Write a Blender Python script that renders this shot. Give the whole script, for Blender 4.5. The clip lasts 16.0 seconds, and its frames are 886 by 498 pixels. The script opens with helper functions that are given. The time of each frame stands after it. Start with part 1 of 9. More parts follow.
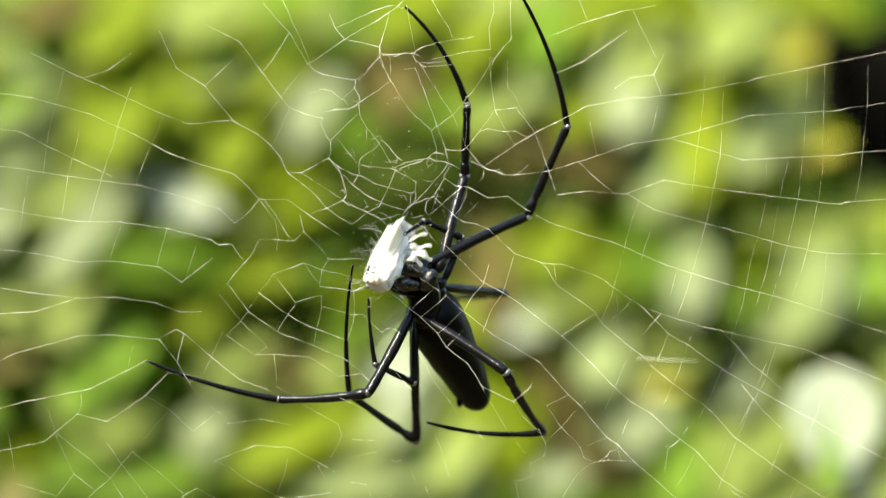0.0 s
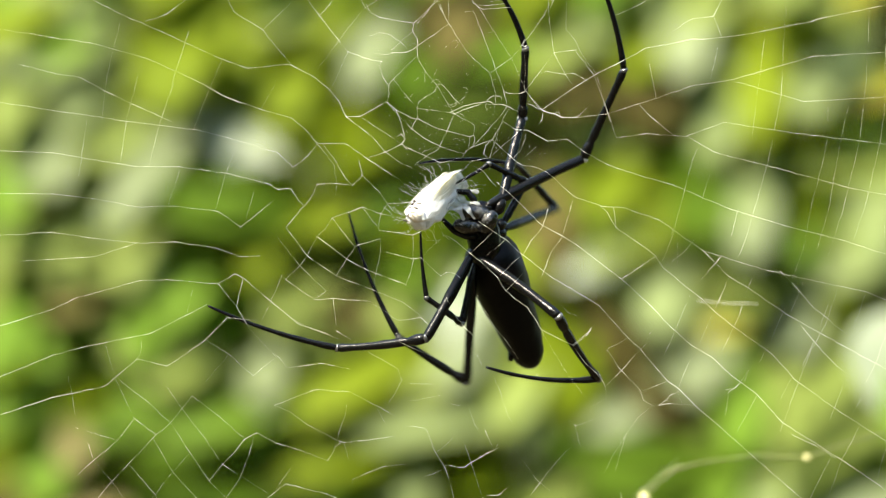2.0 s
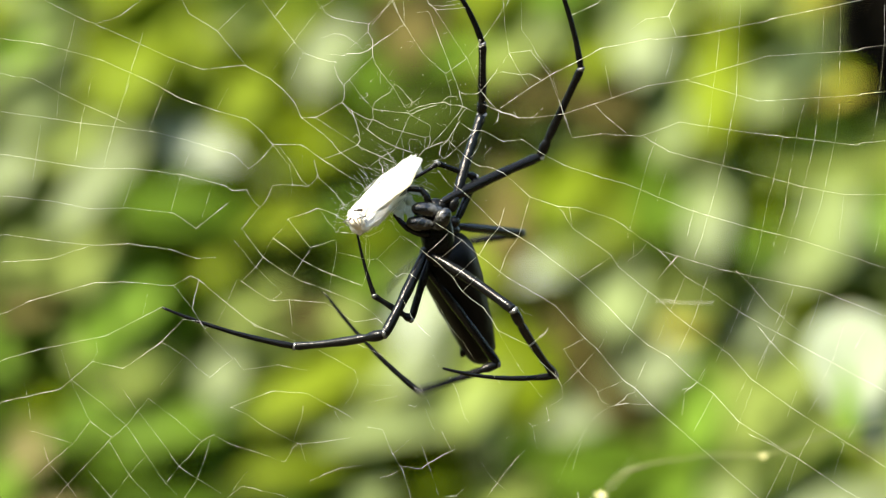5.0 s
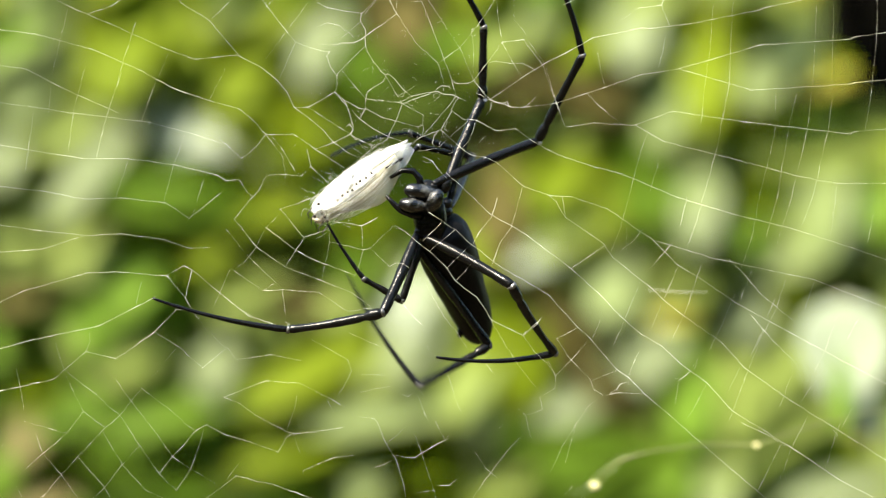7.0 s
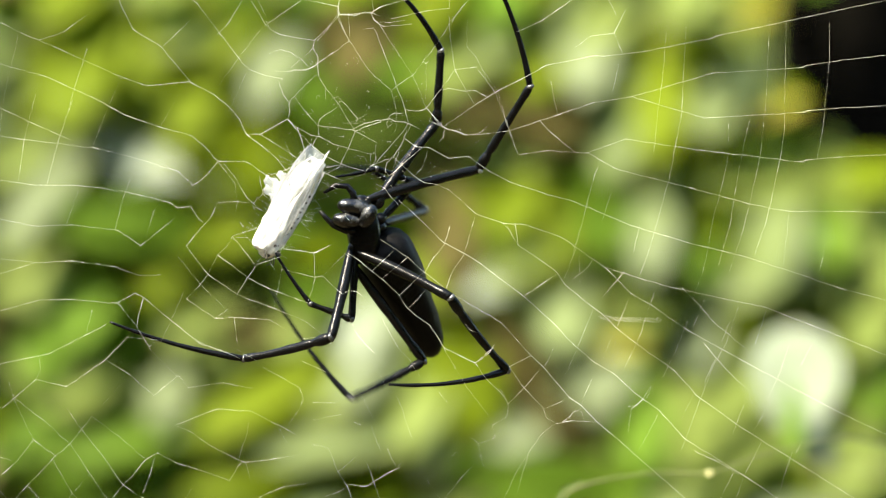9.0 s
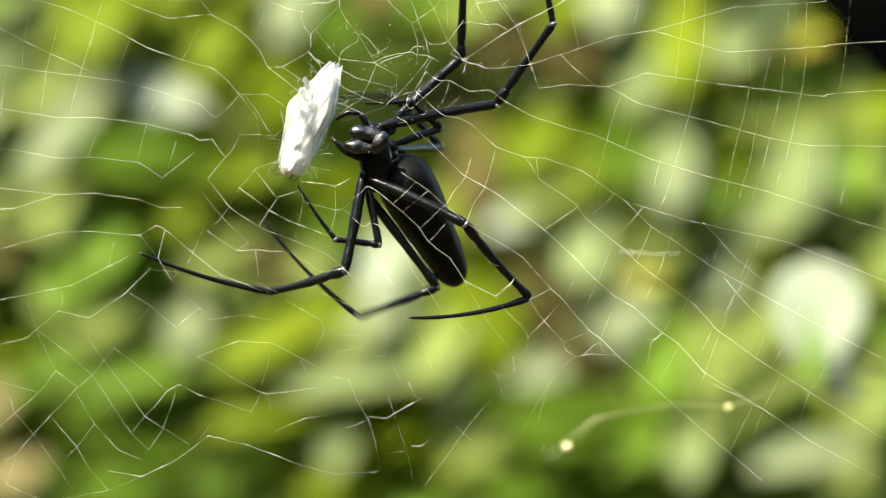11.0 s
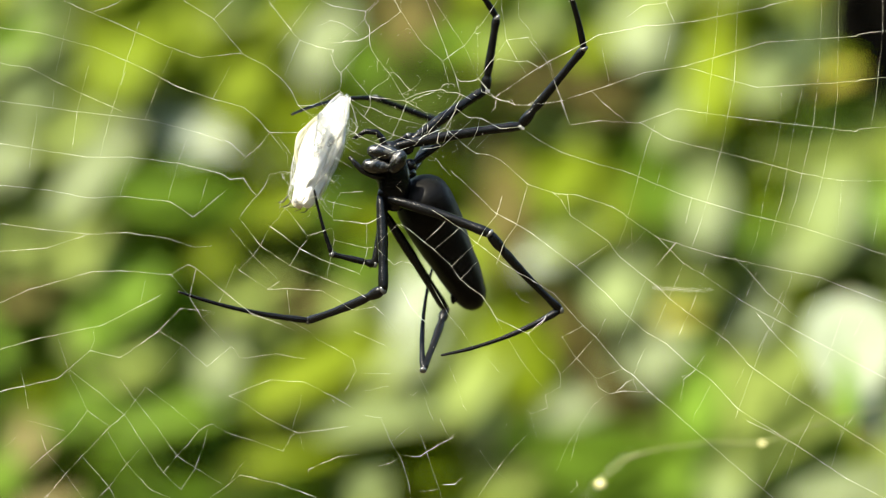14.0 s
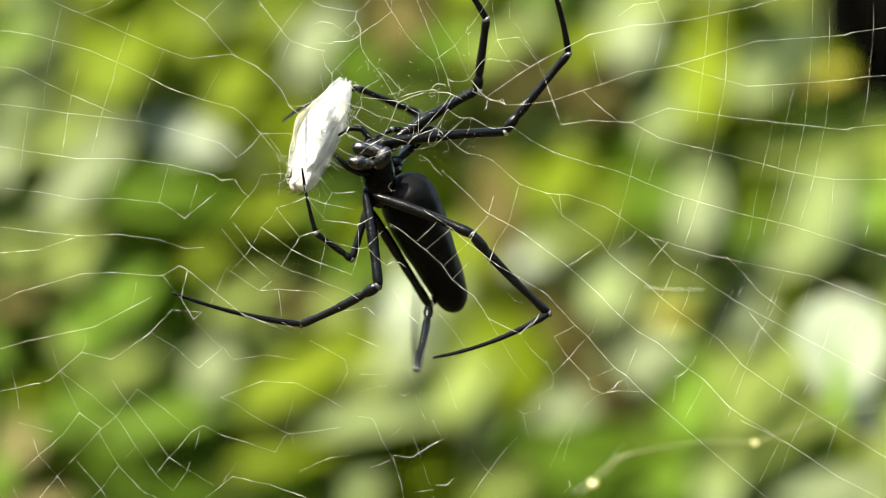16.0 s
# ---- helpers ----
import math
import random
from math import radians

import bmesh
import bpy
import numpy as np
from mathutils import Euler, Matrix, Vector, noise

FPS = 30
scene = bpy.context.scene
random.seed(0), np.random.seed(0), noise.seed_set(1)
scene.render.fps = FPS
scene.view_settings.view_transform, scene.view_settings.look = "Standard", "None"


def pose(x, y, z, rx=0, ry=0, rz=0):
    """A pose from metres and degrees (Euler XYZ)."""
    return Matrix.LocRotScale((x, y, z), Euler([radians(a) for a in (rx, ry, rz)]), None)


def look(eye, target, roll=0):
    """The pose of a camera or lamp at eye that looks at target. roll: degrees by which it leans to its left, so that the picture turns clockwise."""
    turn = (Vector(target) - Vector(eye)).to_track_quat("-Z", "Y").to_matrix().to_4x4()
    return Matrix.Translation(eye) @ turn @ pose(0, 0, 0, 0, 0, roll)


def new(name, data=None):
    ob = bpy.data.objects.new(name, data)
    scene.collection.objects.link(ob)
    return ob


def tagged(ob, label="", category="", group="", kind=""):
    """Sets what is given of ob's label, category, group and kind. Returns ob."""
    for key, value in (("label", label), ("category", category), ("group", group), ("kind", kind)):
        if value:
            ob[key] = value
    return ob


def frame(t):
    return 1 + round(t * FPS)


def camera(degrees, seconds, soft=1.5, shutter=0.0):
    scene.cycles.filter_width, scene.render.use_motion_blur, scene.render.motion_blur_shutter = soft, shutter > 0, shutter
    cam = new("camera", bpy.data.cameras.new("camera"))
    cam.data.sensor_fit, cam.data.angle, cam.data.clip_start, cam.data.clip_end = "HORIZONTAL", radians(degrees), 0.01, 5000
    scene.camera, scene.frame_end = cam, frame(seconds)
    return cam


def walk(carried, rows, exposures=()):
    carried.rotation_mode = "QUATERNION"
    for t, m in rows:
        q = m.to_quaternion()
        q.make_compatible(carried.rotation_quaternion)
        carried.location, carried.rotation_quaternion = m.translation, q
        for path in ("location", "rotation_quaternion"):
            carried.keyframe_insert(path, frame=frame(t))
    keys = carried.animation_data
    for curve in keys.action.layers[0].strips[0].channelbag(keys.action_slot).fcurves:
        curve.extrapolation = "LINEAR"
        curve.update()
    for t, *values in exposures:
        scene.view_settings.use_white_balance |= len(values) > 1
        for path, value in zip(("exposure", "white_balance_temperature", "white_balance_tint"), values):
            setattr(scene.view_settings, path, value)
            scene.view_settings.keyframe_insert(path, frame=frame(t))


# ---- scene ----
cam = camera(20, 16.0, soft=1.1, shutter=0.35)
# a long lens held by hand, wide open: only the web and the spider are sharp
cam.data.dof.use_dof = True
cam.data.dof.focus_distance = 0.702
cam.data.dof.aperture_fstop = 5.4


def aim(y, yaw, pitch, roll):
    """The camera's pose: metres along y, then degrees."""
    eye = Vector((0, y, 1.3))
    ahead = Vector((-math.sin(radians(yaw)) * math.cos(radians(pitch)), math.cos(radians(yaw)) * math.cos(radians(pitch)), math.sin(radians(pitch))))
    return look(eye, eye + ahead, roll)


walk(cam, [
    (0, aim(-0.7026, -0.180, 1.510, 0.52)),
    (0.5, aim(-0.7006, 0.064, 0.510, 0.42)),
    (1, aim(-0.6999, 0.667, 0.311, 0.40)),
    (1.5, aim(-0.6998, 1.051, 0.275, 0.47)),
    (2, aim(-0.7006, 1.159, 0.218, 0.32)),
    (2.5, aim(-0.7010, 1.016, 0.270, 0.37)),
    (3, aim(-0.7020, 0.863, 0.312, 0.15)),
    (3.5, aim(-0.6988, 0.593, 0.355, 0.15)),
    (4, aim(-0.6996, 0.161, 0.462, 0.19)),
    (4.2, aim(-0.7004, 0.039, 0.471, 0.15)),
    (6.3, aim(-0.6987, 0.411, -0.242, -0.06)),
    (6.5, aim(-0.6996, 0.357, -0.160, -0.04)),
    (7, aim(-0.6997, 0.002, 0.000, -0.02)),
    (7.5, aim(-0.6989, -0.532, 0.236, -0.02)),
    (8, aim(-0.6994, -0.918, 0.522, 0.09)),
    (8.2, aim(-0.6982, -1.103, 0.662, 0.05)),
    (10.3, aim(-0.6977, -0.915, 0.103, 0.15)),
    (10.5, aim(-0.6966, -0.884, -0.277, 0.22)),
    (11, aim(-0.6997, -0.610, -0.893, 0.22)),
    (11.5, aim(-0.6985, -0.176, -0.907, 0.00)),
    (12, aim(-0.6986, 0.115, -0.480, -0.00)),
    (12.5, aim(-0.6986, 0.172, -0.005, -0.04)),
    (13, aim(-0.6979, 0.225, 0.076, -0.04)),
    (13.5, aim(-0.6984, 0.230, 0.056, -0.05)),
    (14, aim(-0.6981, 0.110, -0.038, -0.11)),
    (14.5, aim(-0.6975, -0.027, -0.025, -0.04)),
    (15, aim(-0.6972, -0.011, -0.040, -0.11)),
    (15.5, aim(-0.6972, 0.010, -0.070, -0.36)),
    (16, aim(-0.6973, -0.080, -0.032, -0.33)),
])

# ---- daylight ----
SUN = Vector((-0.41, -0.40, 0.82)).normalized()
world = bpy.data.worlds.new("sky")
scene.world = world
world.use_nodes = True
sky = world.node_tree.nodes.new("ShaderNodeTexSky")
sky.sky_type = "NISHITA"
sky.sun_disc = False
sky.sun_elevation = math.asin(SUN.z)
sky.sun_rotation = math.atan2(SUN.x, SUN.y)
world.node_tree.links.new(sky.outputs[0], world.node_tree.nodes["Background"].inputs[0])
world.node_tree.nodes["Background"].inputs[1].default_value = 0.17
sun = new("sun", bpy.data.lights.new("sun", "SUN"))
sun.data.energy, sun.data.angle, sun.data.color = 4.5, radians(0.55), (1.0, 0.95, 0.86)
sun.matrix_world = look(SUN * 20, (0, 0, 0))
scene.view_settings.exposure = 2.06
scene.view_settings.use_white_balance = True
scene.view_settings.white_balance_temperature = 7400
scene.view_settings.white_balance_tint = 5


# ---- materials ----
def material(name, base, rough, spec=0.5, vary=0.15, scale=60.0, bump=0.1, second=None, translucent=0.0, clear=0.0, coords="Object", edges=None):
    """A principled surface whose colour wanders at two scales and from piece to piece."""
    m = bpy.data.materials.new(name)
    m.use_nodes = True
    nt = m.node_tree
    b = nt.nodes["Principled BSDF"]
    b.inputs["Roughness"].default_value = rough
    b.inputs["Specular IOR Level"].default_value = spec
    tc = nt.nodes.new("ShaderNodeTexCoord")
    big, small = nt.nodes.new("ShaderNodeTexNoise"), nt.nodes.new("ShaderNodeTexNoise")
    big.inputs["Scale"].default_value, small.inputs["Scale"].default_value = scale / 6, scale
    small.inputs["Detail"].default_value = 6
    for n in (big, small):
        nt.links.new(tc.outputs[coords], n.inputs["Vector"])
    add = nt.nodes.new("ShaderNodeMath")
    nt.links.new(big.outputs["Fac"], add.inputs[0])
    nt.links.new(small.outputs["Fac"], add.inputs[1])
    info = nt.nodes.new("ShaderNodeObjectInfo")
    more = nt.nodes.new("ShaderNodeMath")
    nt.links.new(add.outputs[0], more.inputs[0])
    nt.links.new(info.outputs["Random"], more.inputs[1])
    ramp = nt.nodes.new("ShaderNodeMapRange")
    ramp.inputs["From Min"].default_value, ramp.inputs["From Max"].default_value = 0.6, 2.2
    if edges:
        # patches with firm edges, the same on every piece
        ramp.inputs["From Min"].default_value, ramp.inputs["From Max"].default_value = edges
    nt.links.new((add if edges else more).outputs[0], ramp.inputs["Value"])
    mix = nt.nodes.new("ShaderNodeMix")
    mix.data_type = "RGBA"
    c2 = second or tuple(c * (1 + vary * 2) for c in base)
    mix.inputs["A"].default_value = (*[c * (1 - vary) for c in base], 1)
    mix.inputs["B"].default_value = (*[min(1, c) for c in c2], 1)
    nt.links.new(ramp.outputs[0], mix.inputs["Factor"])
    nt.links.new(mix.outputs["Result"], b.inputs["Base Color"])
    bp = nt.nodes.new("ShaderNodeBump")
    bp.inputs["Strength"].default_value, bp.inputs["Distance"].default_value = bump, 0.2 / scale
    nt.links.new(small.outputs["Fac"], bp.inputs["Height"])
    nt.links.new(bp.outputs[0], b.inputs["Normal"])
    if translucent:
        tr = nt.nodes.new("ShaderNodeBsdfTranslucent")
        nt.links.new(mix.outputs["Result"], tr.inputs["Color"])
        ms = nt.nodes.new("ShaderNodeMixShader")
        ms.inputs[0].default_value = translucent
        nt.links.new(b.outputs[0], ms.inputs[1])
        nt.links.new(tr.outputs[0], ms.inputs[2])
        nt.links.new(ms.outputs[0], nt.nodes["Material Output"].inputs["Surface"])
    if clear:
        # a thin skin that lets part of what lies behind it show
        tp, mc = nt.nodes.new("ShaderNodeBsdfTransparent"), nt.nodes.new("ShaderNodeMixShader")
        mc.inputs[0].default_value = clear
        nt.links.new(nt.nodes["Material Output"].inputs["Surface"].links[0].from_socket, mc.inputs[1])
        nt.links.new(tp.outputs[0], mc.inputs[2])
        nt.links.new(mc.outputs[0], nt.nodes["Material Output"].inputs["Surface"])
    return m


LEAF = {
    # pale, white and soft: sun glare on leaves put into paler base colours
    "pale": material("pale_sunlit_leaf", (0.158, 0.198, 0.093), 0.5, 0.06, 0.18, 80, 0.2, (0.205, 0.246, 0.134), 0.3),
    "white": material("sun_glare_leaf", (0.24, 0.285, 0.195), 0.5, 0.06, 0.18, 80, 0.2, (0.30, 0.345, 0.25), 0.3),
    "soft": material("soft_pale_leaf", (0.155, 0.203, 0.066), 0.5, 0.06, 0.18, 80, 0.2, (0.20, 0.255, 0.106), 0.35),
    "silver": material("silver_green_leaf", (0.155, 0.21, 0.034), 0.5, 0.06, 0.18, 80, 0.2, (0.21, 0.27, 0.072), 0.4),
    "yellow": material("yellow_green_leaf", (0.132, 0.192, 0.006), 0.5, 0.06, 0.18, 80, 0.2, (0.172, 0.230, 0.011), 0.5),
    "green": material("mid_green_leaf", (0.106, 0.208, 0.014), 0.5, 0.06, 0.18, 80, 0.2, (0.142, 0.25, 0.024), 0.5),
    "dark": material("dark_green_leaf", (0.080, 0.156, 0.012), 0.5, 0.06, 0.18, 80, 0.2, (0.108, 0.19, 0.018), 0.5),
    # gloom: shade in the gaps is put into a darker leaf colour
    "gloom": material("painted_shade_leaf", (0.044, 0.070, 0.009), 0.5, 0.06, 0.18, 80, 0.2, (0.062, 0.092, 0.013), 0.4),
    "gold": material("yellowing_leaf", (0.22, 0.22, 0.008), 0.5, 0.3, 0.15, 80, 0.2, (0.28, 0.27, 0.02), 0.3),
    "rust": material("brown_leaf", (0.085, 0.074, 0.020), 0.6, 0.06, 0.2, 80, 0.2, (0.14, 0.12, 0.038), 0.4),
    "dry": material("withered_leaf", (0.17, 0.15, 0.05), 0.7, 0.2, 0.25, 80, 0.3, (0.27, 0.23, 0.10), 0.15),
}
BARK = material("bark", (0.10, 0.07, 0.04), 0.85, 0.2, 0.3, 120, 0.5, (0.17, 0.13, 0.07))
GREEN_STEM = material("green_stem", (0.13, 0.19, 0.05), 0.6, 0.3, 0.2, 120, 0.2)
# near-black: the deep shade of a foliage gap is put into this bark
GAP_BLACK_BARK = material("gap_black_bark", (0.003, 0.0026, 0.002), 0.95, 0.03, 0.4, 40, 0.6)
SOIL = material("leaf_litter", (0.035, 0.028, 0.016), 0.95, 0.1, 0.4, 14, 0.8, (0.06, 0.047, 0.026))
# leaf colour darkened to hold the shade inside the thicket
SHADE = material("thicket_shade_leaf", (0.05, 0.09, 0.005), 0.8, 0.05, 0.4, 30, 0.3, (0.075, 0.12, 0.009))
SILK = material("silk", (0.93, 0.92, 0.76), 0.4, 1.0, 0.03, 900, 0.0, (0.97, 0.96, 0.84), 0.2)
WRAP = material("wrapped_silk", (0.60, 0.60, 0.55), 0.5, 0.4, 0.1, 900, 0.8, (0.90, 0.90, 0.87), 0.2)
THIN_WRAP = material("thin_silk_sheet", (0.66, 0.66, 0.60), 0.5, 0.4, 0.1, 900, 0.8, (0.92, 0.92, 0.88), 0.45, 0.22)
WING = material("pale_wing", (0.74, 0.70, 0.46), 0.5, 0.3, 0.08, 1500, 0.5, (0.92, 0.89, 0.74), 0.5, 0.2)
VEIL = material("clear_wing", (0.5, 0.52, 0.5), 0.3, 0.6, 0.2, 1200, 0.4, (0.75, 0.77, 0.75), 0.5, 0.45)
SPOT = material("dark_spot", (0.03, 0.025, 0.02), 0.6, 0.3, 0.2, 900, 0.1)
TAN = material("tan_fuzz", (0.58, 0.47, 0.33), 0.8, 0.2, 0.3, 1500, 0.4, (0.75, 0.68, 0.56))
SHELL = material("black_cuticle", (0.001, 0.001, 0.001), 0.25, 0.19, 0.25, 1300, 1.0, (0.005, 0.005, 0.0049))
BELLY = material("black_velvet_cuticle", (0.002, 0.002, 0.002), 0.45, 0.07, 0.3, 900, 0.35, (0.005, 0.005, 0.0049))
# glossy black; the grey patches paint highlights onto the jaws
GLOSS = material("highlight_patched_cuticle", (0.0015, 0.0015, 0.0016), 0.27, 0.6, 0.4, 480, 1.0, (0.09, 0.09, 0.086), edges=(1.1, 1.45))
FIBRE = material("white_silk_fibre", (0.92, 0.92, 0.90), 0.45, 0.6, 0.03, 900, 0.0, (0.97, 0.97, 0.95), 0.35)
JOINT = material("grey_joint", (0.03, 0.03, 0.03), 0.25, 0.9, 0.3, 1500, 0.1, (0.09, 0.09, 0.085))

PALE_JOINT = material("pale_joint", (0.28, 0.28, 0.27), 0.4, 0.6, 0.3, 1500, 0.1, (0.5, 0.5, 0.48))


# ---- builders ----
def part(name, mesh, mat, parent=None, label=""):
    """One mesh object from a bmesh or a mesh, under a thing or a part."""
    if isinstance(mesh, bmesh.types.BMesh):
        me = bpy.data.meshes.new(name)
        mesh.to_mesh(me)
        mesh.free()
        mesh = me
    if mat and not mesh.materials:
        mesh.materials.append(mat)
    ob = new(name, mesh)
    ob.parent = parent
    if label:
        tagged(ob, label)
    return ob


def smooth(mesh):
    for p in mesh.polygons:
        p.use_smooth = True
    return mesh


def tube(points, radii, sides=6):
    """A closed round tube along points, with its own radius at each."""
    points = [Vector(p) for p in points]
    vs, fs = [], []
    for i, p in enumerate(points):
        a, b = points[max(i - 1, 0)], points[min(i + 1, len(points) - 1)]
        x = (b - a).normalized()
        ref = Vector((0, 0, 1)) if abs(x.z) < 0.9 else Vector((1, 0, 0))
        y = x.cross(ref).normalized()
        z = x.cross(y)
        for k in range(sides):
            w = 2 * math.pi * k / sides
            vs.append(p + (y * math.cos(w) + z * math.sin(w)) * radii[i])
    for i in range(len(points) - 1):
        for k in range(sides):
            j = (k + 1) % sides
            fs.append((i * sides + k, i * sides + j, (i + 1) * sides + j, (i + 1) * sides + k))
    fs.append(tuple(range(sides))[::-1])
    fs.append(tuple(range((len(points) - 1) * sides, len(points) * sides)))
    return vs, fs


def tubes(name, many):
    """One mesh from several tubes."""
    vs, fs = [], []
    for v, q in many:
        o = len(vs)
        vs += v
        fs += [tuple(i + o for i in face) for face in q]
    me = bpy.data.meshes.new(name)
    me.from_pydata([tuple(v) for v in vs], [], fs)
    return smooth(me)


# ---- ground and the thicket behind the web ----
def ground():
    n, size = 60, 400.0
    bm = bmesh.new()
    rows = []
    for j in range(n + 1):
        row = []
        for i in range(n + 1):
            x = math.copysign(abs(2 * i / n - 1) ** 3, 2 * i / n - 1) * size
            y = math.copysign(abs(2 * j / n - 1) ** 3, 2 * j / n - 1) * size
            row.append(bm.verts.new((x, y, 0.05 * noise.noise((x * 0.9, y * 0.9, 0)))))
        rows.append(row)
    for j in range(n):
        for i in range(n):
            bm.faces.new((rows[j][i], rows[j][i + 1], rows[j + 1][i + 1], rows[j + 1][i]))
    ob = part("ground", bm, SOIL)
    return tagged(ob, "bare dark soil with leaf litter", "ground", kind="structure")


ground()


def leaf_mesh(name, mat, wide, curl, point):
    """A leaf one metre long along x, folded at its midrib, drooping at its tip."""
    vs, fs, n, m = [], [], 10, 2
    for i in range(n + 1):
        s = i / n
        half = wide * 0.5 * (math.sin(math.pi * min(1, s ** 0.8)) ** 0.75 if 0 < s < 1 else 0.02) * (1 - point * s * 0.4)
        for k in range(-m, m + 1):
            y = half * k / m
            z = 0.16 * abs(y) - curl * s * s + 0.012 * math.sin(9 * s + k)
            vs.append((s, y, z))
    w = 2 * m + 1
    for i in range(n):
        for k in range(2 * m):
            fs.append((i * w + k, (i + 1) * w + k, (i + 1) * w + k + 1, i * w + k + 1))
    me = bpy.data.meshes.new(name)
    me.from_pydata(vs, [], fs)
    me.materials.append(mat)
    return smooth(me)


LEAVES = {}


def leaf_of(tone, ratio):
    """The shared mesh for leaves of one colour and about one width."""
    key = (tone, round(ratio * 10) / 10)
    if key not in LEAVES:
        LEAVES[key] = leaf_mesh("leaf", LEAF[tone], max(0.2, key[1]), 0.06, 0.5)
    return LEAVES[key]


class Shrub:
    """A leafy shrub: stems from the ground, twigs to every leaf, each leaf a part."""

    def __init__(self, x, y, label, tall=2.3, stems=3, spread=0.15):
        self.base = Vector((x, y, 0))
        self.thing = tagged(new("shrub"), label, "shrub", group="shrubs behind the web")
        self.thing.location = self.base
        self.rng = random.Random(int(x * 1000) + int(y * 77))
        self.stems, self.twigs = [], []
        for k in range(stems):
            w = self.rng.uniform(0, 6.28)
            pts = [Vector((spread * s * math.cos(w) + 0.02 * math.sin(5 * s + k), 0.09 + spread * s * math.sin(w), tall * s)) for s in [i / 9 for i in range(10)]]
            self.stems.append(pts)
            self.twigs.append(tube(pts, [0.010 * (1 - 0.7 * i / 9) for i in range(10)], 7))

    def leaf(self, tone, x, y, z, length, width, turn, lean=None):
        """A leaf with its middle at x, y, z; turn: degrees of its long axis in the upright plane; lean: which way it faces."""
        r = self.rng
        if lean is None:
            lean = (r.uniform(-0.6, 0.3), -1, r.uniform(0.2, 1.1))
        up = Vector(lean).normalized()
        axis = Vector((math.cos(radians(turn)), 0, math.sin(radians(turn))))
        axis.y = max(-1.2, min(1.2, -(up.x * axis.x + up.z * axis.z) / min(-0.3, up.y)))
        length *= axis.length
        axis.normalize()
        up = (up - axis * up.dot(axis)).normalized()
        side = up.cross(axis)
        m = Matrix((axis, side, up)).transposed().to_4x4()
        base = Vector((x, y, z)) - self.base - axis * length * 0.5
        ob = new("leaf", leaf_of(tone, width / length))
        ob.parent = self.thing
        ob.matrix_basis = Matrix.Translation(base) @ m @ Matrix.Diagonal((length, length, length, 1))
        stem = self.rng.choice(self.stems)
        near = min(stem, key=lambda p: (p - base).length + 0.8 * max(0, p.z - base.z + 0.03))
        mid = near.lerp(base, 0.6) + Vector((0, 0.02, -0.012))
        self.twigs.append(tube([near, mid, base, base + axis * length * 0.1], [0.0022, 0.0016, 0.0012, 0.0008], 5))

    def fill(self, count, wide, tones):
        """Plain leaves that close the shrub behind its foremost ones."""
        r = self.rng
        for k in range(count):
            size = r.uniform(0.05, 0.12)
            x, z = self.base.x + r.uniform(-wide, wide), 1.3 + r.uniform(-0.42, 0.42)
            y = self.base.y + r.uniform(-0.08, 0.33) + 0.45 * (z - 1.3)
            # the trunk added for the dark gap stays clear of leaves
            if x > 0.36 and z > 1.43 and y < 1.95:
                continue
            self.leaf(r.choice(tones), x, y, z, size, size * r.uniform(0.32, 0.58), r.uniform(-40, 100))

    def grow(self):
        me = tubes("stem", self.twigs)
        part("stem", me, BARK, self.thing, "brown woody stems and twigs")


def face(x, z):
    """A leaf's facing that throws the sunlight towards the web."""
    to_eye = Vector((-x, -2.2, 1.3 - z)).normalized()
    return (to_eye + SUN).normalized()


DRY = material("dry_twig", (0.13, 0.14, 0.06), 0.7, 0.2, 0.2, 300, 0.2)
BUD = material("pale_bud", (0.48, 0.45, 0.22), 0.6, 0.2, 0.15, 300, 0.2)


def egg_at(c, size):
    """A small lumpy bud."""
    bm = bmesh.new()
    bmesh.ops.create_icosphere(bm, subdivisions=2, radius=size)
    for v in bm.verts:
        v.co *= 1 + 0.25 * noise.noise(v.co * 400)
        v.co.z *= 0.8
        v.co += Vector(c)
    return bm



# six shrubs, each leaf at its own place
shrub = Shrub(-0.375, 1.85, "glossy yellow-green shrub with pale sunlit leaves")
shrub.leaf("green", -0.419, 1.638, 1.619, 0.139, 0.059, -30, (-0.15, -1, 0.6))
shrub.leaf("yellow", -0.359, 1.655, 1.612, 0.140, 0.059, 76, (-0.15, -1, 0.6))
shrub.leaf("green", -0.423, 1.649, 1.555, 0.140, 0.059, 6, (-0.15, -1, 0.6))
shrub.leaf("green", -0.333, 1.641, 1.562, 0.139, 0.059, 29, (-0.15, -1, 0.6))
shrub.leaf("soft", -0.414, 1.662, 1.496, 0.141, 0.059, 5, (-0.15, -1, 0.6))
shrub.leaf("yellow", -0.355, 1.652, 1.496, 0.140, 0.059, 130, (-0.15, -1, 0.6))
shrub.leaf("soft", -0.423, 1.638, 1.427, 0.139, 0.059, 88, (-0.15, -1, 0.6))
shrub.leaf("soft", -0.333, 1.638, 1.445, 0.139, 0.059, 73, (-0.15, -1, 0.6))
shrub.leaf("silver", -0.419, 1.639, 1.380, 0.139, 0.059, -38, (-0.15, -1, 0.6))
shrub.leaf("silver", -0.341, 1.645, 1.371, 0.140, 0.059, 20, (-0.15, -1, 0.6))
shrub.leaf("silver", -0.404, 1.653, 1.324, 0.140, 0.059, 16, (-0.15, -1, 0.6))
shrub.leaf("silver", -0.333, 1.639, 1.330, 0.139, 0.059, 94, (-0.15, -1, 0.6))
shrub.leaf("rust", -0.403, 1.660, 1.254, 0.141, 0.059, 16, (0.1, -1, 0.22))
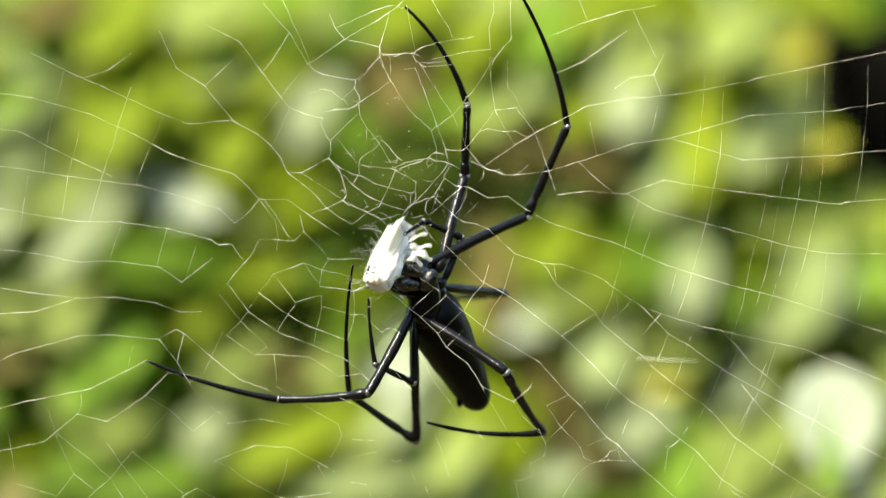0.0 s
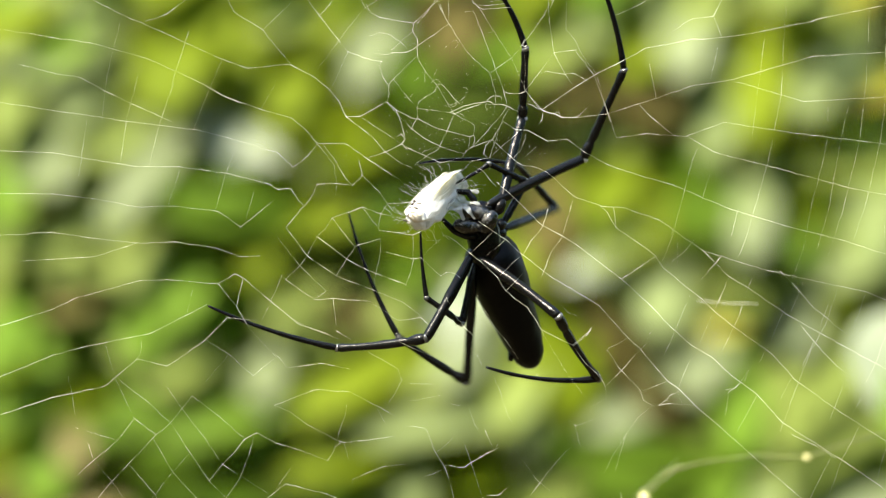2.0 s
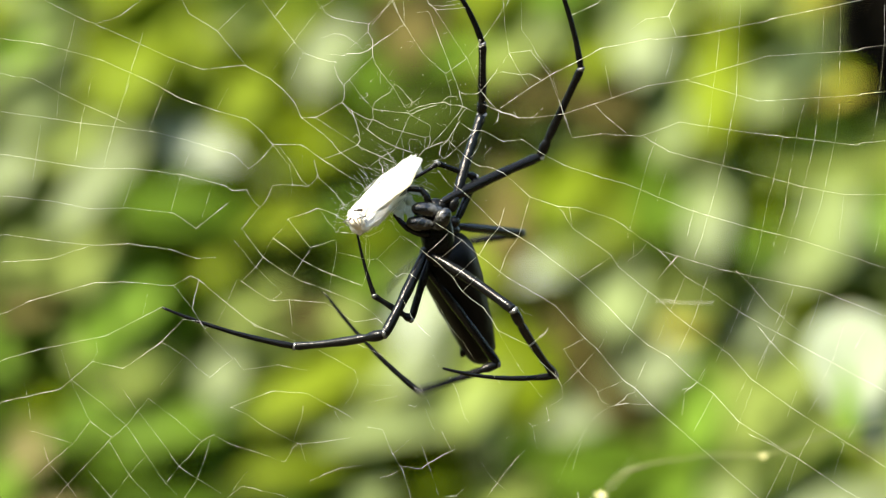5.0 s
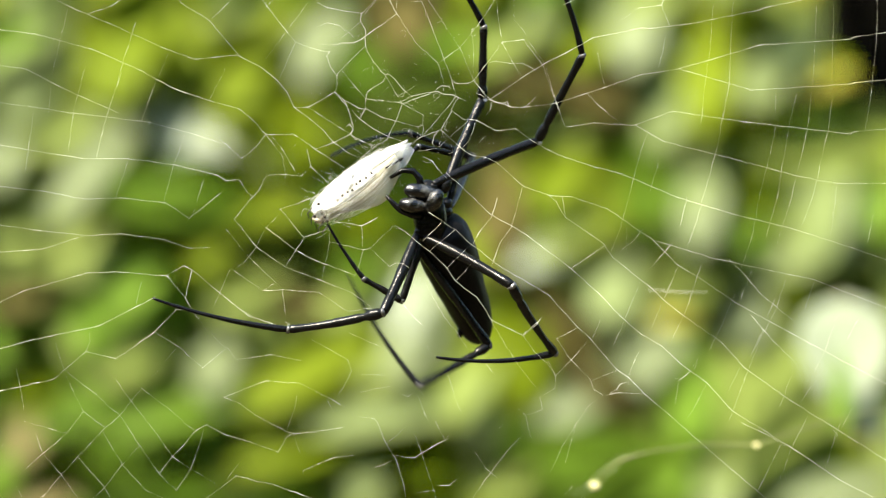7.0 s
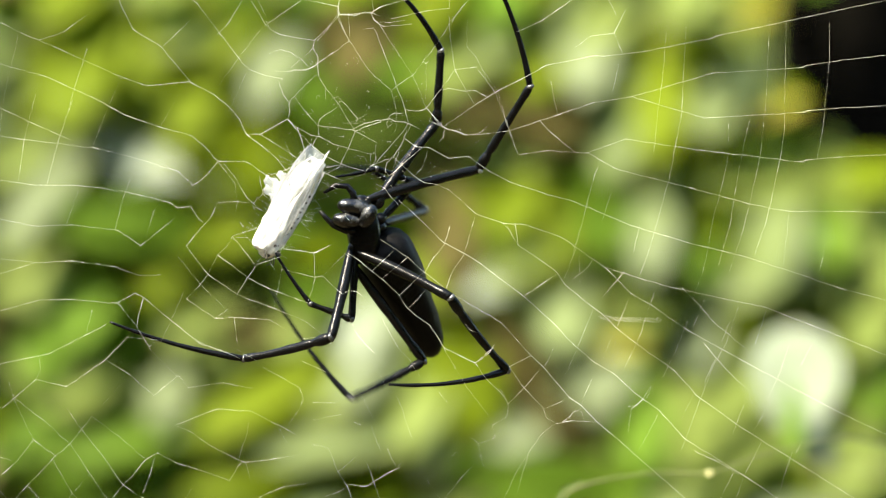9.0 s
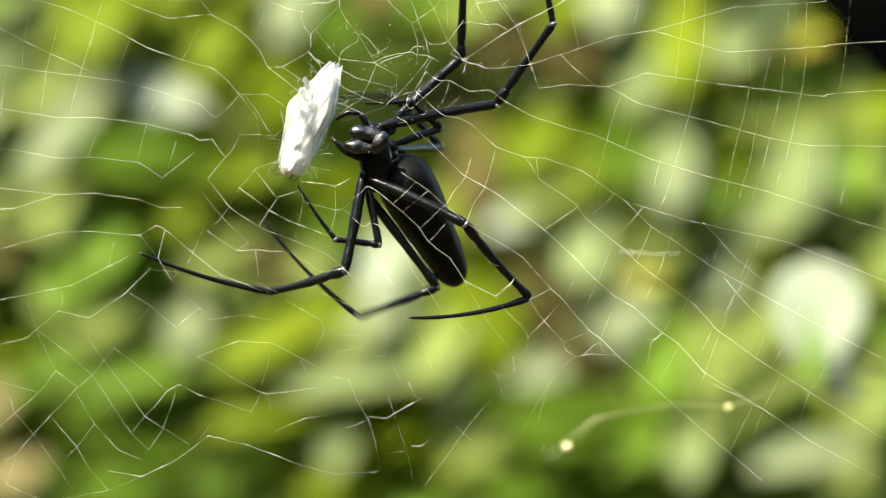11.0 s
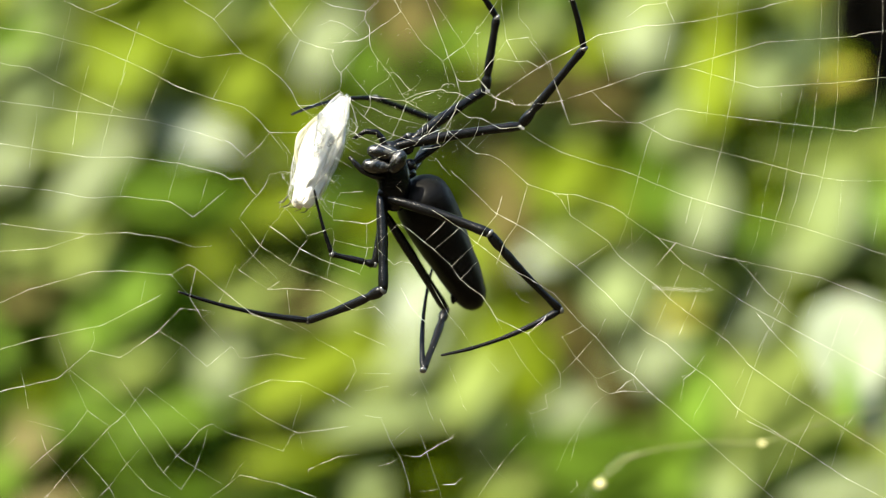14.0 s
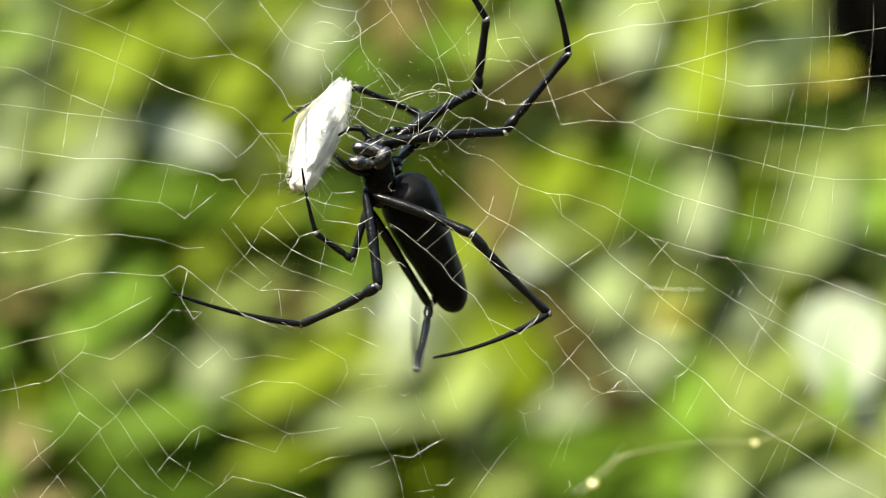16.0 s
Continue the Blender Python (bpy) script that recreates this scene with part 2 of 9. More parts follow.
shrub.leaf("silver", -0.340, 1.659, 1.264, 0.141, 0.059, 94, (-0.15, -1, 0.6))
shrub.leaf("dark", -0.403, 1.638, 1.199, 0.139, 0.059, 45, (-0.15, -1, 0.6))
shrub.leaf("green", -0.335, 1.654, 1.205, 0.140, 0.059, 119, (-0.15, -1, 0.6))
shrub.leaf("green", -0.418, 1.638, 1.139, 0.139, 0.059, 94, (-0.15, -1, 0.6))
shrub.leaf("green", -0.341, 1.655, 1.153, 0.140, 0.059, 58, (-0.15, -1, 0.6))
shrub.leaf("rust", -0.421, 1.660, 1.080, 0.141, 0.059, 13, (0.1, -1, 0.22))
shrub.leaf("dark", -0.357, 1.655, 1.081, 0.140, 0.059, 58, (-0.15, -1, 0.6))
shrub.leaf("rust", -0.404, 1.656, 1.030, 0.140, 0.059, 34, (0.1, -1, 0.22))
shrub.leaf("dark", -0.336, 1.643, 1.039, 0.140, 0.059, -28, (-0.15, -1, 0.6))
shrub.leaf("green", -0.411, 1.638, 0.983, 0.139, 0.059, 29, (-0.15, -1, 0.6))
shrub.leaf("green", -0.334, 1.638, 0.987, 0.139, 0.059, 45, (-0.15, -1, 0.6))
shrub.leaf("green", -0.393, 1.677, 1.520, 0.128, 0.067, 50, (-0.15, -1, 0.6))
shrub.leaf("green", -0.324, 1.677, 1.531, 0.128, 0.067, 85, (-0.15, -1, 0.6))
shrub.leaf("soft", -0.388, 1.677, 1.474, 0.128, 0.067, -30, (-0.15, -1, 0.6))
shrub.leaf("yellow", -0.311, 1.677, 1.473, 0.128, 0.067, 120, (-0.15, -1, 0.6))
shrub.leaf("soft", -0.393, 1.677, 1.405, 0.128, 0.067, 25, (-0.15, -1, 0.6))
shrub.leaf("soft", -0.321, 1.677, 1.412, 0.128, 0.067, -30, (-0.15, -1, 0.6))
shrub.leaf("silver", -0.392, 1.677, 1.352, 0.128, 0.067, 70, (-0.15, -1, 0.6))
shrub.leaf("silver", -0.308, 1.677, 1.345, 0.128, 0.067, 70, (-0.15, -1, 0.6))
shrub.leaf("silver", -0.385, 1.677, 1.292, 0.128, 0.067, 85, (-0.15, -1, 0.6))
shrub.leaf("silver", -0.322, 1.677, 1.287, 0.128, 0.067, 25, (-0.15, -1, 0.6))
shrub.leaf("rust", -0.391, 1.677, 1.241, 0.128, 0.067, 85, (0.1, -1, 0.22))
shrub.leaf("silver", -0.306, 1.677, 1.237, 0.128, 0.067, 25, (-0.15, -1, 0.6))
shrub.leaf("dark", -0.375, 1.677, 1.177, 0.128, 0.067, 85, (-0.15, -1, 0.6))
shrub.leaf("green", -0.310, 1.677, 1.173, 0.128, 0.067, 70, (-0.15, -1, 0.6))
shrub.leaf("green", -0.385, 1.677, 1.109, 0.128, 0.067, -30, (-0.15, -1, 0.6))
shrub.leaf("green", -0.319, 1.677, 1.114, 0.128, 0.067, 70, (-0.15, -1, 0.6))
shrub.leaf("rust", -0.392, 1.677, 1.061, 0.128, 0.067, -30, (0.1, -1, 0.22))
shrub.leaf("dark", -0.319, 1.677, 1.051, 0.128, 0.067, 25, (-0.15, -1, 0.6))
shrub.leaf("rust", -0.384, 1.677, 1.002, 0.128, 0.067, 25, (0.1, -1, 0.22))
shrub.leaf("dark", -0.309, 1.677, 1.002, 0.128, 0.067, -30, (-0.15, -1, 0.6))
shrub.leaf("soft", -0.378, 1.622, 1.452, 0.084, 0.047, 60, (-0.15, -1, 0.6))
shrub.leaf("green", -0.389, 1.626, 1.505, 0.102, 0.047, 40, (-0.15, -1, 0.6))
shrub.leaf("green", -0.392, 1.632, 1.502, 0.093, 0.033, -2, (-0.15, -1, 0.6))
shrub.leaf("yellow", -0.312, 1.617, 1.488, 0.109, 0.052, -62, (-0.15, -1, 0.6))
shrub.leaf("pale", -0.400, 1.613, 1.399, 0.088, 0.026, 88, face(-0.400, 1.399))
shrub.leaf("pale", -0.303, 1.608, 1.399, 0.197, 0.050, 55, (-0.15, -1, 0.6))
shrub.leaf("silver", -0.399, 1.622, 1.468, 0.063, 0.037, 30, (-0.15, -1, 0.6))
shrub.leaf("green", -0.322, 1.613, 1.238, 0.073, 0.042, 80, (-0.15, -1, 0.6))
shrub.leaf("silver", -0.356, 1.617, 1.293, 0.063, 0.036, 10, (-0.15, -1, 0.6))
shrub.leaf("rust", -0.390, 1.613, 1.254, 0.052, 0.026, 10, (-0.15, -1, 0.6))
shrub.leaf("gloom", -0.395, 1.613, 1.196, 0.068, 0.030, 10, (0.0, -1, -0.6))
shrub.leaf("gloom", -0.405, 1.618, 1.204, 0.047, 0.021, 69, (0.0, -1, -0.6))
shrub.leaf("dry", -0.384, 1.608, 1.129, 0.054, 0.032, 70, (0.1, -1, 0.22))
shrub.leaf("dry", -0.391, 1.614, 1.134, 0.038, 0.024, 109, (0.1, -1, 0.22))
shrub.leaf("yellow", -0.377, 1.613, 1.165, 0.052, 0.026, 20, (0.1, -1, 0.22))
shrub.leaf("dark", -0.345, 1.613, 1.144, 0.073, 0.031, 20, (-0.15, -1, 0.6))
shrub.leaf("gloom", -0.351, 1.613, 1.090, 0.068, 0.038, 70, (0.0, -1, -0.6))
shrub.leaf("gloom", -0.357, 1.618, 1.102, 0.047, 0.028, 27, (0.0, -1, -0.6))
shrub.leaf("soft", -0.379, 1.626, 1.505, 0.143, 0.064, 40, (-0.15, -1, 0.6))
shrub.leaf("soft", -0.401, 1.632, 1.535, 0.108, 0.048, -20, (-0.15, -1, 0.6))
shrub.leaf("silver", -0.347, 1.626, 1.426, 0.105, 0.063, 50, (-0.15, -1, 0.6))
shrub.leaf("silver", -0.378, 1.622, 1.321, 0.109, 0.043, 20, (-0.15, -1, 0.6))
shrub.leaf("silver", -0.397, 1.627, 1.311, 0.078, 0.030, 84, (-0.15, -1, 0.6))
shrub.leaf("dry", -0.368, 1.608, 1.059, 0.067, 0.034, 20, (0.1, -1, 0.22))
shrub.leaf("dry", -0.363, 1.614, 1.048, 0.047, 0.025, -37, (0.1, -1, 0.22))
shrub.leaf("rust", -0.356, 1.613, 1.581, 0.083, 0.042, 10, (0.1, -1, 0.22))
shrub.leaf("yellow", -0.311, 1.618, 1.566, 0.075, 0.037, -3, (-0.15, -1, 0.6))
shrub.leaf("silver", -0.439, 1.613, 1.451, 0.101, 0.047, 60, (-0.15, -1, 0.6))
shrub.leaf("silver", -0.458, 1.618, 1.439, 0.078, 0.029, 118, (-0.15, -1, 0.6))
shrub.leaf("green", -0.439, 1.613, 1.373, 0.101, 0.043, 70, (-0.15, -1, 0.6))
shrub.leaf("green", -0.454, 1.618, 1.370, 0.078, 0.032, 141, (-0.15, -1, 0.6))
shrub.leaf("silver", -0.439, 1.613, 1.311, 0.078, 0.047, 20, (-0.15, -1, 0.6))
shrub.leaf("green", -0.444, 1.613, 1.238, 0.108, 0.047, 70, (-0.15, -1, 0.6))
shrub.leaf("green", -0.434, 1.618, 1.225, 0.095, 0.032, 140, (-0.15, -1, 0.6))
shrub.leaf("dark", -0.439, 1.613, 1.165, 0.101, 0.047, 40, (-0.15, -1, 0.6))
shrub.leaf("dark", -0.431, 1.618, 1.153, 0.088, 0.032, 2, (-0.15, -1, 0.6))
shrub.leaf("yellow", -0.439, 1.613, 1.519, 0.101, 0.047, 40, (-0.15, -1, 0.6))
shrub.leaf("yellow", -0.447, 1.618, 1.521, 0.071, 0.032, -4, (-0.15, -1, 0.6))
shrub.leaf("yellow", -0.330, 1.633, 1.574, 0.059, 0.021, 19, (0.1, -1, 0.22))
shrub.leaf("dark", -0.419, 1.636, 1.163, 0.047, 0.021, -30, face(-0.419, 1.163))
shrub.leaf("green", -0.427, 1.629, 1.414, 0.058, 0.020, 47, (-0.15, -1, 0.6))
shrub.leaf("silver", -0.407, 1.631, 1.299, 0.048, 0.028, 72, (-0.15, -1, 0.6))
shrub.leaf("rust", -0.439, 1.635, 1.011, 0.061, 0.023, 67, (0.1, -1, 0.22))
shrub.leaf("dark", -0.389, 1.633, 1.283, 0.048, 0.027, 27, (0.1, -1, 0.22))
shrub.leaf("green", -0.332, 1.639, 1.129, 0.045, 0.027, 9, (-0.15, -1, 0.6))
shrub.leaf("yellow", -0.375, 1.633, 1.396, 0.057, 0.019, -12, face(-0.375, 1.396))
shrub.leaf("silver", -0.338, 1.633, 1.549, 0.055, 0.020, 94, (-0.15, -1, 0.6))
shrub.leaf("gloom", -0.342, 1.636, 1.136, 0.042, 0.025, 44, (-0.15, -1, 0.6))
shrub.leaf("pale", -0.393, 1.639, 1.404, 0.062, 0.026, 17, (-0.15, -1, 0.6))
shrub.leaf("rust", -0.336, 1.634, 1.590, 0.044, 0.031, -37, (0.1, -1, 0.22))
shrub.leaf("dark", -0.395, 1.631, 1.072, 0.040, 0.021, 55, (-0.15, -1, 0.6))
shrub.leaf("green", -0.431, 1.631, 1.409, 0.051, 0.025, 105, (-0.15, -1, 0.6))
shrub.leaf("dark", -0.307, 1.635, 1.135, 0.052, 0.026, -51, (0.1, -1, 0.22))
shrub.leaf("dark", -0.326, 1.638, 1.171, 0.039, 0.024, 42, (0.1, -1, 0.22))
shrub.leaf("pale", -0.398, 1.636, 1.370, 0.052, 0.028, 21, (-0.15, -1, 0.6))
shrub.leaf("yellow", -0.363, 1.634, 1.370, 0.039, 0.025, 15, face(-0.363, 1.370))
shrub.leaf("dark", -0.398, 1.629, 1.243, 0.036, 0.025, 19, (-0.15, -1, 0.6))
shrub.leaf("soft", -0.384, 1.635, 1.488, 0.059, 0.023, -44, face(-0.384, 1.488))
shrub.leaf("rust", -0.407, 1.633, 1.235, 0.063, 0.022, -32, (0.1, -1, 0.22))
shrub.leaf("pale", -0.335, 1.638, 1.395, 0.064, 0.021, 107, face(-0.335, 1.395))
shrub.leaf("dry", -0.393, 1.631, 1.143, 0.065, 0.030, -17, (0.1, -1, 0.22))
shrub.leaf("silver", -0.338, 1.633, 1.470, 0.048, 0.030, 110, (-0.15, -1, 0.6))
shrub.leaf("green", -0.331, 1.633, 1.061, 0.038, 0.019, 59, (-0.15, -1, 0.6))
shrub.leaf("silver", -0.320, 1.635, 1.441, 0.061, 0.022, -2, (0.1, -1, 0.22))
shrub.leaf("dark", -0.315, 1.635, 1.161, 0.065, 0.031, 3, (-0.15, -1, 0.6))
shrub.leaf("silver", -0.340, 1.638, 1.541, 0.062, 0.020, 82, face(-0.340, 1.541))
shrub.leaf("green", -0.442, 1.638, 1.358, 0.050, 0.023, 59, (0.1, -1, 0.22))
shrub.leaf("yellow", -0.329, 1.638, 1.289, 0.034, 0.020, 40, face(-0.329, 1.289))
shrub.leaf("silver", -0.412, 1.635, 1.440, 0.055, 0.031, 65, (0.1, -1, 0.22))
shrub.leaf("green", -0.421, 1.629, 1.534, 0.042, 0.024, 25, (-0.15, -1, 0.6))
shrub.leaf("yellow", -0.309, 1.634, 1.294, 0.042, 0.031, 82, (-0.15, -1, 0.6))
shrub.leaf("dark", -0.309, 1.639, 1.039, 0.053, 0.031, 93, (0.1, -1, 0.22))
shrub.leaf("soft", -0.369, 1.632, 1.408, 0.037, 0.027, 10, (0.1, -1, 0.22))
shrub.leaf("dark", -0.384, 1.630, 1.239, 0.053, 0.020, -12, face(-0.384, 1.239))
shrub.leaf("soft", -0.417, 1.636, 1.308, 0.042, 0.031, 102, (-0.15, -1, 0.6))
shrub.leaf("dark", -0.431, 1.638, 1.416, 0.040, 0.023, 104, (0.1, -1, 0.22))
shrub.leaf("silver", -0.350, 1.633, 1.421, 0.061, 0.019, -18, (0.1, -1, 0.22))
shrub.leaf("silver", -0.416, 1.629, 1.462, 0.053, 0.024, 89, face(-0.416, 1.462))
shrub.leaf("silver", -0.394, 1.630, 1.450, 0.046, 0.024, -31, (-0.15, -1, 0.6))
shrub.leaf("yellow", -0.358, 1.636, 1.040, 0.040, 0.021, 24, (0.1, -1, 0.22))
shrub.leaf("silver", -0.315, 1.636, 1.503, 0.054, 0.030, -52, (-0.15, -1, 0.6))
shrub.leaf("yellow", -0.426, 1.634, 1.069, 0.035, 0.030, 104, (0.1, -1, 0.22))
shrub.leaf("green", -0.421, 1.637, 1.403, 0.059, 0.020, -7, face(-0.421, 1.403))
shrub.leaf("silver", -0.349, 1.632, 1.405, 0.035, 0.030, -12, (-0.15, -1, 0.6))
shrub.leaf("soft", -0.357, 1.635, 1.498, 0.058, 0.019, 104, (-0.15, -1, 0.6))
shrub.leaf("yellow", -0.413, 1.638, 1.055, 0.062, 0.025, -43, (0.1, -1, 0.22))
shrub.fill(160, 0.104, ("yellow", "yellow", "silver", "green"))
shrub.grow()
shrub = Shrub(-0.226, 1.85, "bushy green shrub with broad glossy leaves")
shrub.leaf("yellow", -0.284, 1.657, 1.612, 0.140, 0.059, 76, (-0.15, -1, 0.6))
shrub.leaf("silver", -0.214, 1.657, 1.604, 0.140, 0.059, 32, (-0.15, -1, 0.6))
shrub.leaf("yellow", -0.272, 1.639, 1.545, 0.139, 0.059, 22, (-0.15, -1, 0.6))
shrub.leaf("yellow", -0.209, 1.661, 1.565, 0.141, 0.059, 77, (-0.15, -1, 0.6))
shrub.leaf("yellow", -0.282, 1.638, 1.501, 0.139, 0.059, -32, (-0.15, -1, 0.6))
shrub.leaf("yellow", -0.208, 1.647, 1.501, 0.140, 0.059, -23, (-0.15, -1, 0.6))
shrub.leaf("silver", -0.150, 1.656, 1.502, 0.140, 0.059, 51, (-0.15, -1, 0.6))
shrub.leaf("silver", -0.284, 1.644, 1.435, 0.140, 0.059, 9, (-0.15, -1, 0.6))
shrub.leaf("yellow", -0.208, 1.638, 1.431, 0.139, 0.059, 58, (-0.15, -1, 0.6))
shrub.leaf("yellow", -0.269, 1.639, 1.381, 0.139, 0.059, 93, (-0.15, -1, 0.6))
shrub.leaf("green", -0.212, 1.649, 1.373, 0.140, 0.059, -38, (-0.15, -1, 0.6))
shrub.leaf("yellow", -0.272, 1.650, 1.325, 0.140, 0.059, 78, (-0.15, -1, 0.6))
shrub.leaf("yellow", -0.207, 1.657, 1.316, 0.140, 0.059, 31, (-0.15, -1, 0.6))
shrub.leaf("green", -0.267, 1.639, 1.271, 0.139, 0.059, 41, (-0.15, -1, 0.6))
shrub.leaf("green", -0.218, 1.649, 1.266, 0.140, 0.059, 14, (-0.15, -1, 0.6))
shrub.leaf("silver", -0.267, 1.658, 1.201, 0.141, 0.059, 83, (-0.15, -1, 0.6))
shrub.leaf("silver", -0.199, 1.659, 1.203, 0.141, 0.059, 24, (-0.15, -1, 0.6))
shrub.leaf("green", -0.267, 1.644, 1.152, 0.140, 0.059, -27, (-0.15, -1, 0.6))
shrub.leaf("green", -0.216, 1.658, 1.147, 0.141, 0.059, 30, (-0.15, -1, 0.6))
shrub.leaf("dark", -0.268, 1.638, 1.084, 0.139, 0.059, 79, (-0.15, -1, 0.6))
shrub.leaf("dark", -0.211, 1.643, 1.093, 0.140, 0.059, 122, (-0.15, -1, 0.6))
shrub.leaf("green", -0.290, 1.656, 1.026, 0.140, 0.059, -39, (-0.15, -1, 0.6))
shrub.leaf("dark", -0.201, 1.650, 1.033, 0.140, 0.059, 22, (-0.15, -1, 0.6))
shrub.leaf("dark", -0.149, 1.648, 1.040, 0.140, 0.059, 59, (-0.15, -1, 0.6))
shrub.leaf("dark", -0.277, 1.655, 0.970, 0.140, 0.059, 53, (-0.15, -1, 0.6))
shrub.leaf("green", -0.205, 1.641, 0.974, 0.140, 0.059, 33, (-0.15, -1, 0.6))
shrub.leaf("yellow", -0.245, 1.677, 1.531, 0.128, 0.067, 70, (-0.15, -1, 0.6))
shrub.leaf("yellow", -0.164, 1.677, 1.533, 0.128, 0.067, 70, (-0.15, -1, 0.6))
shrub.leaf("yellow", -0.240, 1.677, 1.472, 0.128, 0.067, 120, (-0.15, -1, 0.6))
shrub.leaf("yellow", -0.179, 1.677, 1.463, 0.128, 0.067, 85, (-0.15, -1, 0.6))
shrub.leaf("silver", -0.233, 1.677, 1.411, 0.128, 0.067, 85, (-0.15, -1, 0.6))
shrub.leaf("yellow", -0.183, 1.677, 1.415, 0.128, 0.067, 70, (-0.15, -1, 0.6))
shrub.leaf("yellow", -0.246, 1.677, 1.354, 0.128, 0.067, 120, (-0.15, -1, 0.6))
shrub.leaf("green", -0.176, 1.677, 1.345, 0.128, 0.067, 25, (-0.15, -1, 0.6))
shrub.leaf("yellow", -0.237, 1.677, 1.294, 0.128, 0.067, 70, (-0.15, -1, 0.6))
shrub.leaf("yellow", -0.174, 1.677, 1.289, 0.128, 0.067, 70, (-0.15, -1, 0.6))
shrub.leaf("green", -0.254, 1.677, 1.238, 0.128, 0.067, 70, (-0.15, -1, 0.6))
shrub.leaf("green", -0.181, 1.677, 1.229, 0.128, 0.067, 120, (-0.15, -1, 0.6))
shrub.leaf("silver", -0.252, 1.677, 1.169, 0.128, 0.067, 70, (-0.15, -1, 0.6))
shrub.leaf("silver", -0.165, 1.677, 1.182, 0.128, 0.067, 120, (-0.15, -1, 0.6))
shrub.leaf("green", -0.242, 1.677, 1.120, 0.128, 0.067, 85, (-0.15, -1, 0.6))
shrub.leaf("green", -0.172, 1.677, 1.110, 0.128, 0.067, 70, (-0.15, -1, 0.6))
shrub.leaf("dark", -0.252, 1.677, 1.059, 0.128, 0.067, 120, (-0.15, -1, 0.6))
shrub.leaf("dark", -0.181, 1.677, 1.057, 0.128, 0.067, 85, (-0.15, -1, 0.6))
shrub.leaf("green", -0.235, 1.677, 0.992, 0.128, 0.067, 10, (-0.15, -1, 0.6))
shrub.leaf("dark", -0.170, 1.677, 0.995, 0.128, 0.067, -30, (-0.15, -1, 0.6))
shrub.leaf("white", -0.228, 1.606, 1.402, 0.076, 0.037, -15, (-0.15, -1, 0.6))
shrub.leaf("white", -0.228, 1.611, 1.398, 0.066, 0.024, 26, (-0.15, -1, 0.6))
shrub.leaf("dark", -0.250, 1.599, 1.350, 0.145, 0.054, -8, (0.1, -1, 0.22))
shrub.leaf("green", -0.266, 1.597, 1.363, 0.098, 0.018, -6, (-0.15, -1, 0.6))
shrub.leaf("gloom", -0.282, 1.602, 1.360, 0.067, 0.021, -5, (0.0, -1, -0.6))
shrub.leaf("dark", -0.236, 1.611, 1.373, 0.068, 0.023, -14, (0.1, -1, 0.22))
shrub.leaf("yellow", -0.208, 1.613, 1.306, 0.074, 0.038, 60, (-0.15, -1, 0.6))
shrub.leaf("yellow", -0.207, 1.618, 1.293, 0.063, 0.028, 134, (-0.15, -1, 0.6))
shrub.leaf("yellow", -0.175, 1.626, 1.348, 0.095, 0.047, 40, (-0.15, -1, 0.6))
shrub.leaf("yellow", -0.169, 1.632, 1.343, 0.070, 0.029, 3, (-0.15, -1, 0.6))
shrub.leaf("green", -0.283, 1.617, 1.280, 0.099, 0.057, 70, (-0.15, -1, 0.6))
shrub.leaf("silver", -0.287, 1.608, 1.201, 0.084, 0.047, 30, (-0.15, -1, 0.6))
shrub.leaf("silver", -0.298, 1.614, 1.210, 0.064, 0.029, -23, (-0.15, -1, 0.6))
shrub.leaf("pale", -0.207, 1.606, 1.197, 0.067, 0.036, 70, (-0.15, -1, 0.6))
shrub.leaf("pale", -0.214, 1.611, 1.182, 0.062, 0.028, 118, (-0.15, -1, 0.6))
shrub.leaf("dark", -0.251, 1.606, 1.148, 0.135, 0.034, 17, (-0.15, -1, 0.6))
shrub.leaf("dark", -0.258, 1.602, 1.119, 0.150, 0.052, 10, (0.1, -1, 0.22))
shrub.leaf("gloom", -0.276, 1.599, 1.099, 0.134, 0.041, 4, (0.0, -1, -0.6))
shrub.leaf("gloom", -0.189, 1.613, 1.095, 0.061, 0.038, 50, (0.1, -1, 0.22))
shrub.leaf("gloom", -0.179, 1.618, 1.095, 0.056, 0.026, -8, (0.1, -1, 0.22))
shrub.leaf("dark", -0.235, 1.604, 1.078, 0.083, 0.036, -10, (0.1, -1, 0.22))
shrub.leaf("gloom", -0.162, 1.588, 1.295, 0.067, 0.036, 10, (0.0, -1, -0.6))
shrub.leaf("silver", -0.179, 1.608, 1.259, 0.081, 0.034, 30, (-0.15, -1, 0.6))
shrub.leaf("silver", -0.183, 1.614, 1.263, 0.075, 0.021, 105, (-0.15, -1, 0.6))
shrub.leaf("silver", -0.158, 1.613, 1.223, 0.061, 0.026, 20, (-0.15, -1, 0.6))
shrub.leaf("silver", -0.171, 1.618, 1.231, 0.056, 0.018, -17, (-0.15, -1, 0.6))
shrub.leaf("yellow", -0.179, 1.617, 1.467, 0.108, 0.051, 60, (-0.15, -1, 0.6))
shrub.leaf("yellow", -0.182, 1.623, 1.446, 0.087, 0.037, 102, (-0.15, -1, 0.6))
shrub.leaf("silver", -0.190, 1.617, 1.522, 0.063, 0.036, 20, (-0.15, -1, 0.6))
shrub.leaf("yellow", -0.242, 1.617, 1.504, 0.088, 0.043, -50, (-0.15, -1, 0.6))
shrub.leaf("yellow", -0.256, 1.623, 1.489, 0.078, 0.028, -91, (-0.15, -1, 0.6))
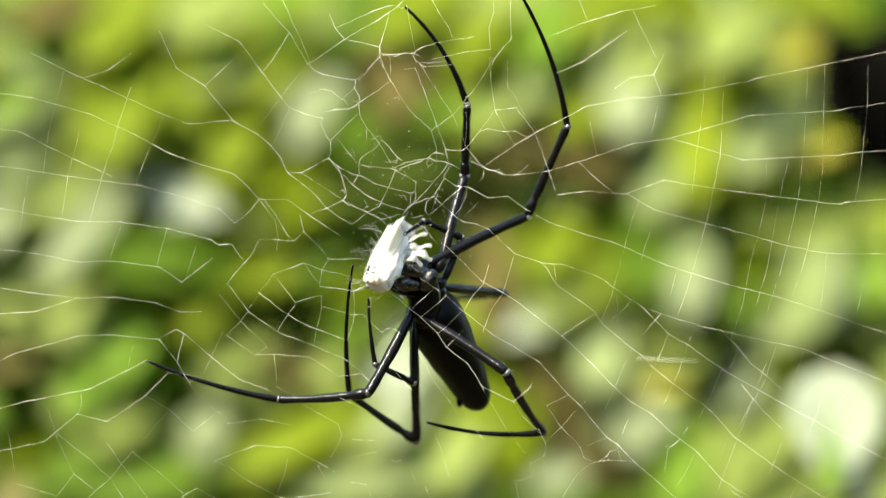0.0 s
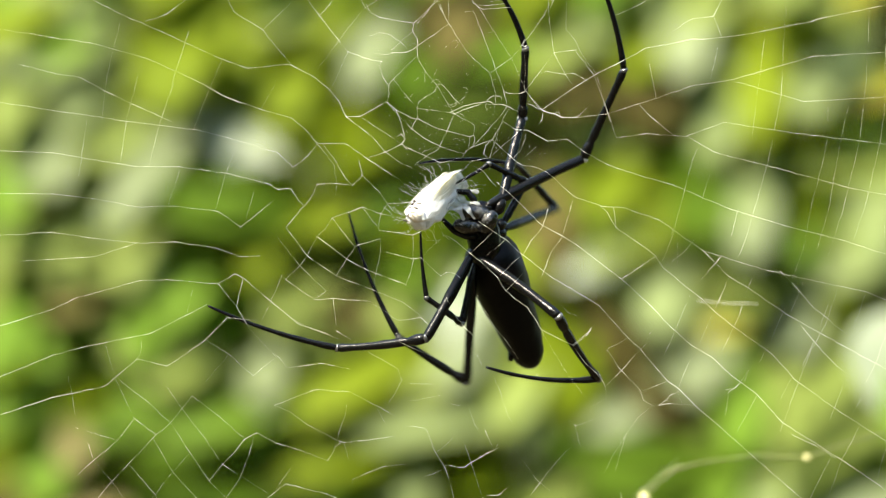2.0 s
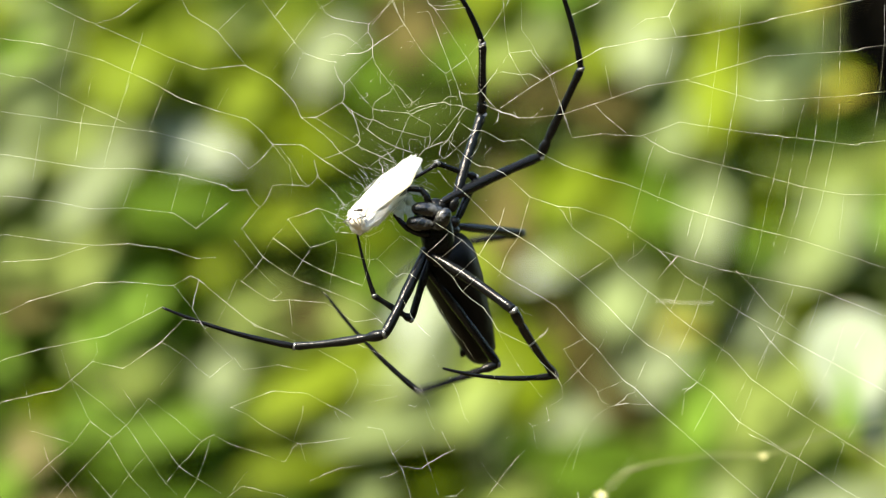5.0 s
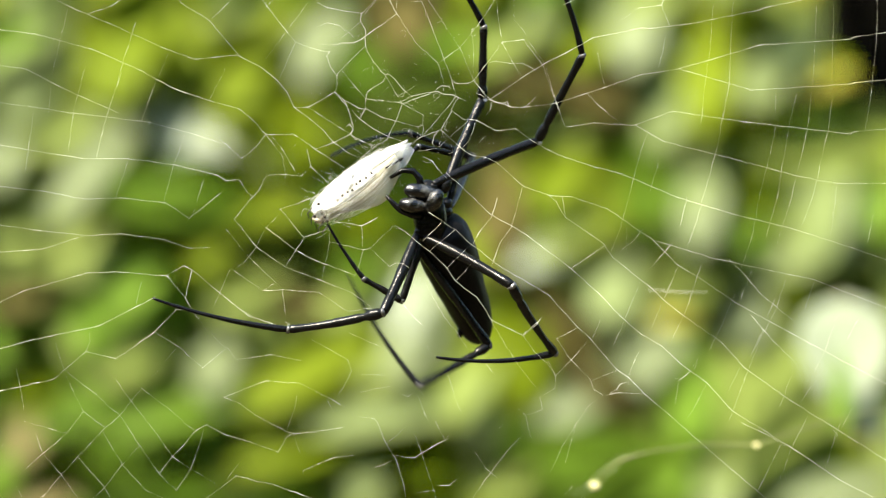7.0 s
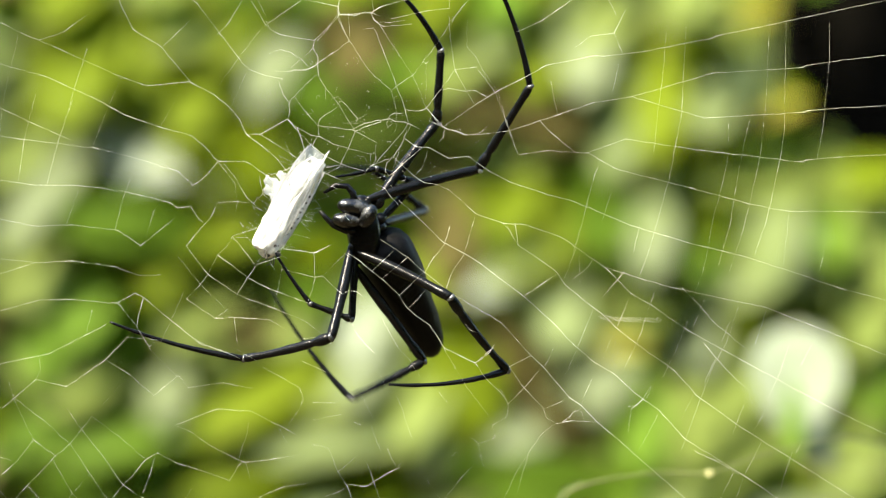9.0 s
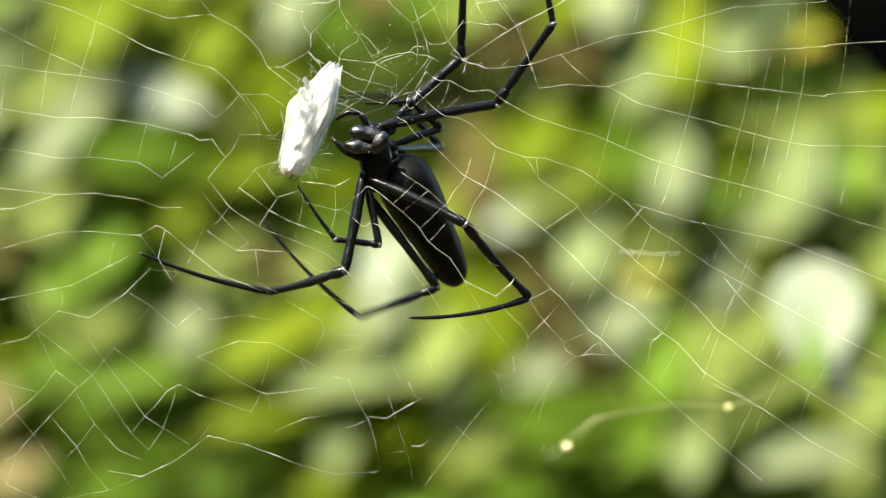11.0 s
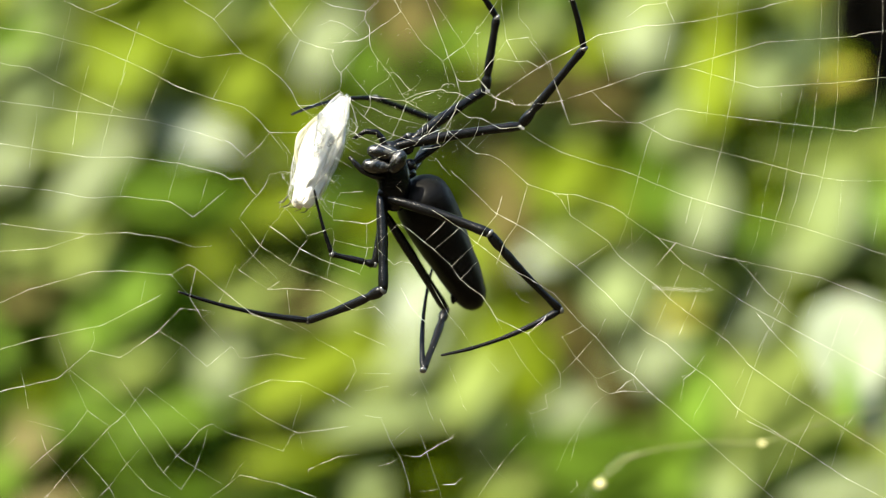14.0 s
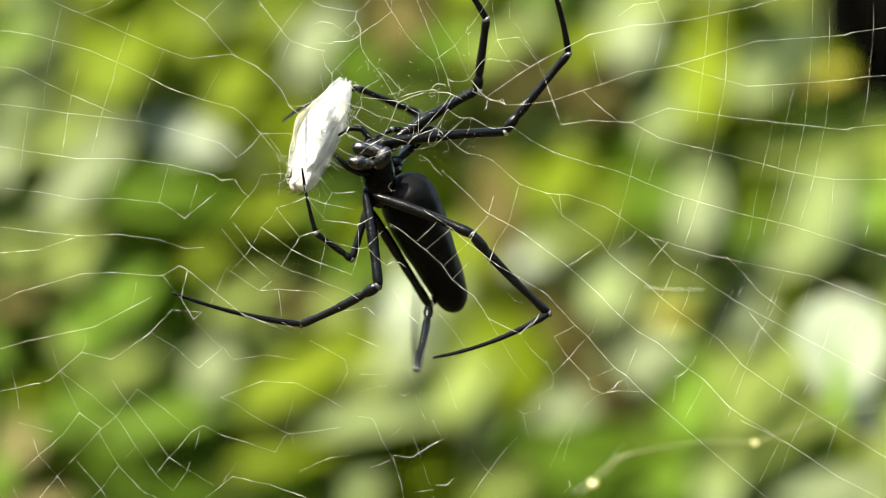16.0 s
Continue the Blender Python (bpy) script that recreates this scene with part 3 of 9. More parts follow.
shrub.leaf("yellow", -0.153, 1.613, 1.425, 0.081, 0.034, -20, (0.1, -1, 0.22))
shrub.leaf("yellow", -0.149, 1.618, 1.424, 0.069, 0.023, 39, (0.1, -1, 0.22))
shrub.leaf("silver", -0.153, 1.613, 1.389, 0.061, 0.026, 30, (0.1, -1, 0.22))
shrub.leaf("dark", -0.251, 1.608, 1.046, 0.114, 0.042, 0, (0.1, -1, 0.22))
shrub.leaf("silver", -0.199, 1.608, 1.576, 0.088, 0.047, 30, (-0.15, -1, 0.6))
shrub.leaf("silver", -0.186, 1.614, 1.575, 0.065, 0.030, -14, (-0.15, -1, 0.6))
shrub.leaf("yellow", -0.293, 1.613, 1.561, 0.095, 0.047, 40, (-0.15, -1, 0.6))
shrub.leaf("dark", -0.234, 1.595, 1.151, 0.170, 0.034, 16, (-0.15, -1, 0.6))
shrub.leaf("yellow", -0.277, 1.604, 1.497, 0.155, 0.057, 70, (-0.15, -1, 0.6))
shrub.leaf("yellow", -0.202, 1.637, 1.505, 0.038, 0.030, 114, (-0.15, -1, 0.6))
shrub.leaf("yellow", -0.290, 1.635, 1.592, 0.042, 0.023, -49, face(-0.290, 1.592))
shrub.leaf("yellow", -0.232, 1.639, 1.544, 0.053, 0.023, 71, face(-0.232, 1.544))
shrub.leaf("soft", -0.179, 1.629, 1.207, 0.042, 0.024, 34, (0.1, -1, 0.22))
shrub.leaf("silver", -0.291, 1.630, 1.179, 0.046, 0.022, -4, (-0.15, -1, 0.6))
shrub.leaf("pale", -0.298, 1.633, 1.398, 0.045, 0.025, 40, face(-0.298, 1.398))
shrub.leaf("dark", -0.241, 1.630, 1.010, 0.054, 0.020, -55, (0.1, -1, 0.22))
shrub.leaf("silver", -0.285, 1.633, 1.447, 0.056, 0.022, 55, (-0.15, -1, 0.6))
shrub.leaf("dark", -0.199, 1.630, 1.116, 0.051, 0.030, -2, (0.1, -1, 0.22))
shrub.leaf("silver", -0.166, 1.630, 1.150, 0.040, 0.021, 107, (-0.15, -1, 0.6))
shrub.leaf("green", -0.147, 1.632, 1.102, 0.044, 0.024, 114, (-0.15, -1, 0.6))
shrub.leaf("silver", -0.231, 1.629, 1.449, 0.057, 0.020, -3, (-0.15, -1, 0.6))
shrub.leaf("silver", -0.151, 1.637, 1.528, 0.043, 0.024, 95, face(-0.151, 1.528))
shrub.leaf("gloom", -0.283, 1.631, 1.008, 0.051, 0.028, 110, (0.1, -1, 0.22))
shrub.leaf("yellow", -0.178, 1.631, 1.411, 0.058, 0.031, -36, (-0.15, -1, 0.6))
shrub.leaf("dark", -0.183, 1.634, 1.121, 0.049, 0.022, 120, (-0.15, -1, 0.6))
shrub.leaf("silver", -0.253, 1.629, 1.572, 0.052, 0.021, -54, (-0.15, -1, 0.6))
shrub.leaf("gloom", -0.240, 1.632, 1.081, 0.038, 0.020, -0, (0.1, -1, 0.22))
shrub.leaf("yellow", -0.183, 1.634, 1.394, 0.062, 0.026, 81, face(-0.183, 1.394))
shrub.leaf("pale", -0.255, 1.636, 1.467, 0.062, 0.020, -13, face(-0.255, 1.467))
shrub.leaf("pale", -0.284, 1.633, 1.435, 0.062, 0.029, 101, (0.1, -1, 0.22))
shrub.leaf("green", -0.211, 1.632, 1.549, 0.047, 0.020, 101, face(-0.211, 1.549))
shrub.leaf("gloom", -0.210, 1.630, 1.029, 0.041, 0.022, -11, (0.1, -1, 0.22))
shrub.leaf("green", -0.263, 1.631, 1.012, 0.041, 0.026, 79, (-0.15, -1, 0.6))
shrub.leaf("yellow", -0.280, 1.635, 1.578, 0.056, 0.031, 7, (-0.15, -1, 0.6))
shrub.leaf("dark", -0.157, 1.634, 1.256, 0.047, 0.028, -37, (-0.15, -1, 0.6))
shrub.leaf("silver", -0.199, 1.635, 1.583, 0.040, 0.019, -21, (0.1, -1, 0.22))
shrub.leaf("yellow", -0.271, 1.635, 1.525, 0.057, 0.019, 16, (0.1, -1, 0.22))
shrub.leaf("dark", -0.202, 1.638, 1.110, 0.044, 0.027, 85, (0.1, -1, 0.22))
shrub.leaf("green", -0.280, 1.629, 1.255, 0.036, 0.021, 14, (-0.15, -1, 0.6))
shrub.leaf("silver", -0.239, 1.633, 1.186, 0.060, 0.026, -29, (-0.15, -1, 0.6))
shrub.leaf("silver", -0.187, 1.635, 1.517, 0.042, 0.022, 35, (-0.15, -1, 0.6))
shrub.leaf("green", -0.299, 1.631, 1.245, 0.051, 0.027, -43, (0.1, -1, 0.22))
shrub.leaf("green", -0.266, 1.632, 1.167, 0.048, 0.019, -22, (0.1, -1, 0.22))
shrub.leaf("gloom", -0.218, 1.630, 1.157, 0.051, 0.023, 17, (-0.15, -1, 0.6))
shrub.leaf("green", -0.181, 1.635, 1.013, 0.056, 0.024, 2, (-0.15, -1, 0.6))
shrub.leaf("soft", -0.168, 1.631, 1.272, 0.057, 0.031, 80, face(-0.168, 1.272))
shrub.leaf("silver", -0.158, 1.638, 1.380, 0.036, 0.031, 38, (0.1, -1, 0.22))
shrub.leaf("green", -0.221, 1.629, 1.051, 0.041, 0.021, -60, (0.1, -1, 0.22))
shrub.leaf("yellow", -0.251, 1.630, 1.514, 0.062, 0.020, -43, (-0.15, -1, 0.6))
shrub.leaf("soft", -0.271, 1.634, 1.417, 0.060, 0.026, -17, (-0.15, -1, 0.6))
shrub.leaf("green", -0.229, 1.637, 1.463, 0.042, 0.028, 33, (-0.15, -1, 0.6))
shrub.leaf("yellow", -0.236, 1.630, 1.429, 0.050, 0.019, 79, face(-0.236, 1.429))
shrub.leaf("green", -0.165, 1.636, 1.066, 0.062, 0.030, -59, (-0.15, -1, 0.6))
shrub.leaf("silver", -0.164, 1.635, 1.231, 0.059, 0.026, -38, (-0.15, -1, 0.6))
shrub.leaf("silver", -0.277, 1.632, 1.203, 0.057, 0.022, 74, face(-0.277, 1.203))
shrub.leaf("gloom", -0.244, 1.630, 1.322, 0.039, 0.022, 13, (0.1, -1, 0.22))
shrub.leaf("dark", -0.208, 1.635, 1.060, 0.044, 0.026, -54, (0.1, -1, 0.22))
shrub.leaf("green", -0.294, 1.638, 1.341, 0.036, 0.021, 105, (0.1, -1, 0.22))
shrub.leaf("green", -0.198, 1.634, 1.327, 0.060, 0.026, -40, (0.1, -1, 0.22))
shrub.leaf("green", -0.271, 1.633, 1.235, 0.054, 0.022, -10, face(-0.271, 1.235))
shrub.leaf("green", -0.248, 1.637, 1.121, 0.063, 0.027, 33, (0.1, -1, 0.22))
shrub.leaf("soft", -0.215, 1.631, 1.571, 0.047, 0.029, -54, (-0.15, -1, 0.6))
shrub.leaf("green", -0.150, 1.635, 1.022, 0.037, 0.023, -47, face(-0.150, 1.022))
shrub.leaf("soft", -0.286, 1.632, 1.200, 0.062, 0.025, 21, (-0.15, -1, 0.6))
shrub.leaf("silver", -0.171, 1.635, 1.113, 0.041, 0.031, -18, (0.1, -1, 0.22))
shrub.leaf("green", -0.236, 1.630, 1.381, 0.036, 0.019, 91, (0.1, -1, 0.22))
shrub.leaf("green", -0.245, 1.634, 1.494, 0.046, 0.027, 97, (-0.15, -1, 0.6))
shrub.leaf("dark", -0.195, 1.632, 1.040, 0.064, 0.023, -21, (0.1, -1, 0.22))
shrub.leaf("white", -0.250, 1.634, 1.422, 0.040, 0.029, -32, (-0.15, -1, 0.6))
shrub.leaf("dark", -0.274, 1.631, 1.148, 0.039, 0.025, 73, (-0.15, -1, 0.6))
shrub.fill(160, 0.091, ("yellow", "green", "yellow"))
shrub.grow()
shrub = Shrub(-0.066, 1.85, "leafy yellow-green shrub in full sun")
shrub.leaf("green", -0.130, 1.658, 1.620, 0.141, 0.059, 66, (-0.15, -1, 0.6))
shrub.leaf("dark", -0.056, 1.651, 1.605, 0.140, 0.059, 62, (-0.15, -1, 0.6))
shrub.leaf("yellow", 0.006, 1.641, 1.611, 0.139, 0.059, 45, (-0.15, -1, 0.6))
shrub.leaf("yellow", -0.143, 1.641, 1.550, 0.140, 0.059, 60, (-0.15, -1, 0.6))
shrub.leaf("rust", -0.056, 1.658, 1.549, 0.141, 0.059, -23, (0.1, -1, 0.22))
shrub.leaf("green", 0.006, 1.646, 1.563, 0.140, 0.059, 4, (-0.15, -1, 0.6))
shrub.leaf("green", -0.071, 1.660, 1.502, 0.141, 0.059, 61, (-0.15, -1, 0.6))
shrub.leaf("green", 0.003, 1.652, 1.486, 0.140, 0.059, -21, (-0.15, -1, 0.6))
shrub.leaf("yellow", -0.127, 1.644, 1.446, 0.140, 0.059, 125, (-0.15, -1, 0.6))
shrub.leaf("dark", -0.076, 1.651, 1.447, 0.140, 0.059, 43, (-0.15, -1, 0.6))
shrub.leaf("rust", 0.009, 1.648, 1.437, 0.140, 0.059, 119, (0.1, -1, 0.22))
shrub.leaf("yellow", -0.141, 1.647, 1.387, 0.140, 0.059, 78, (-0.15, -1, 0.6))
shrub.leaf("dark", -0.072, 1.638, 1.378, 0.139, 0.059, 29, (-0.15, -1, 0.6))
shrub.leaf("yellow", -0.004, 1.650, 1.379, 0.140, 0.059, -24, (-0.15, -1, 0.6))
shrub.leaf("green", -0.126, 1.652, 1.329, 0.140, 0.059, 20, (-0.15, -1, 0.6))
shrub.leaf("green", -0.055, 1.647, 1.331, 0.140, 0.059, 18, (-0.15, -1, 0.6))
shrub.leaf("yellow", 0.011, 1.641, 1.327, 0.140, 0.059, 127, (-0.15, -1, 0.6))
shrub.leaf("silver", -0.126, 1.655, 1.268, 0.140, 0.059, 5, (-0.15, -1, 0.6))
shrub.leaf("silver", -0.076, 1.638, 1.254, 0.139, 0.059, 17, (-0.15, -1, 0.6))
shrub.leaf("silver", 0.014, 1.654, 1.268, 0.140, 0.059, 89, (-0.15, -1, 0.6))
shrub.leaf("yellow", -0.141, 1.650, 1.196, 0.140, 0.059, 128, (-0.15, -1, 0.6))
shrub.leaf("yellow", -0.081, 1.656, 1.202, 0.140, 0.059, 72, (-0.15, -1, 0.6))
shrub.leaf("silver", 0.003, 1.643, 1.200, 0.140, 0.059, -27, (-0.15, -1, 0.6))
shrub.leaf("yellow", -0.143, 1.653, 1.143, 0.140, 0.059, 114, (-0.15, -1, 0.6))
shrub.leaf("yellow", -0.073, 1.660, 1.153, 0.141, 0.059, -22, (-0.15, -1, 0.6))
shrub.leaf("silver", -0.005, 1.660, 1.141, 0.141, 0.059, -21, (-0.15, -1, 0.6))
shrub.leaf("dark", -0.124, 1.638, 1.097, 0.139, 0.059, 41, (-0.15, -1, 0.6))
shrub.leaf("yellow", -0.077, 1.640, 1.081, 0.139, 0.059, 28, (-0.15, -1, 0.6))
shrub.leaf("yellow", 0.012, 1.639, 1.087, 0.139, 0.059, -38, (-0.15, -1, 0.6))
shrub.leaf("yellow", -0.076, 1.638, 1.030, 0.139, 0.059, 7, (-0.15, -1, 0.6))
shrub.leaf("green", 0.005, 1.639, 1.035, 0.139, 0.059, 56, (-0.15, -1, 0.6))
shrub.leaf("yellow", -0.140, 1.660, 0.987, 0.141, 0.059, 12, (-0.15, -1, 0.6))
shrub.leaf("yellow", -0.072, 1.645, 0.985, 0.140, 0.059, 77, (-0.15, -1, 0.6))
shrub.leaf("green", 0.012, 1.639, 0.984, 0.139, 0.059, 124, (-0.15, -1, 0.6))
shrub.leaf("yellow", -0.103, 1.677, 1.532, 0.128, 0.067, 10, (-0.15, -1, 0.6))
shrub.leaf("rust", -0.035, 1.677, 1.520, 0.128, 0.067, 85, (0.1, -1, 0.22))
shrub.leaf("silver", -0.097, 1.677, 1.474, 0.128, 0.067, 25, (-0.15, -1, 0.6))
shrub.leaf("green", -0.024, 1.677, 1.472, 0.128, 0.067, 10, (-0.15, -1, 0.6))
shrub.leaf("yellow", -0.107, 1.677, 1.413, 0.128, 0.067, 85, (-0.15, -1, 0.6))
shrub.leaf("dark", -0.042, 1.677, 1.413, 0.128, 0.067, 25, (-0.15, -1, 0.6))
shrub.leaf("yellow", -0.097, 1.677, 1.354, 0.128, 0.067, -30, (-0.15, -1, 0.6))
shrub.leaf("dark", -0.023, 1.677, 1.346, 0.128, 0.067, 85, (-0.15, -1, 0.6))
shrub.leaf("green", -0.110, 1.677, 1.295, 0.128, 0.067, 50, (-0.15, -1, 0.6))
shrub.leaf("green", -0.039, 1.677, 1.289, 0.128, 0.067, 10, (-0.15, -1, 0.6))
shrub.leaf("silver", -0.105, 1.677, 1.238, 0.128, 0.067, 120, (-0.15, -1, 0.6))
shrub.leaf("silver", -0.043, 1.677, 1.241, 0.128, 0.067, -30, (-0.15, -1, 0.6))
shrub.leaf("yellow", -0.106, 1.677, 1.180, 0.128, 0.067, 50, (-0.15, -1, 0.6))
shrub.leaf("yellow", -0.043, 1.677, 1.171, 0.128, 0.067, 70, (-0.15, -1, 0.6))
shrub.leaf("yellow", -0.098, 1.677, 1.113, 0.128, 0.067, 25, (-0.15, -1, 0.6))
shrub.leaf("yellow", -0.041, 1.677, 1.112, 0.128, 0.067, 50, (-0.15, -1, 0.6))
shrub.leaf("dark", -0.107, 1.677, 1.054, 0.128, 0.067, 50, (-0.15, -1, 0.6))
shrub.leaf("yellow", -0.026, 1.677, 1.057, 0.128, 0.067, 50, (-0.15, -1, 0.6))
shrub.leaf("dark", -0.113, 1.677, 1.000, 0.128, 0.067, 10, (-0.15, -1, 0.6))
shrub.leaf("yellow", -0.042, 1.677, 1.002, 0.128, 0.067, 25, (-0.15, -1, 0.6))
shrub.leaf("yellow", -0.137, 1.613, 1.176, 0.130, 0.057, 28, (-0.15, -1, 0.6))
shrub.leaf("soft", -0.062, 1.602, 1.144, 0.145, 0.036, 11, (-0.15, -1, 0.6))
shrub.leaf("soft", -0.030, 1.597, 1.148, 0.067, 0.026, 8, (-0.15, -1, 0.6))
shrub.leaf("yellow", -0.111, 1.608, 1.111, 0.135, 0.034, 14, (-0.15, -1, 0.6))
shrub.leaf("soft", -0.069, 1.606, 1.093, 0.074, 0.038, 80, (-0.15, -1, 0.6))
shrub.leaf("soft", -0.079, 1.611, 1.087, 0.057, 0.026, 6, (-0.15, -1, 0.6))
shrub.leaf("dark", -0.132, 1.604, 1.083, 0.062, 0.031, 20, (0.1, -1, 0.22))
shrub.leaf("yellow", -0.007, 1.613, 1.103, 0.068, 0.042, 30, (0.1, -1, 0.22))
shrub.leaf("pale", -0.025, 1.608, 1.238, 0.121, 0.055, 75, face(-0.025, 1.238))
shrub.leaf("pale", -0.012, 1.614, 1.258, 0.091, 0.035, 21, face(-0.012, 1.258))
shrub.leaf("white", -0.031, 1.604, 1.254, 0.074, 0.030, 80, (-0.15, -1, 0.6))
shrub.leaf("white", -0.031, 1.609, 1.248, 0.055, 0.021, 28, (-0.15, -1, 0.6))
shrub.leaf("rust", -0.132, 1.608, 1.251, 0.057, 0.031, -10, (-0.15, -1, 0.6))
shrub.leaf("yellow", -0.101, 1.613, 1.207, 0.062, 0.036, 30, (-0.15, -1, 0.6))
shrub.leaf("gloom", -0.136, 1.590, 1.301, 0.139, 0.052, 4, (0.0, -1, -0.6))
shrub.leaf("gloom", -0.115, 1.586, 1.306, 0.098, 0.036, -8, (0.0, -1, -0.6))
shrub.leaf("green", -0.080, 1.613, 1.285, 0.062, 0.036, -40, (0.1, -1, 0.22))
shrub.leaf("yellow", -0.075, 1.622, 1.321, 0.081, 0.034, 30, (0.1, -1, 0.22))
shrub.leaf("yellow", -0.088, 1.627, 1.324, 0.057, 0.025, 80, (0.1, -1, 0.22))
shrub.leaf("pale", -0.114, 1.608, 1.487, 0.081, 0.040, 70, (-0.15, -1, 0.6))
shrub.leaf("pale", -0.129, 1.614, 1.498, 0.068, 0.025, 120, (-0.15, -1, 0.6))
shrub.leaf("rust", -0.033, 1.608, 1.524, 0.101, 0.047, 70, (0.1, -1, 0.22))
shrub.leaf("rust", -0.037, 1.614, 1.542, 0.071, 0.037, 5, (0.1, -1, 0.22))
shrub.leaf("dark", -0.067, 1.608, 1.472, 0.074, 0.038, 50, (0.1, -1, 0.22))
shrub.leaf("dark", -0.071, 1.614, 1.475, 0.067, 0.027, -22, (0.1, -1, 0.22))
shrub.leaf("green", -0.002, 1.606, 1.488, 0.093, 0.026, 8, (-0.15, -1, 0.6))
shrub.leaf("gloom", -0.020, 1.604, 1.438, 0.101, 0.047, 10, (0.1, -1, 0.22))
shrub.leaf("gloom", 0.001, 1.609, 1.454, 0.081, 0.034, -36, (0.1, -1, 0.22))
shrub.leaf("gloom", -0.075, 1.608, 1.407, 0.067, 0.036, -10, (0.1, -1, 0.22))
shrub.leaf("gloom", -0.007, 1.606, 1.404, 0.061, 0.026, 20, (0.0, -1, -0.6))
shrub.leaf("gloom", 0.004, 1.611, 1.412, 0.042, 0.017, 65, (0.0, -1, -0.6))
shrub.leaf("yellow", -0.124, 1.613, 1.399, 0.074, 0.034, 40, (0.1, -1, 0.22))
shrub.leaf("yellow", -0.139, 1.618, 1.407, 0.061, 0.027, -9, (0.1, -1, 0.22))
shrub.leaf("silver", -0.143, 1.618, 1.377, 0.051, 0.019, -29, (0.1, -1, 0.22))
shrub.leaf("yellow", -0.023, 1.613, 1.186, 0.062, 0.031, 20, (0.1, -1, 0.22))
shrub.leaf("silver", -0.049, 1.608, 1.197, 0.081, 0.034, 40, (-0.15, -1, 0.6))
shrub.leaf("silver", -0.035, 1.614, 1.181, 0.073, 0.024, -3, (-0.15, -1, 0.6))
shrub.leaf("silver", 0.003, 1.608, 1.171, 0.061, 0.026, 30, (-0.15, -1, 0.6))
shrub.leaf("silver", 0.006, 1.614, 1.159, 0.044, 0.019, -6, (-0.15, -1, 0.6))
shrub.leaf("yellow", -0.075, 1.608, 1.046, 0.078, 0.042, 10, (-0.15, -1, 0.6))
shrub.leaf("yellow", -0.023, 1.613, 1.576, 0.095, 0.038, 30, (-0.15, -1, 0.6))
shrub.leaf("yellow", -0.004, 1.618, 1.593, 0.077, 0.029, -37, (-0.15, -1, 0.6))
shrub.leaf("soft", -0.048, 1.590, 1.149, 0.170, 0.038, 10, (-0.15, -1, 0.6))
shrub.leaf("yellow", -0.116, 1.595, 1.120, 0.170, 0.036, 15, (-0.15, -1, 0.6))
shrub.leaf("yellow", -0.116, 1.597, 1.192, 0.155, 0.046, 30, (-0.15, -1, 0.6))
shrub.leaf("green", -0.003, 1.633, 1.181, 0.054, 0.021, 78, (0.1, -1, 0.22))
shrub.leaf("pale", -0.031, 1.639, 1.277, 0.041, 0.026, 48, face(-0.031, 1.277))
shrub.leaf("dark", -0.051, 1.639, 1.477, 0.055, 0.026, -49, (0.1, -1, 0.22))
shrub.leaf("yellow", 0.003, 1.637, 1.189, 0.058, 0.022, 96, (0.1, -1, 0.22))
shrub.leaf("green", -0.020, 1.635, 1.089, 0.052, 0.025, 61, (0.1, -1, 0.22))
shrub.leaf("green", -0.090, 1.633, 1.434, 0.050, 0.018, -33, (0.1, -1, 0.22))
shrub.leaf("gloom", -0.068, 1.633, 1.384, 0.042, 0.021, 74, (-0.15, -1, 0.6))
shrub.leaf("green", -0.098, 1.639, 1.333, 0.056, 0.022, 75, (0.1, -1, 0.22))
shrub.leaf("pale", -0.114, 1.635, 1.474, 0.064, 0.024, 39, (-0.15, -1, 0.6))
shrub.leaf("green", -0.112, 1.633, 1.049, 0.035, 0.025, -8, face(-0.112, 1.049))
shrub.leaf("gloom", -0.092, 1.635, 1.377, 0.058, 0.019, 19, (-0.15, -1, 0.6))
shrub.leaf("green", -0.120, 1.633, 1.350, 0.058, 0.026, 106, (-0.15, -1, 0.6))
shrub.leaf("yellow", 0.012, 1.637, 1.097, 0.062, 0.029, -18, (0.1, -1, 0.22))
shrub.leaf("soft", -0.015, 1.629, 1.151, 0.063, 0.022, 30, face(-0.015, 1.151))
shrub.leaf("green", 0.018, 1.631, 1.078, 0.048, 0.024, -16, (-0.15, -1, 0.6))
shrub.leaf("pale", -0.011, 1.634, 1.255, 0.047, 0.018, 17, face(-0.011, 1.255))
shrub.leaf("silver", -0.135, 1.629, 1.024, 0.039, 0.020, 86, (-0.15, -1, 0.6))
shrub.leaf("rust", -0.051, 1.637, 1.495, 0.044, 0.020, 108, (0.1, -1, 0.22))
shrub.leaf("yellow", -0.145, 1.636, 1.356, 0.037, 0.020, -27, (-0.15, -1, 0.6))
shrub.leaf("dark", -0.141, 1.633, 1.040, 0.052, 0.019, 80, (-0.15, -1, 0.6))
shrub.leaf("silver", -0.107, 1.634, 1.583, 0.044, 0.028, 68, (-0.15, -1, 0.6))
shrub.leaf("silver", -0.113, 1.635, 1.229, 0.065, 0.031, -57, (0.1, -1, 0.22))
shrub.leaf("rust", -0.137, 1.634, 1.243, 0.043, 0.029, -40, (-0.15, -1, 0.6))
shrub.leaf("green", -0.137, 1.636, 1.551, 0.054, 0.019, 89, face(-0.137, 1.551))
shrub.leaf("silver", -0.072, 1.629, 1.182, 0.049, 0.027, -38, (0.1, -1, 0.22))
shrub.leaf("silver", -0.053, 1.632, 1.287, 0.063, 0.027, 21, (0.1, -1, 0.22))
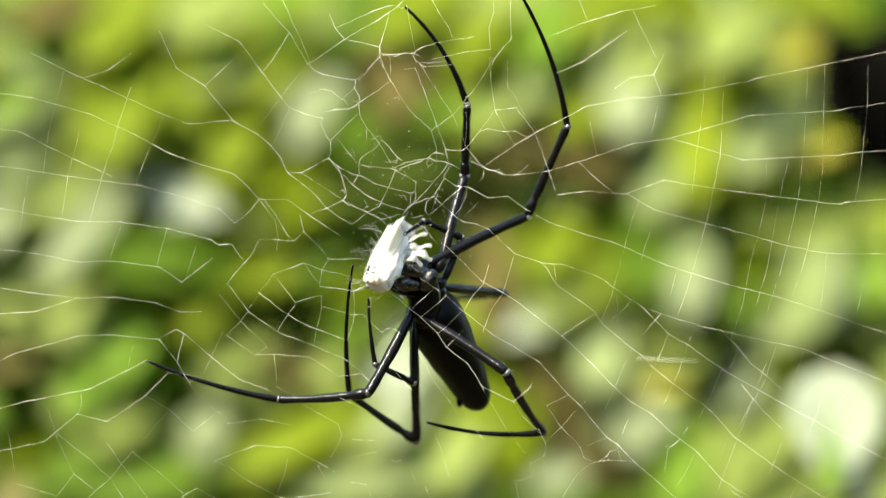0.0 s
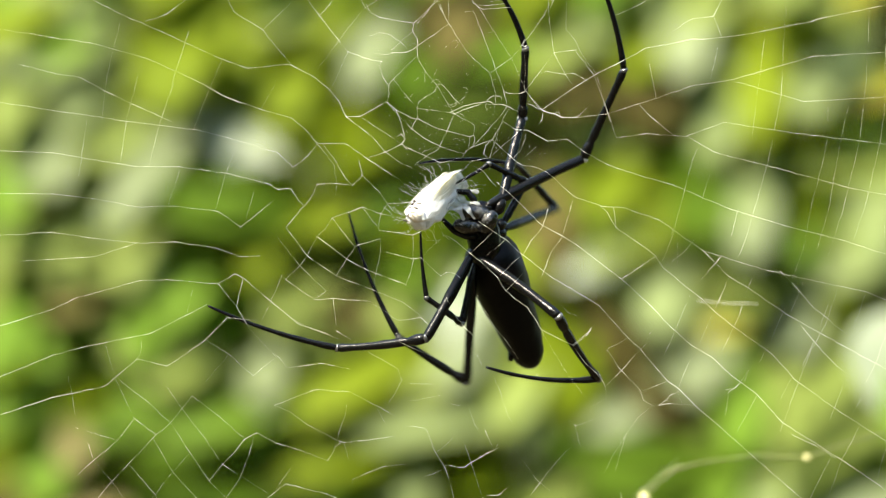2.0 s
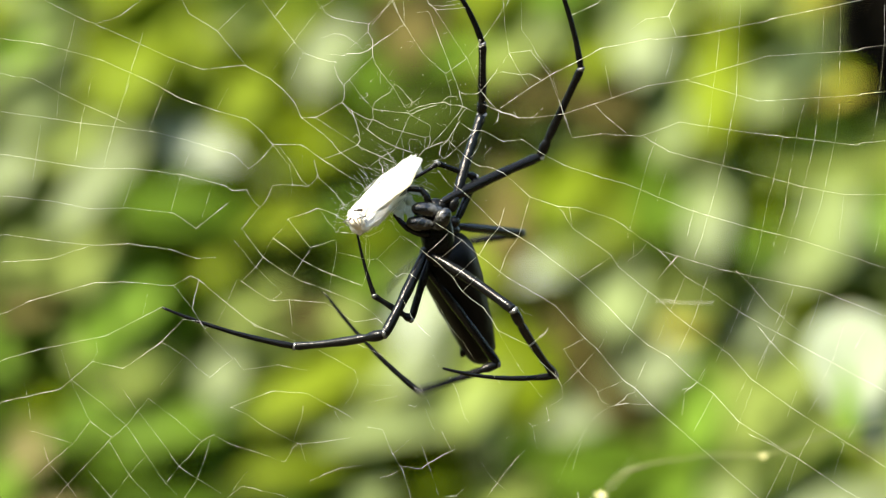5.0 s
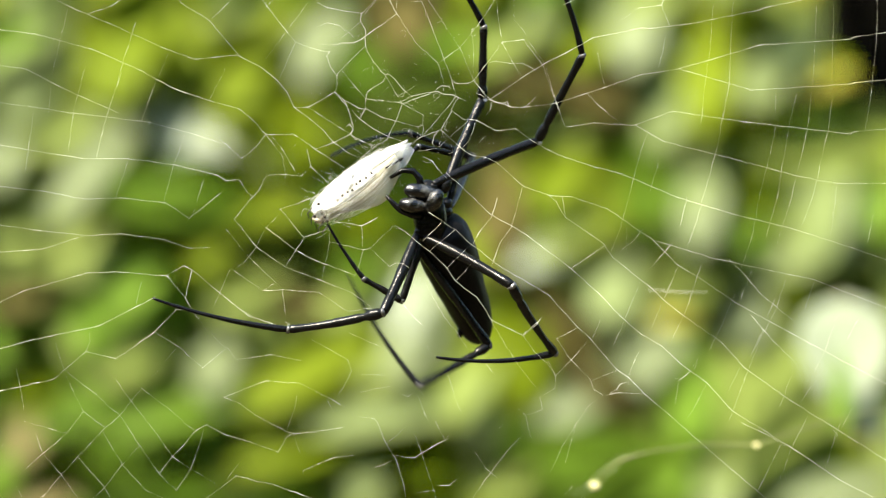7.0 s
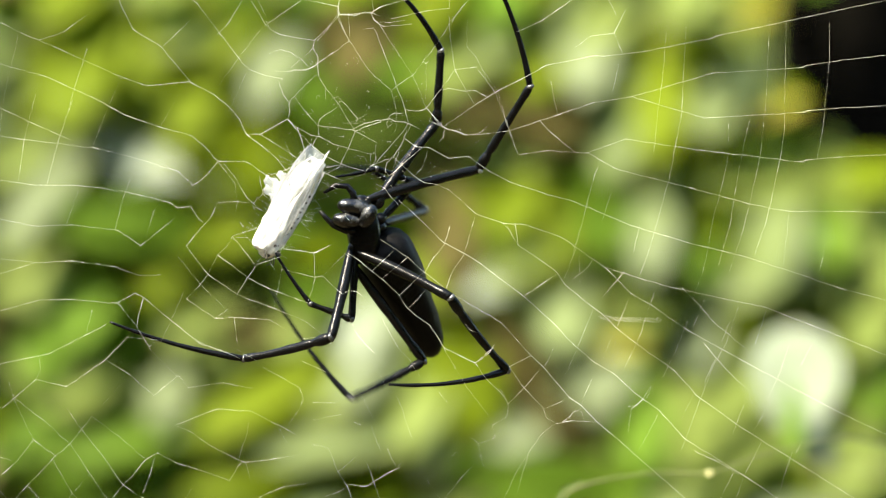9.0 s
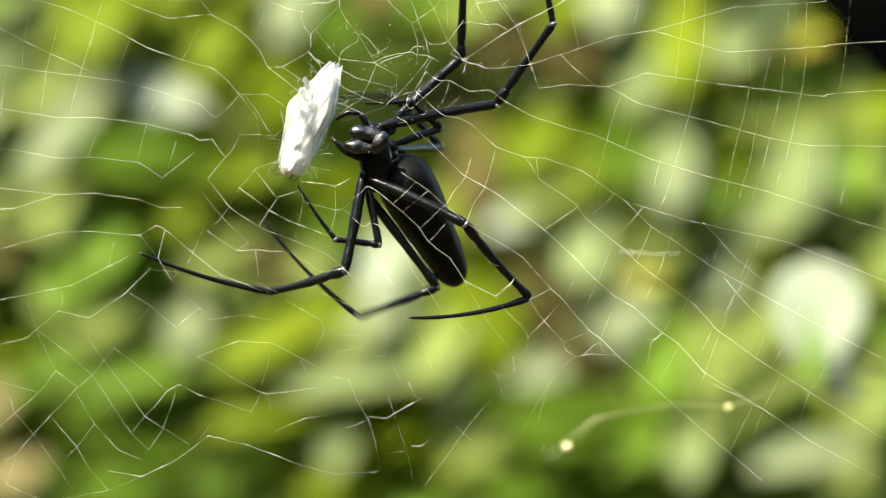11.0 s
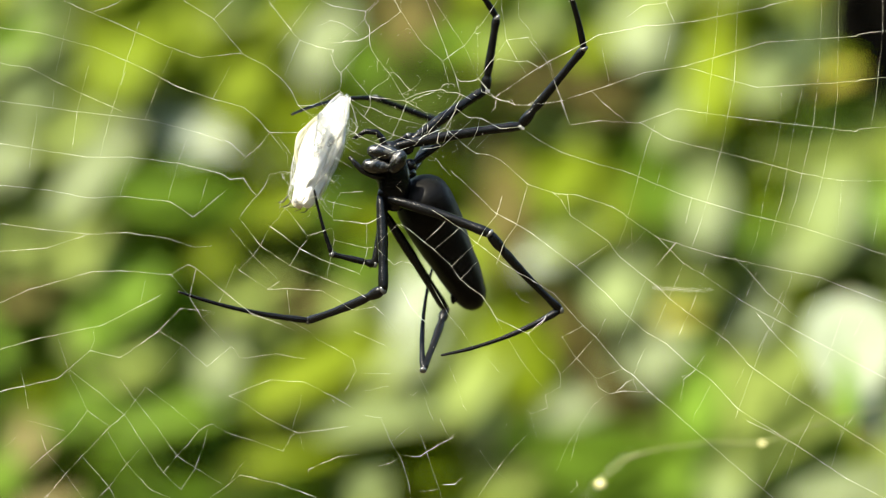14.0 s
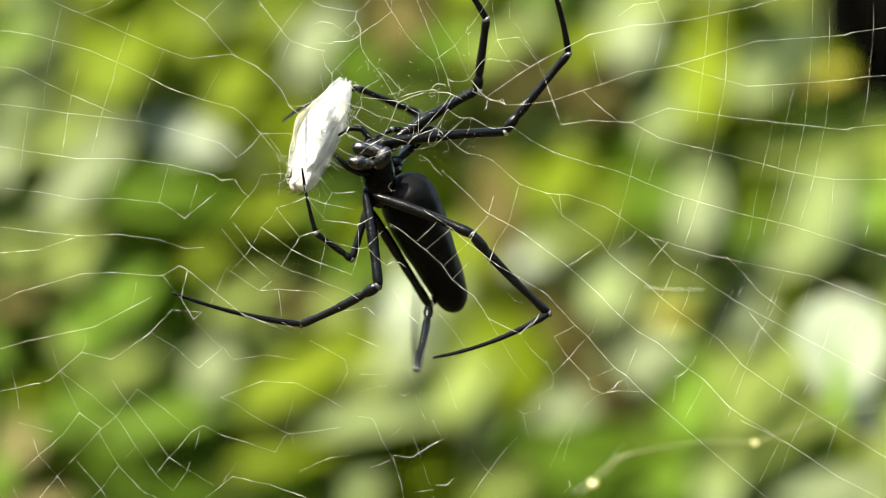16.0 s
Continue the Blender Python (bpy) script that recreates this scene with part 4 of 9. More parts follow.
shrub.leaf("dark", -0.112, 1.632, 1.347, 0.048, 0.027, -59, (-0.15, -1, 0.6))
shrub.leaf("green", -0.093, 1.638, 1.521, 0.054, 0.021, 68, (-0.15, -1, 0.6))
shrub.leaf("pale", -0.097, 1.629, 1.510, 0.035, 0.030, -35, (-0.15, -1, 0.6))
shrub.leaf("dark", -0.037, 1.637, 1.381, 0.061, 0.027, -34, face(-0.037, 1.381))
shrub.leaf("rust", -0.057, 1.634, 1.546, 0.042, 0.021, 99, (0.1, -1, 0.22))
shrub.leaf("yellow", -0.016, 1.635, 1.539, 0.046, 0.026, 2, (0.1, -1, 0.22))
shrub.leaf("yellow", -0.104, 1.638, 1.394, 0.040, 0.022, 90, (0.1, -1, 0.22))
shrub.leaf("dark", -0.067, 1.634, 1.296, 0.035, 0.025, 35, (0.1, -1, 0.22))
shrub.leaf("dark", -0.041, 1.637, 1.354, 0.057, 0.032, 27, face(-0.041, 1.354))
shrub.leaf("pale", -0.011, 1.634, 1.269, 0.060, 0.020, -38, (0.1, -1, 0.22))
shrub.leaf("yellow", -0.057, 1.629, 1.182, 0.038, 0.020, 21, face(-0.057, 1.182))
shrub.leaf("silver", -0.115, 1.634, 1.176, 0.052, 0.031, -52, (-0.15, -1, 0.6))
shrub.leaf("dark", -0.102, 1.638, 1.561, 0.043, 0.030, 8, (0.1, -1, 0.22))
shrub.leaf("green", 0.010, 1.634, 1.535, 0.037, 0.020, 107, (-0.15, -1, 0.6))
shrub.leaf("soft", -0.083, 1.632, 1.081, 0.040, 0.028, 85, (0.1, -1, 0.22))
shrub.leaf("silver", -0.114, 1.630, 1.144, 0.040, 0.030, 29, (0.1, -1, 0.22))
shrub.leaf("yellow", -0.107, 1.638, 1.567, 0.052, 0.019, 53, (0.1, -1, 0.22))
shrub.leaf("soft", -0.076, 1.631, 1.133, 0.049, 0.029, -44, (-0.15, -1, 0.6))
shrub.leaf("silver", -0.097, 1.639, 1.102, 0.047, 0.018, 11, (-0.15, -1, 0.6))
shrub.leaf("yellow", -0.029, 1.637, 1.590, 0.059, 0.024, -16, (-0.15, -1, 0.6))
shrub.leaf("white", -0.043, 1.630, 1.243, 0.058, 0.023, -57, (-0.15, -1, 0.6))
shrub.leaf("green", 0.017, 1.631, 1.056, 0.039, 0.019, -34, (-0.15, -1, 0.6))
shrub.leaf("dark", -0.093, 1.637, 1.589, 0.065, 0.030, 66, (-0.15, -1, 0.6))
shrub.leaf("dark", -0.083, 1.634, 1.541, 0.063, 0.022, -3, (-0.15, -1, 0.6))
shrub.leaf("green", -0.014, 1.637, 1.175, 0.057, 0.021, 78, (0.1, -1, 0.22))
shrub.leaf("dark", -0.065, 1.637, 1.605, 0.036, 0.024, 59, (-0.15, -1, 0.6))
shrub.leaf("dark", -0.041, 1.638, 1.507, 0.052, 0.025, -25, (0.1, -1, 0.22))
shrub.leaf("yellow", 0.005, 1.638, 1.480, 0.054, 0.024, 92, (0.1, -1, 0.22))
shrub.leaf("dark", -0.137, 1.629, 1.056, 0.053, 0.027, 73, (-0.15, -1, 0.6))
shrub.leaf("silver", 0.008, 1.637, 1.588, 0.049, 0.029, 60, (0.1, -1, 0.22))
shrub.leaf("yellow", -0.135, 1.632, 1.589, 0.046, 0.021, 38, (-0.15, -1, 0.6))
shrub.leaf("gloom", -0.134, 1.634, 1.354, 0.052, 0.024, 47, face(-0.134, 1.354))
shrub.leaf("pale", -0.064, 1.629, 1.150, 0.052, 0.028, -1, (0.1, -1, 0.22))
shrub.leaf("yellow", -0.108, 1.630, 1.069, 0.060, 0.022, 36, (-0.15, -1, 0.6))
shrub.fill(160, 0.104, ("green", "yellow", "silver"))
shrub.grow()
shrub = Shrub(0.106, 1.85, "tangled shrub with pale and dark green leaves")
shrub.leaf("silver", 0.082, 1.638, 1.604, 0.139, 0.059, 17, (-0.15, -1, 0.6))
shrub.leaf("yellow", 0.134, 1.648, 1.608, 0.140, 0.059, 77, (-0.15, -1, 0.6))
shrub.leaf("yellow", 0.060, 1.638, 1.555, 0.139, 0.059, 47, (-0.15, -1, 0.6))
shrub.leaf("silver", 0.128, 1.662, 1.563, 0.141, 0.059, 126, (-0.15, -1, 0.6))
shrub.leaf("yellow", 0.080, 1.638, 1.491, 0.139, 0.059, 25, (-0.15, -1, 0.6))
shrub.leaf("silver", 0.132, 1.652, 1.488, 0.140, 0.059, 47, (-0.15, -1, 0.6))
shrub.leaf("yellow", 0.058, 1.649, 1.448, 0.140, 0.059, 2, (-0.15, -1, 0.6))
shrub.leaf("yellow", 0.133, 1.655, 1.432, 0.140, 0.059, 22, (-0.15, -1, 0.6))
shrub.leaf("yellow", 0.071, 1.643, 1.379, 0.140, 0.059, -23, (-0.15, -1, 0.6))
shrub.leaf("yellow", 0.146, 1.638, 1.369, 0.139, 0.059, 75, (-0.15, -1, 0.6))
shrub.leaf("rust", 0.081, 1.647, 1.324, 0.140, 0.059, 5, (0.1, -1, 0.22))
shrub.leaf("silver", 0.132, 1.651, 1.324, 0.140, 0.059, 82, (-0.15, -1, 0.6))
shrub.leaf("yellow", 0.074, 1.649, 1.254, 0.140, 0.059, 89, (-0.15, -1, 0.6))
shrub.leaf("silver", 0.144, 1.645, 1.259, 0.140, 0.059, 3, (-0.15, -1, 0.6))
shrub.leaf("yellow", 0.079, 1.652, 1.197, 0.140, 0.059, 78, (-0.15, -1, 0.6))
shrub.leaf("rust", 0.145, 1.661, 1.203, 0.141, 0.059, 10, (0.1, -1, 0.22))
shrub.leaf("silver", 0.068, 1.648, 1.142, 0.140, 0.059, 45, (-0.15, -1, 0.6))
shrub.leaf("rust", 0.127, 1.652, 1.152, 0.140, 0.059, 74, (0.1, -1, 0.22))
shrub.leaf("silver", 0.061, 1.642, 1.090, 0.140, 0.059, 10, (-0.15, -1, 0.6))
shrub.leaf("dark", 0.137, 1.638, 1.092, 0.139, 0.059, 30, (-0.15, -1, 0.6))
shrub.leaf("silver", 0.058, 1.655, 1.037, 0.140, 0.059, 65, (-0.15, -1, 0.6))
shrub.leaf("dark", 0.141, 1.653, 1.033, 0.140, 0.059, 82, (-0.15, -1, 0.6))
shrub.leaf("green", 0.062, 1.662, 0.972, 0.141, 0.059, 93, (-0.15, -1, 0.6))
shrub.leaf("dark", 0.126, 1.648, 0.989, 0.140, 0.059, 70, (-0.15, -1, 0.6))
shrub.leaf("green", 0.038, 1.677, 1.535, 0.128, 0.067, 10, (-0.15, -1, 0.6))
shrub.leaf("yellow", 0.108, 1.677, 1.533, 0.128, 0.067, 10, (-0.15, -1, 0.6))
shrub.leaf("silver", 0.180, 1.677, 1.524, 0.128, 0.067, 85, (-0.15, -1, 0.6))
shrub.leaf("green", 0.026, 1.677, 1.463, 0.128, 0.067, 25, (-0.15, -1, 0.6))
shrub.leaf("yellow", 0.114, 1.677, 1.466, 0.128, 0.067, 50, (-0.15, -1, 0.6))
shrub.leaf("silver", 0.170, 1.677, 1.473, 0.128, 0.067, 85, (-0.15, -1, 0.6))
shrub.leaf("rust", 0.042, 1.677, 1.409, 0.128, 0.067, -30, (0.1, -1, 0.22))
shrub.leaf("yellow", 0.103, 1.677, 1.409, 0.128, 0.067, 10, (-0.15, -1, 0.6))
shrub.leaf("yellow", 0.181, 1.677, 1.412, 0.128, 0.067, 25, (-0.15, -1, 0.6))
shrub.leaf("yellow", 0.036, 1.677, 1.344, 0.128, 0.067, 70, (-0.15, -1, 0.6))
shrub.leaf("yellow", 0.114, 1.677, 1.350, 0.128, 0.067, 10, (-0.15, -1, 0.6))
shrub.leaf("yellow", 0.169, 1.677, 1.352, 0.128, 0.067, 25, (-0.15, -1, 0.6))
shrub.leaf("yellow", 0.045, 1.677, 1.285, 0.128, 0.067, -30, (-0.15, -1, 0.6))
shrub.leaf("rust", 0.112, 1.677, 1.288, 0.128, 0.067, -30, (0.1, -1, 0.22))
shrub.leaf("silver", 0.028, 1.677, 1.230, 0.128, 0.067, 50, (-0.15, -1, 0.6))
shrub.leaf("yellow", 0.101, 1.677, 1.229, 0.128, 0.067, 25, (-0.15, -1, 0.6))
shrub.leaf("silver", 0.177, 1.677, 1.239, 0.128, 0.067, 50, (-0.15, -1, 0.6))
shrub.leaf("silver", 0.027, 1.677, 1.169, 0.128, 0.067, 85, (-0.15, -1, 0.6))
shrub.leaf("yellow", 0.111, 1.677, 1.182, 0.128, 0.067, 50, (-0.15, -1, 0.6))
shrub.leaf("rust", 0.181, 1.677, 1.170, 0.128, 0.067, 85, (0.1, -1, 0.22))
shrub.leaf("silver", 0.040, 1.677, 1.118, 0.128, 0.067, 10, (-0.15, -1, 0.6))
shrub.leaf("silver", 0.098, 1.677, 1.121, 0.128, 0.067, 120, (-0.15, -1, 0.6))
shrub.leaf("rust", 0.170, 1.677, 1.110, 0.128, 0.067, 10, (0.1, -1, 0.22))
shrub.leaf("yellow", 0.029, 1.677, 1.053, 0.128, 0.067, 70, (-0.15, -1, 0.6))
shrub.leaf("silver", 0.111, 1.677, 1.050, 0.128, 0.067, 50, (-0.15, -1, 0.6))
shrub.leaf("dark", 0.181, 1.677, 1.058, 0.128, 0.067, 10, (-0.15, -1, 0.6))
shrub.leaf("green", 0.029, 1.677, 0.998, 0.128, 0.067, 50, (-0.15, -1, 0.6))
shrub.leaf("silver", 0.110, 1.677, 0.999, 0.128, 0.067, 25, (-0.15, -1, 0.6))
shrub.leaf("dark", 0.173, 1.677, 0.996, 0.128, 0.067, -30, (-0.15, -1, 0.6))
shrub.leaf("silver", 0.040, 1.608, 1.088, 0.062, 0.031, 88, (-0.15, -1, 0.6))
shrub.leaf("silver", 0.060, 1.613, 1.503, 0.088, 0.047, 60, (-0.15, -1, 0.6))
shrub.leaf("silver", 0.077, 1.618, 1.505, 0.068, 0.031, 24, (-0.15, -1, 0.6))
shrub.leaf("rust", 0.078, 1.608, 1.459, 0.067, 0.042, 20, (0.1, -1, 0.22))
shrub.leaf("soft", 0.094, 1.608, 1.516, 0.054, 0.034, 60, (-0.15, -1, 0.6))
shrub.leaf("soft", 0.097, 1.614, 1.517, 0.047, 0.023, 22, (-0.15, -1, 0.6))
shrub.leaf("yellow", 0.133, 1.617, 1.499, 0.075, 0.047, 70, (-0.15, -1, 0.6))
shrub.leaf("yellow", 0.135, 1.623, 1.491, 0.067, 0.035, 3, (-0.15, -1, 0.6))
shrub.leaf("rust", 0.138, 1.606, 1.441, 0.074, 0.034, -30, (0.1, -1, 0.22))
shrub.leaf("rust", 0.152, 1.611, 1.446, 0.063, 0.026, 43, (0.1, -1, 0.22))
shrub.leaf("pale", 0.179, 1.604, 1.497, 0.074, 0.045, 70, (-0.15, -1, 0.6))
shrub.leaf("pale", 0.165, 1.609, 1.498, 0.052, 0.033, 128, (-0.15, -1, 0.6))
shrub.leaf("dark", 0.179, 1.599, 1.373, 0.060, 0.030, 80, (0.1, -1, 0.22))
shrub.leaf("dark", 0.182, 1.605, 1.373, 0.053, 0.020, 135, (0.1, -1, 0.22))
shrub.leaf("yellow", 0.112, 1.613, 1.368, 0.088, 0.051, 60, (-0.15, -1, 0.6))
shrub.leaf("yellow", 0.117, 1.618, 1.362, 0.067, 0.035, -1, (-0.15, -1, 0.6))
shrub.leaf("yellow", 0.144, 1.613, 1.327, 0.081, 0.038, 40, (-0.15, -1, 0.6))
shrub.leaf("yellow", 0.141, 1.618, 1.337, 0.071, 0.025, -27, (-0.15, -1, 0.6))
shrub.leaf("white", 0.087, 1.602, 1.294, 0.062, 0.031, 20, (-0.15, -1, 0.6))
shrub.leaf("white", 0.100, 1.607, 1.305, 0.045, 0.022, 93, (-0.15, -1, 0.6))
shrub.leaf("silver", 0.117, 1.606, 1.316, 0.074, 0.034, 30, (-0.15, -1, 0.6))
shrub.leaf("silver", 0.123, 1.611, 1.326, 0.060, 0.022, -35, (-0.15, -1, 0.6))
shrub.leaf("rust", 0.050, 1.606, 1.342, 0.099, 0.047, 88, (0.1, -1, 0.22))
shrub.leaf("rust", 0.058, 1.604, 1.301, 0.061, 0.025, 80, (0.1, -1, 0.22))
shrub.leaf("rust", 0.059, 1.609, 1.313, 0.045, 0.019, 29, (0.1, -1, 0.22))
shrub.leaf("soft", 0.156, 1.604, 1.269, 0.081, 0.042, 70, face(0.156, 1.269))
shrub.leaf("soft", 0.166, 1.609, 1.255, 0.058, 0.033, 110, face(0.166, 1.255))
shrub.leaf("rust", 0.112, 1.602, 1.223, 0.104, 0.032, -58, (0.1, -1, 0.22))
shrub.leaf("rust", 0.143, 1.599, 1.171, 0.062, 0.026, -50, (0.1, -1, 0.22))
shrub.leaf("pale", 0.113, 1.597, 1.153, 0.064, 0.032, 10, (-0.15, -1, 0.6))
shrub.leaf("pale", 0.124, 1.603, 1.140, 0.059, 0.023, 55, (-0.15, -1, 0.6))
shrub.leaf("dark", 0.155, 1.588, 1.110, 0.160, 0.067, 4, (0.1, -1, 0.22))
shrub.leaf("gloom", 0.132, 1.586, 1.090, 0.134, 0.041, 8, (0.0, -1, -0.6))
shrub.leaf("green", 0.132, 1.593, 1.130, 0.077, 0.015, 8, (-0.15, -1, 0.6))
shrub.leaf("soft", 0.034, 1.599, 1.166, 0.081, 0.047, 70, (-0.15, -1, 0.6))
shrub.leaf("soft", 0.046, 1.605, 1.164, 0.062, 0.032, 23, (-0.15, -1, 0.6))
shrub.leaf("yellow", 0.050, 1.604, 1.218, 0.081, 0.042, 70, (0.1, -1, 0.22))
shrub.leaf("yellow", 0.037, 1.609, 1.216, 0.061, 0.030, 126, (0.1, -1, 0.22))
shrub.leaf("yellow", 0.075, 1.599, 1.192, 0.087, 0.047, 70, (0.1, -1, 0.22))
shrub.leaf("yellow", 0.076, 1.605, 1.188, 0.061, 0.037, 127, (0.1, -1, 0.22))
shrub.leaf("green", 0.068, 1.602, 1.135, 0.067, 0.030, 30, (-0.15, -1, 0.6))
shrub.leaf("green", 0.082, 1.607, 1.145, 0.048, 0.019, 82, (-0.15, -1, 0.6))
shrub.leaf("silver", 0.075, 1.599, 1.089, 0.067, 0.034, 40, (-0.15, -1, 0.6))
shrub.leaf("silver", 0.089, 1.605, 1.076, 0.051, 0.024, -9, (-0.15, -1, 0.6))
shrub.leaf("dark", 0.101, 1.595, 1.048, 0.098, 0.046, -5, (0.1, -1, 0.22))
shrub.leaf("yellow", 0.039, 1.608, 1.560, 0.074, 0.038, 50, (-0.15, -1, 0.6))
shrub.leaf("yellow", 0.044, 1.614, 1.551, 0.053, 0.027, 121, (-0.15, -1, 0.6))
shrub.leaf("green", 0.102, 1.608, 1.560, 0.074, 0.047, 60, (-0.15, -1, 0.6))
shrub.leaf("green", 0.101, 1.614, 1.576, 0.065, 0.034, 101, (-0.15, -1, 0.6))
shrub.leaf("silver", 0.034, 1.597, 1.197, 0.134, 0.046, 60, (-0.15, -1, 0.6))
shrub.leaf("silver", 0.030, 1.637, 1.385, 0.039, 0.026, 32, (-0.15, -1, 0.6))
shrub.leaf("silver", 0.053, 1.636, 1.053, 0.054, 0.021, 72, face(0.053, 1.053))
shrub.leaf("soft", 0.101, 1.639, 1.287, 0.037, 0.020, -35, (-0.15, -1, 0.6))
shrub.leaf("yellow", 0.057, 1.631, 1.506, 0.036, 0.020, 67, (-0.15, -1, 0.6))
shrub.leaf("green", 0.030, 1.629, 1.290, 0.049, 0.028, 34, (0.1, -1, 0.22))
shrub.leaf("yellow", 0.065, 1.634, 1.076, 0.060, 0.024, 22, (-0.15, -1, 0.6))
shrub.leaf("silver", 0.076, 1.636, 1.202, 0.050, 0.030, 35, (0.1, -1, 0.22))
shrub.leaf("gloom", 0.105, 1.630, 1.011, 0.051, 0.020, 89, (-0.15, -1, 0.6))
shrub.leaf("yellow", 0.021, 1.634, 1.296, 0.064, 0.023, 110, (-0.15, -1, 0.6))
shrub.leaf("rust", 0.121, 1.636, 1.447, 0.053, 0.018, 61, (0.1, -1, 0.22))
shrub.leaf("silver", 0.122, 1.630, 1.405, 0.065, 0.021, 4, (-0.15, -1, 0.6))
shrub.leaf("green", 0.118, 1.629, 1.546, 0.059, 0.028, 49, (0.1, -1, 0.22))
shrub.leaf("green", 0.040, 1.634, 1.578, 0.060, 0.019, 78, (-0.15, -1, 0.6))
shrub.leaf("silver", 0.031, 1.638, 1.379, 0.041, 0.026, 29, face(0.031, 1.379))
shrub.leaf("soft", 0.070, 1.633, 1.068, 0.050, 0.022, 84, (-0.15, -1, 0.6))
shrub.leaf("silver", 0.025, 1.629, 1.568, 0.043, 0.027, -11, (-0.15, -1, 0.6))
shrub.leaf("dark", 0.184, 1.636, 1.055, 0.064, 0.026, -57, (-0.15, -1, 0.6))
shrub.leaf("silver", 0.036, 1.637, 1.008, 0.049, 0.030, -29, (0.1, -1, 0.22))
shrub.leaf("yellow", 0.182, 1.633, 1.588, 0.059, 0.023, -39, (-0.15, -1, 0.6))
shrub.leaf("yellow", 0.057, 1.629, 1.074, 0.038, 0.021, -55, (-0.15, -1, 0.6))
shrub.leaf("pale", 0.055, 1.637, 1.168, 0.035, 0.020, -14, (0.1, -1, 0.22))
shrub.leaf("green", 0.150, 1.634, 1.348, 0.044, 0.025, 93, (-0.15, -1, 0.6))
shrub.leaf("silver", 0.182, 1.629, 1.529, 0.065, 0.021, 23, (-0.15, -1, 0.6))
shrub.leaf("silver", 0.153, 1.637, 1.515, 0.049, 0.023, 42, (-0.15, -1, 0.6))
shrub.leaf("yellow", 0.151, 1.638, 1.601, 0.047, 0.029, -53, (-0.15, -1, 0.6))
shrub.leaf("yellow", 0.032, 1.631, 1.086, 0.039, 0.030, 98, (-0.15, -1, 0.6))
shrub.leaf("silver", 0.093, 1.631, 1.415, 0.058, 0.030, 21, (-0.15, -1, 0.6))
shrub.leaf("silver", 0.065, 1.637, 1.066, 0.044, 0.030, 58, (-0.15, -1, 0.6))
shrub.leaf("yellow", 0.135, 1.637, 1.471, 0.057, 0.019, 34, (-0.15, -1, 0.6))
shrub.leaf("soft", 0.167, 1.632, 1.303, 0.051, 0.026, 108, (-0.15, -1, 0.6))
shrub.leaf("yellow", 0.088, 1.638, 1.267, 0.049, 0.021, -12, (0.1, -1, 0.22))
shrub.leaf("soft", 0.185, 1.637, 1.459, 0.050, 0.024, -57, (-0.15, -1, 0.6))
shrub.leaf("silver", 0.173, 1.633, 1.263, 0.034, 0.019, 12, face(0.173, 1.263))
shrub.leaf("dark", 0.108, 1.638, 1.103, 0.046, 0.025, -25, (0.1, -1, 0.22))
shrub.leaf("yellow", 0.025, 1.631, 1.148, 0.048, 0.022, 98, (0.1, -1, 0.22))
shrub.leaf("soft", 0.169, 1.632, 1.280, 0.057, 0.023, -14, (-0.15, -1, 0.6))
shrub.leaf("pale", 0.124, 1.630, 1.165, 0.057, 0.025, -45, (-0.15, -1, 0.6))
shrub.leaf("green", 0.171, 1.635, 1.348, 0.043, 0.022, -42, (0.1, -1, 0.22))
shrub.leaf("dark", 0.036, 1.638, 1.438, 0.056, 0.025, 80, (0.1, -1, 0.22))
shrub.leaf("soft", 0.142, 1.633, 1.152, 0.044, 0.029, 34, face(0.142, 1.152))
shrub.leaf("yellow", 0.028, 1.635, 1.067, 0.041, 0.029, -7, face(0.028, 1.067))
shrub.leaf("dark", 0.087, 1.630, 1.330, 0.040, 0.023, -37, (0.1, -1, 0.22))
shrub.leaf("yellow", 0.155, 1.638, 1.380, 0.052, 0.022, 13, face(0.155, 1.380))
shrub.leaf("pale", 0.032, 1.635, 1.132, 0.064, 0.025, 98, (-0.15, -1, 0.6))
shrub.leaf("soft", 0.160, 1.629, 1.550, 0.058, 0.021, 69, face(0.160, 1.550))
shrub.leaf("yellow", 0.051, 1.638, 1.097, 0.051, 0.027, 19, (-0.15, -1, 0.6))
shrub.leaf("silver", 0.048, 1.634, 1.588, 0.065, 0.025, 100, face(0.048, 1.588))
shrub.leaf("pale", 0.140, 1.629, 1.145, 0.039, 0.023, -45, face(0.140, 1.145))
shrub.leaf("pale", 0.172, 1.632, 1.198, 0.057, 0.029, -5, (0.1, -1, 0.22))
shrub.leaf("green", 0.155, 1.637, 1.594, 0.041, 0.023, 30, face(0.155, 1.594))
shrub.leaf("soft", 0.034, 1.632, 1.095, 0.063, 0.027, -4, face(0.034, 1.095))
shrub.leaf("green", 0.108, 1.633, 1.592, 0.040, 0.030, 34, (0.1, -1, 0.22))
shrub.leaf("green", 0.156, 1.633, 1.053, 0.053, 0.031, 80, (-0.15, -1, 0.6))
shrub.leaf("rust", 0.117, 1.630, 1.238, 0.039, 0.026, -6, (0.1, -1, 0.22))
shrub.leaf("rust", 0.060, 1.633, 1.361, 0.042, 0.025, 48, (0.1, -1, 0.22))
shrub.leaf("silver", 0.176, 1.635, 1.468, 0.057, 0.022, -51, (-0.15, -1, 0.6))
shrub.fill(160, 0.104, ("silver", "yellow", "green"))
shrub.grow()
shrub = Shrub(0.264, 1.85, "light green shrub with some yellowing leaves")
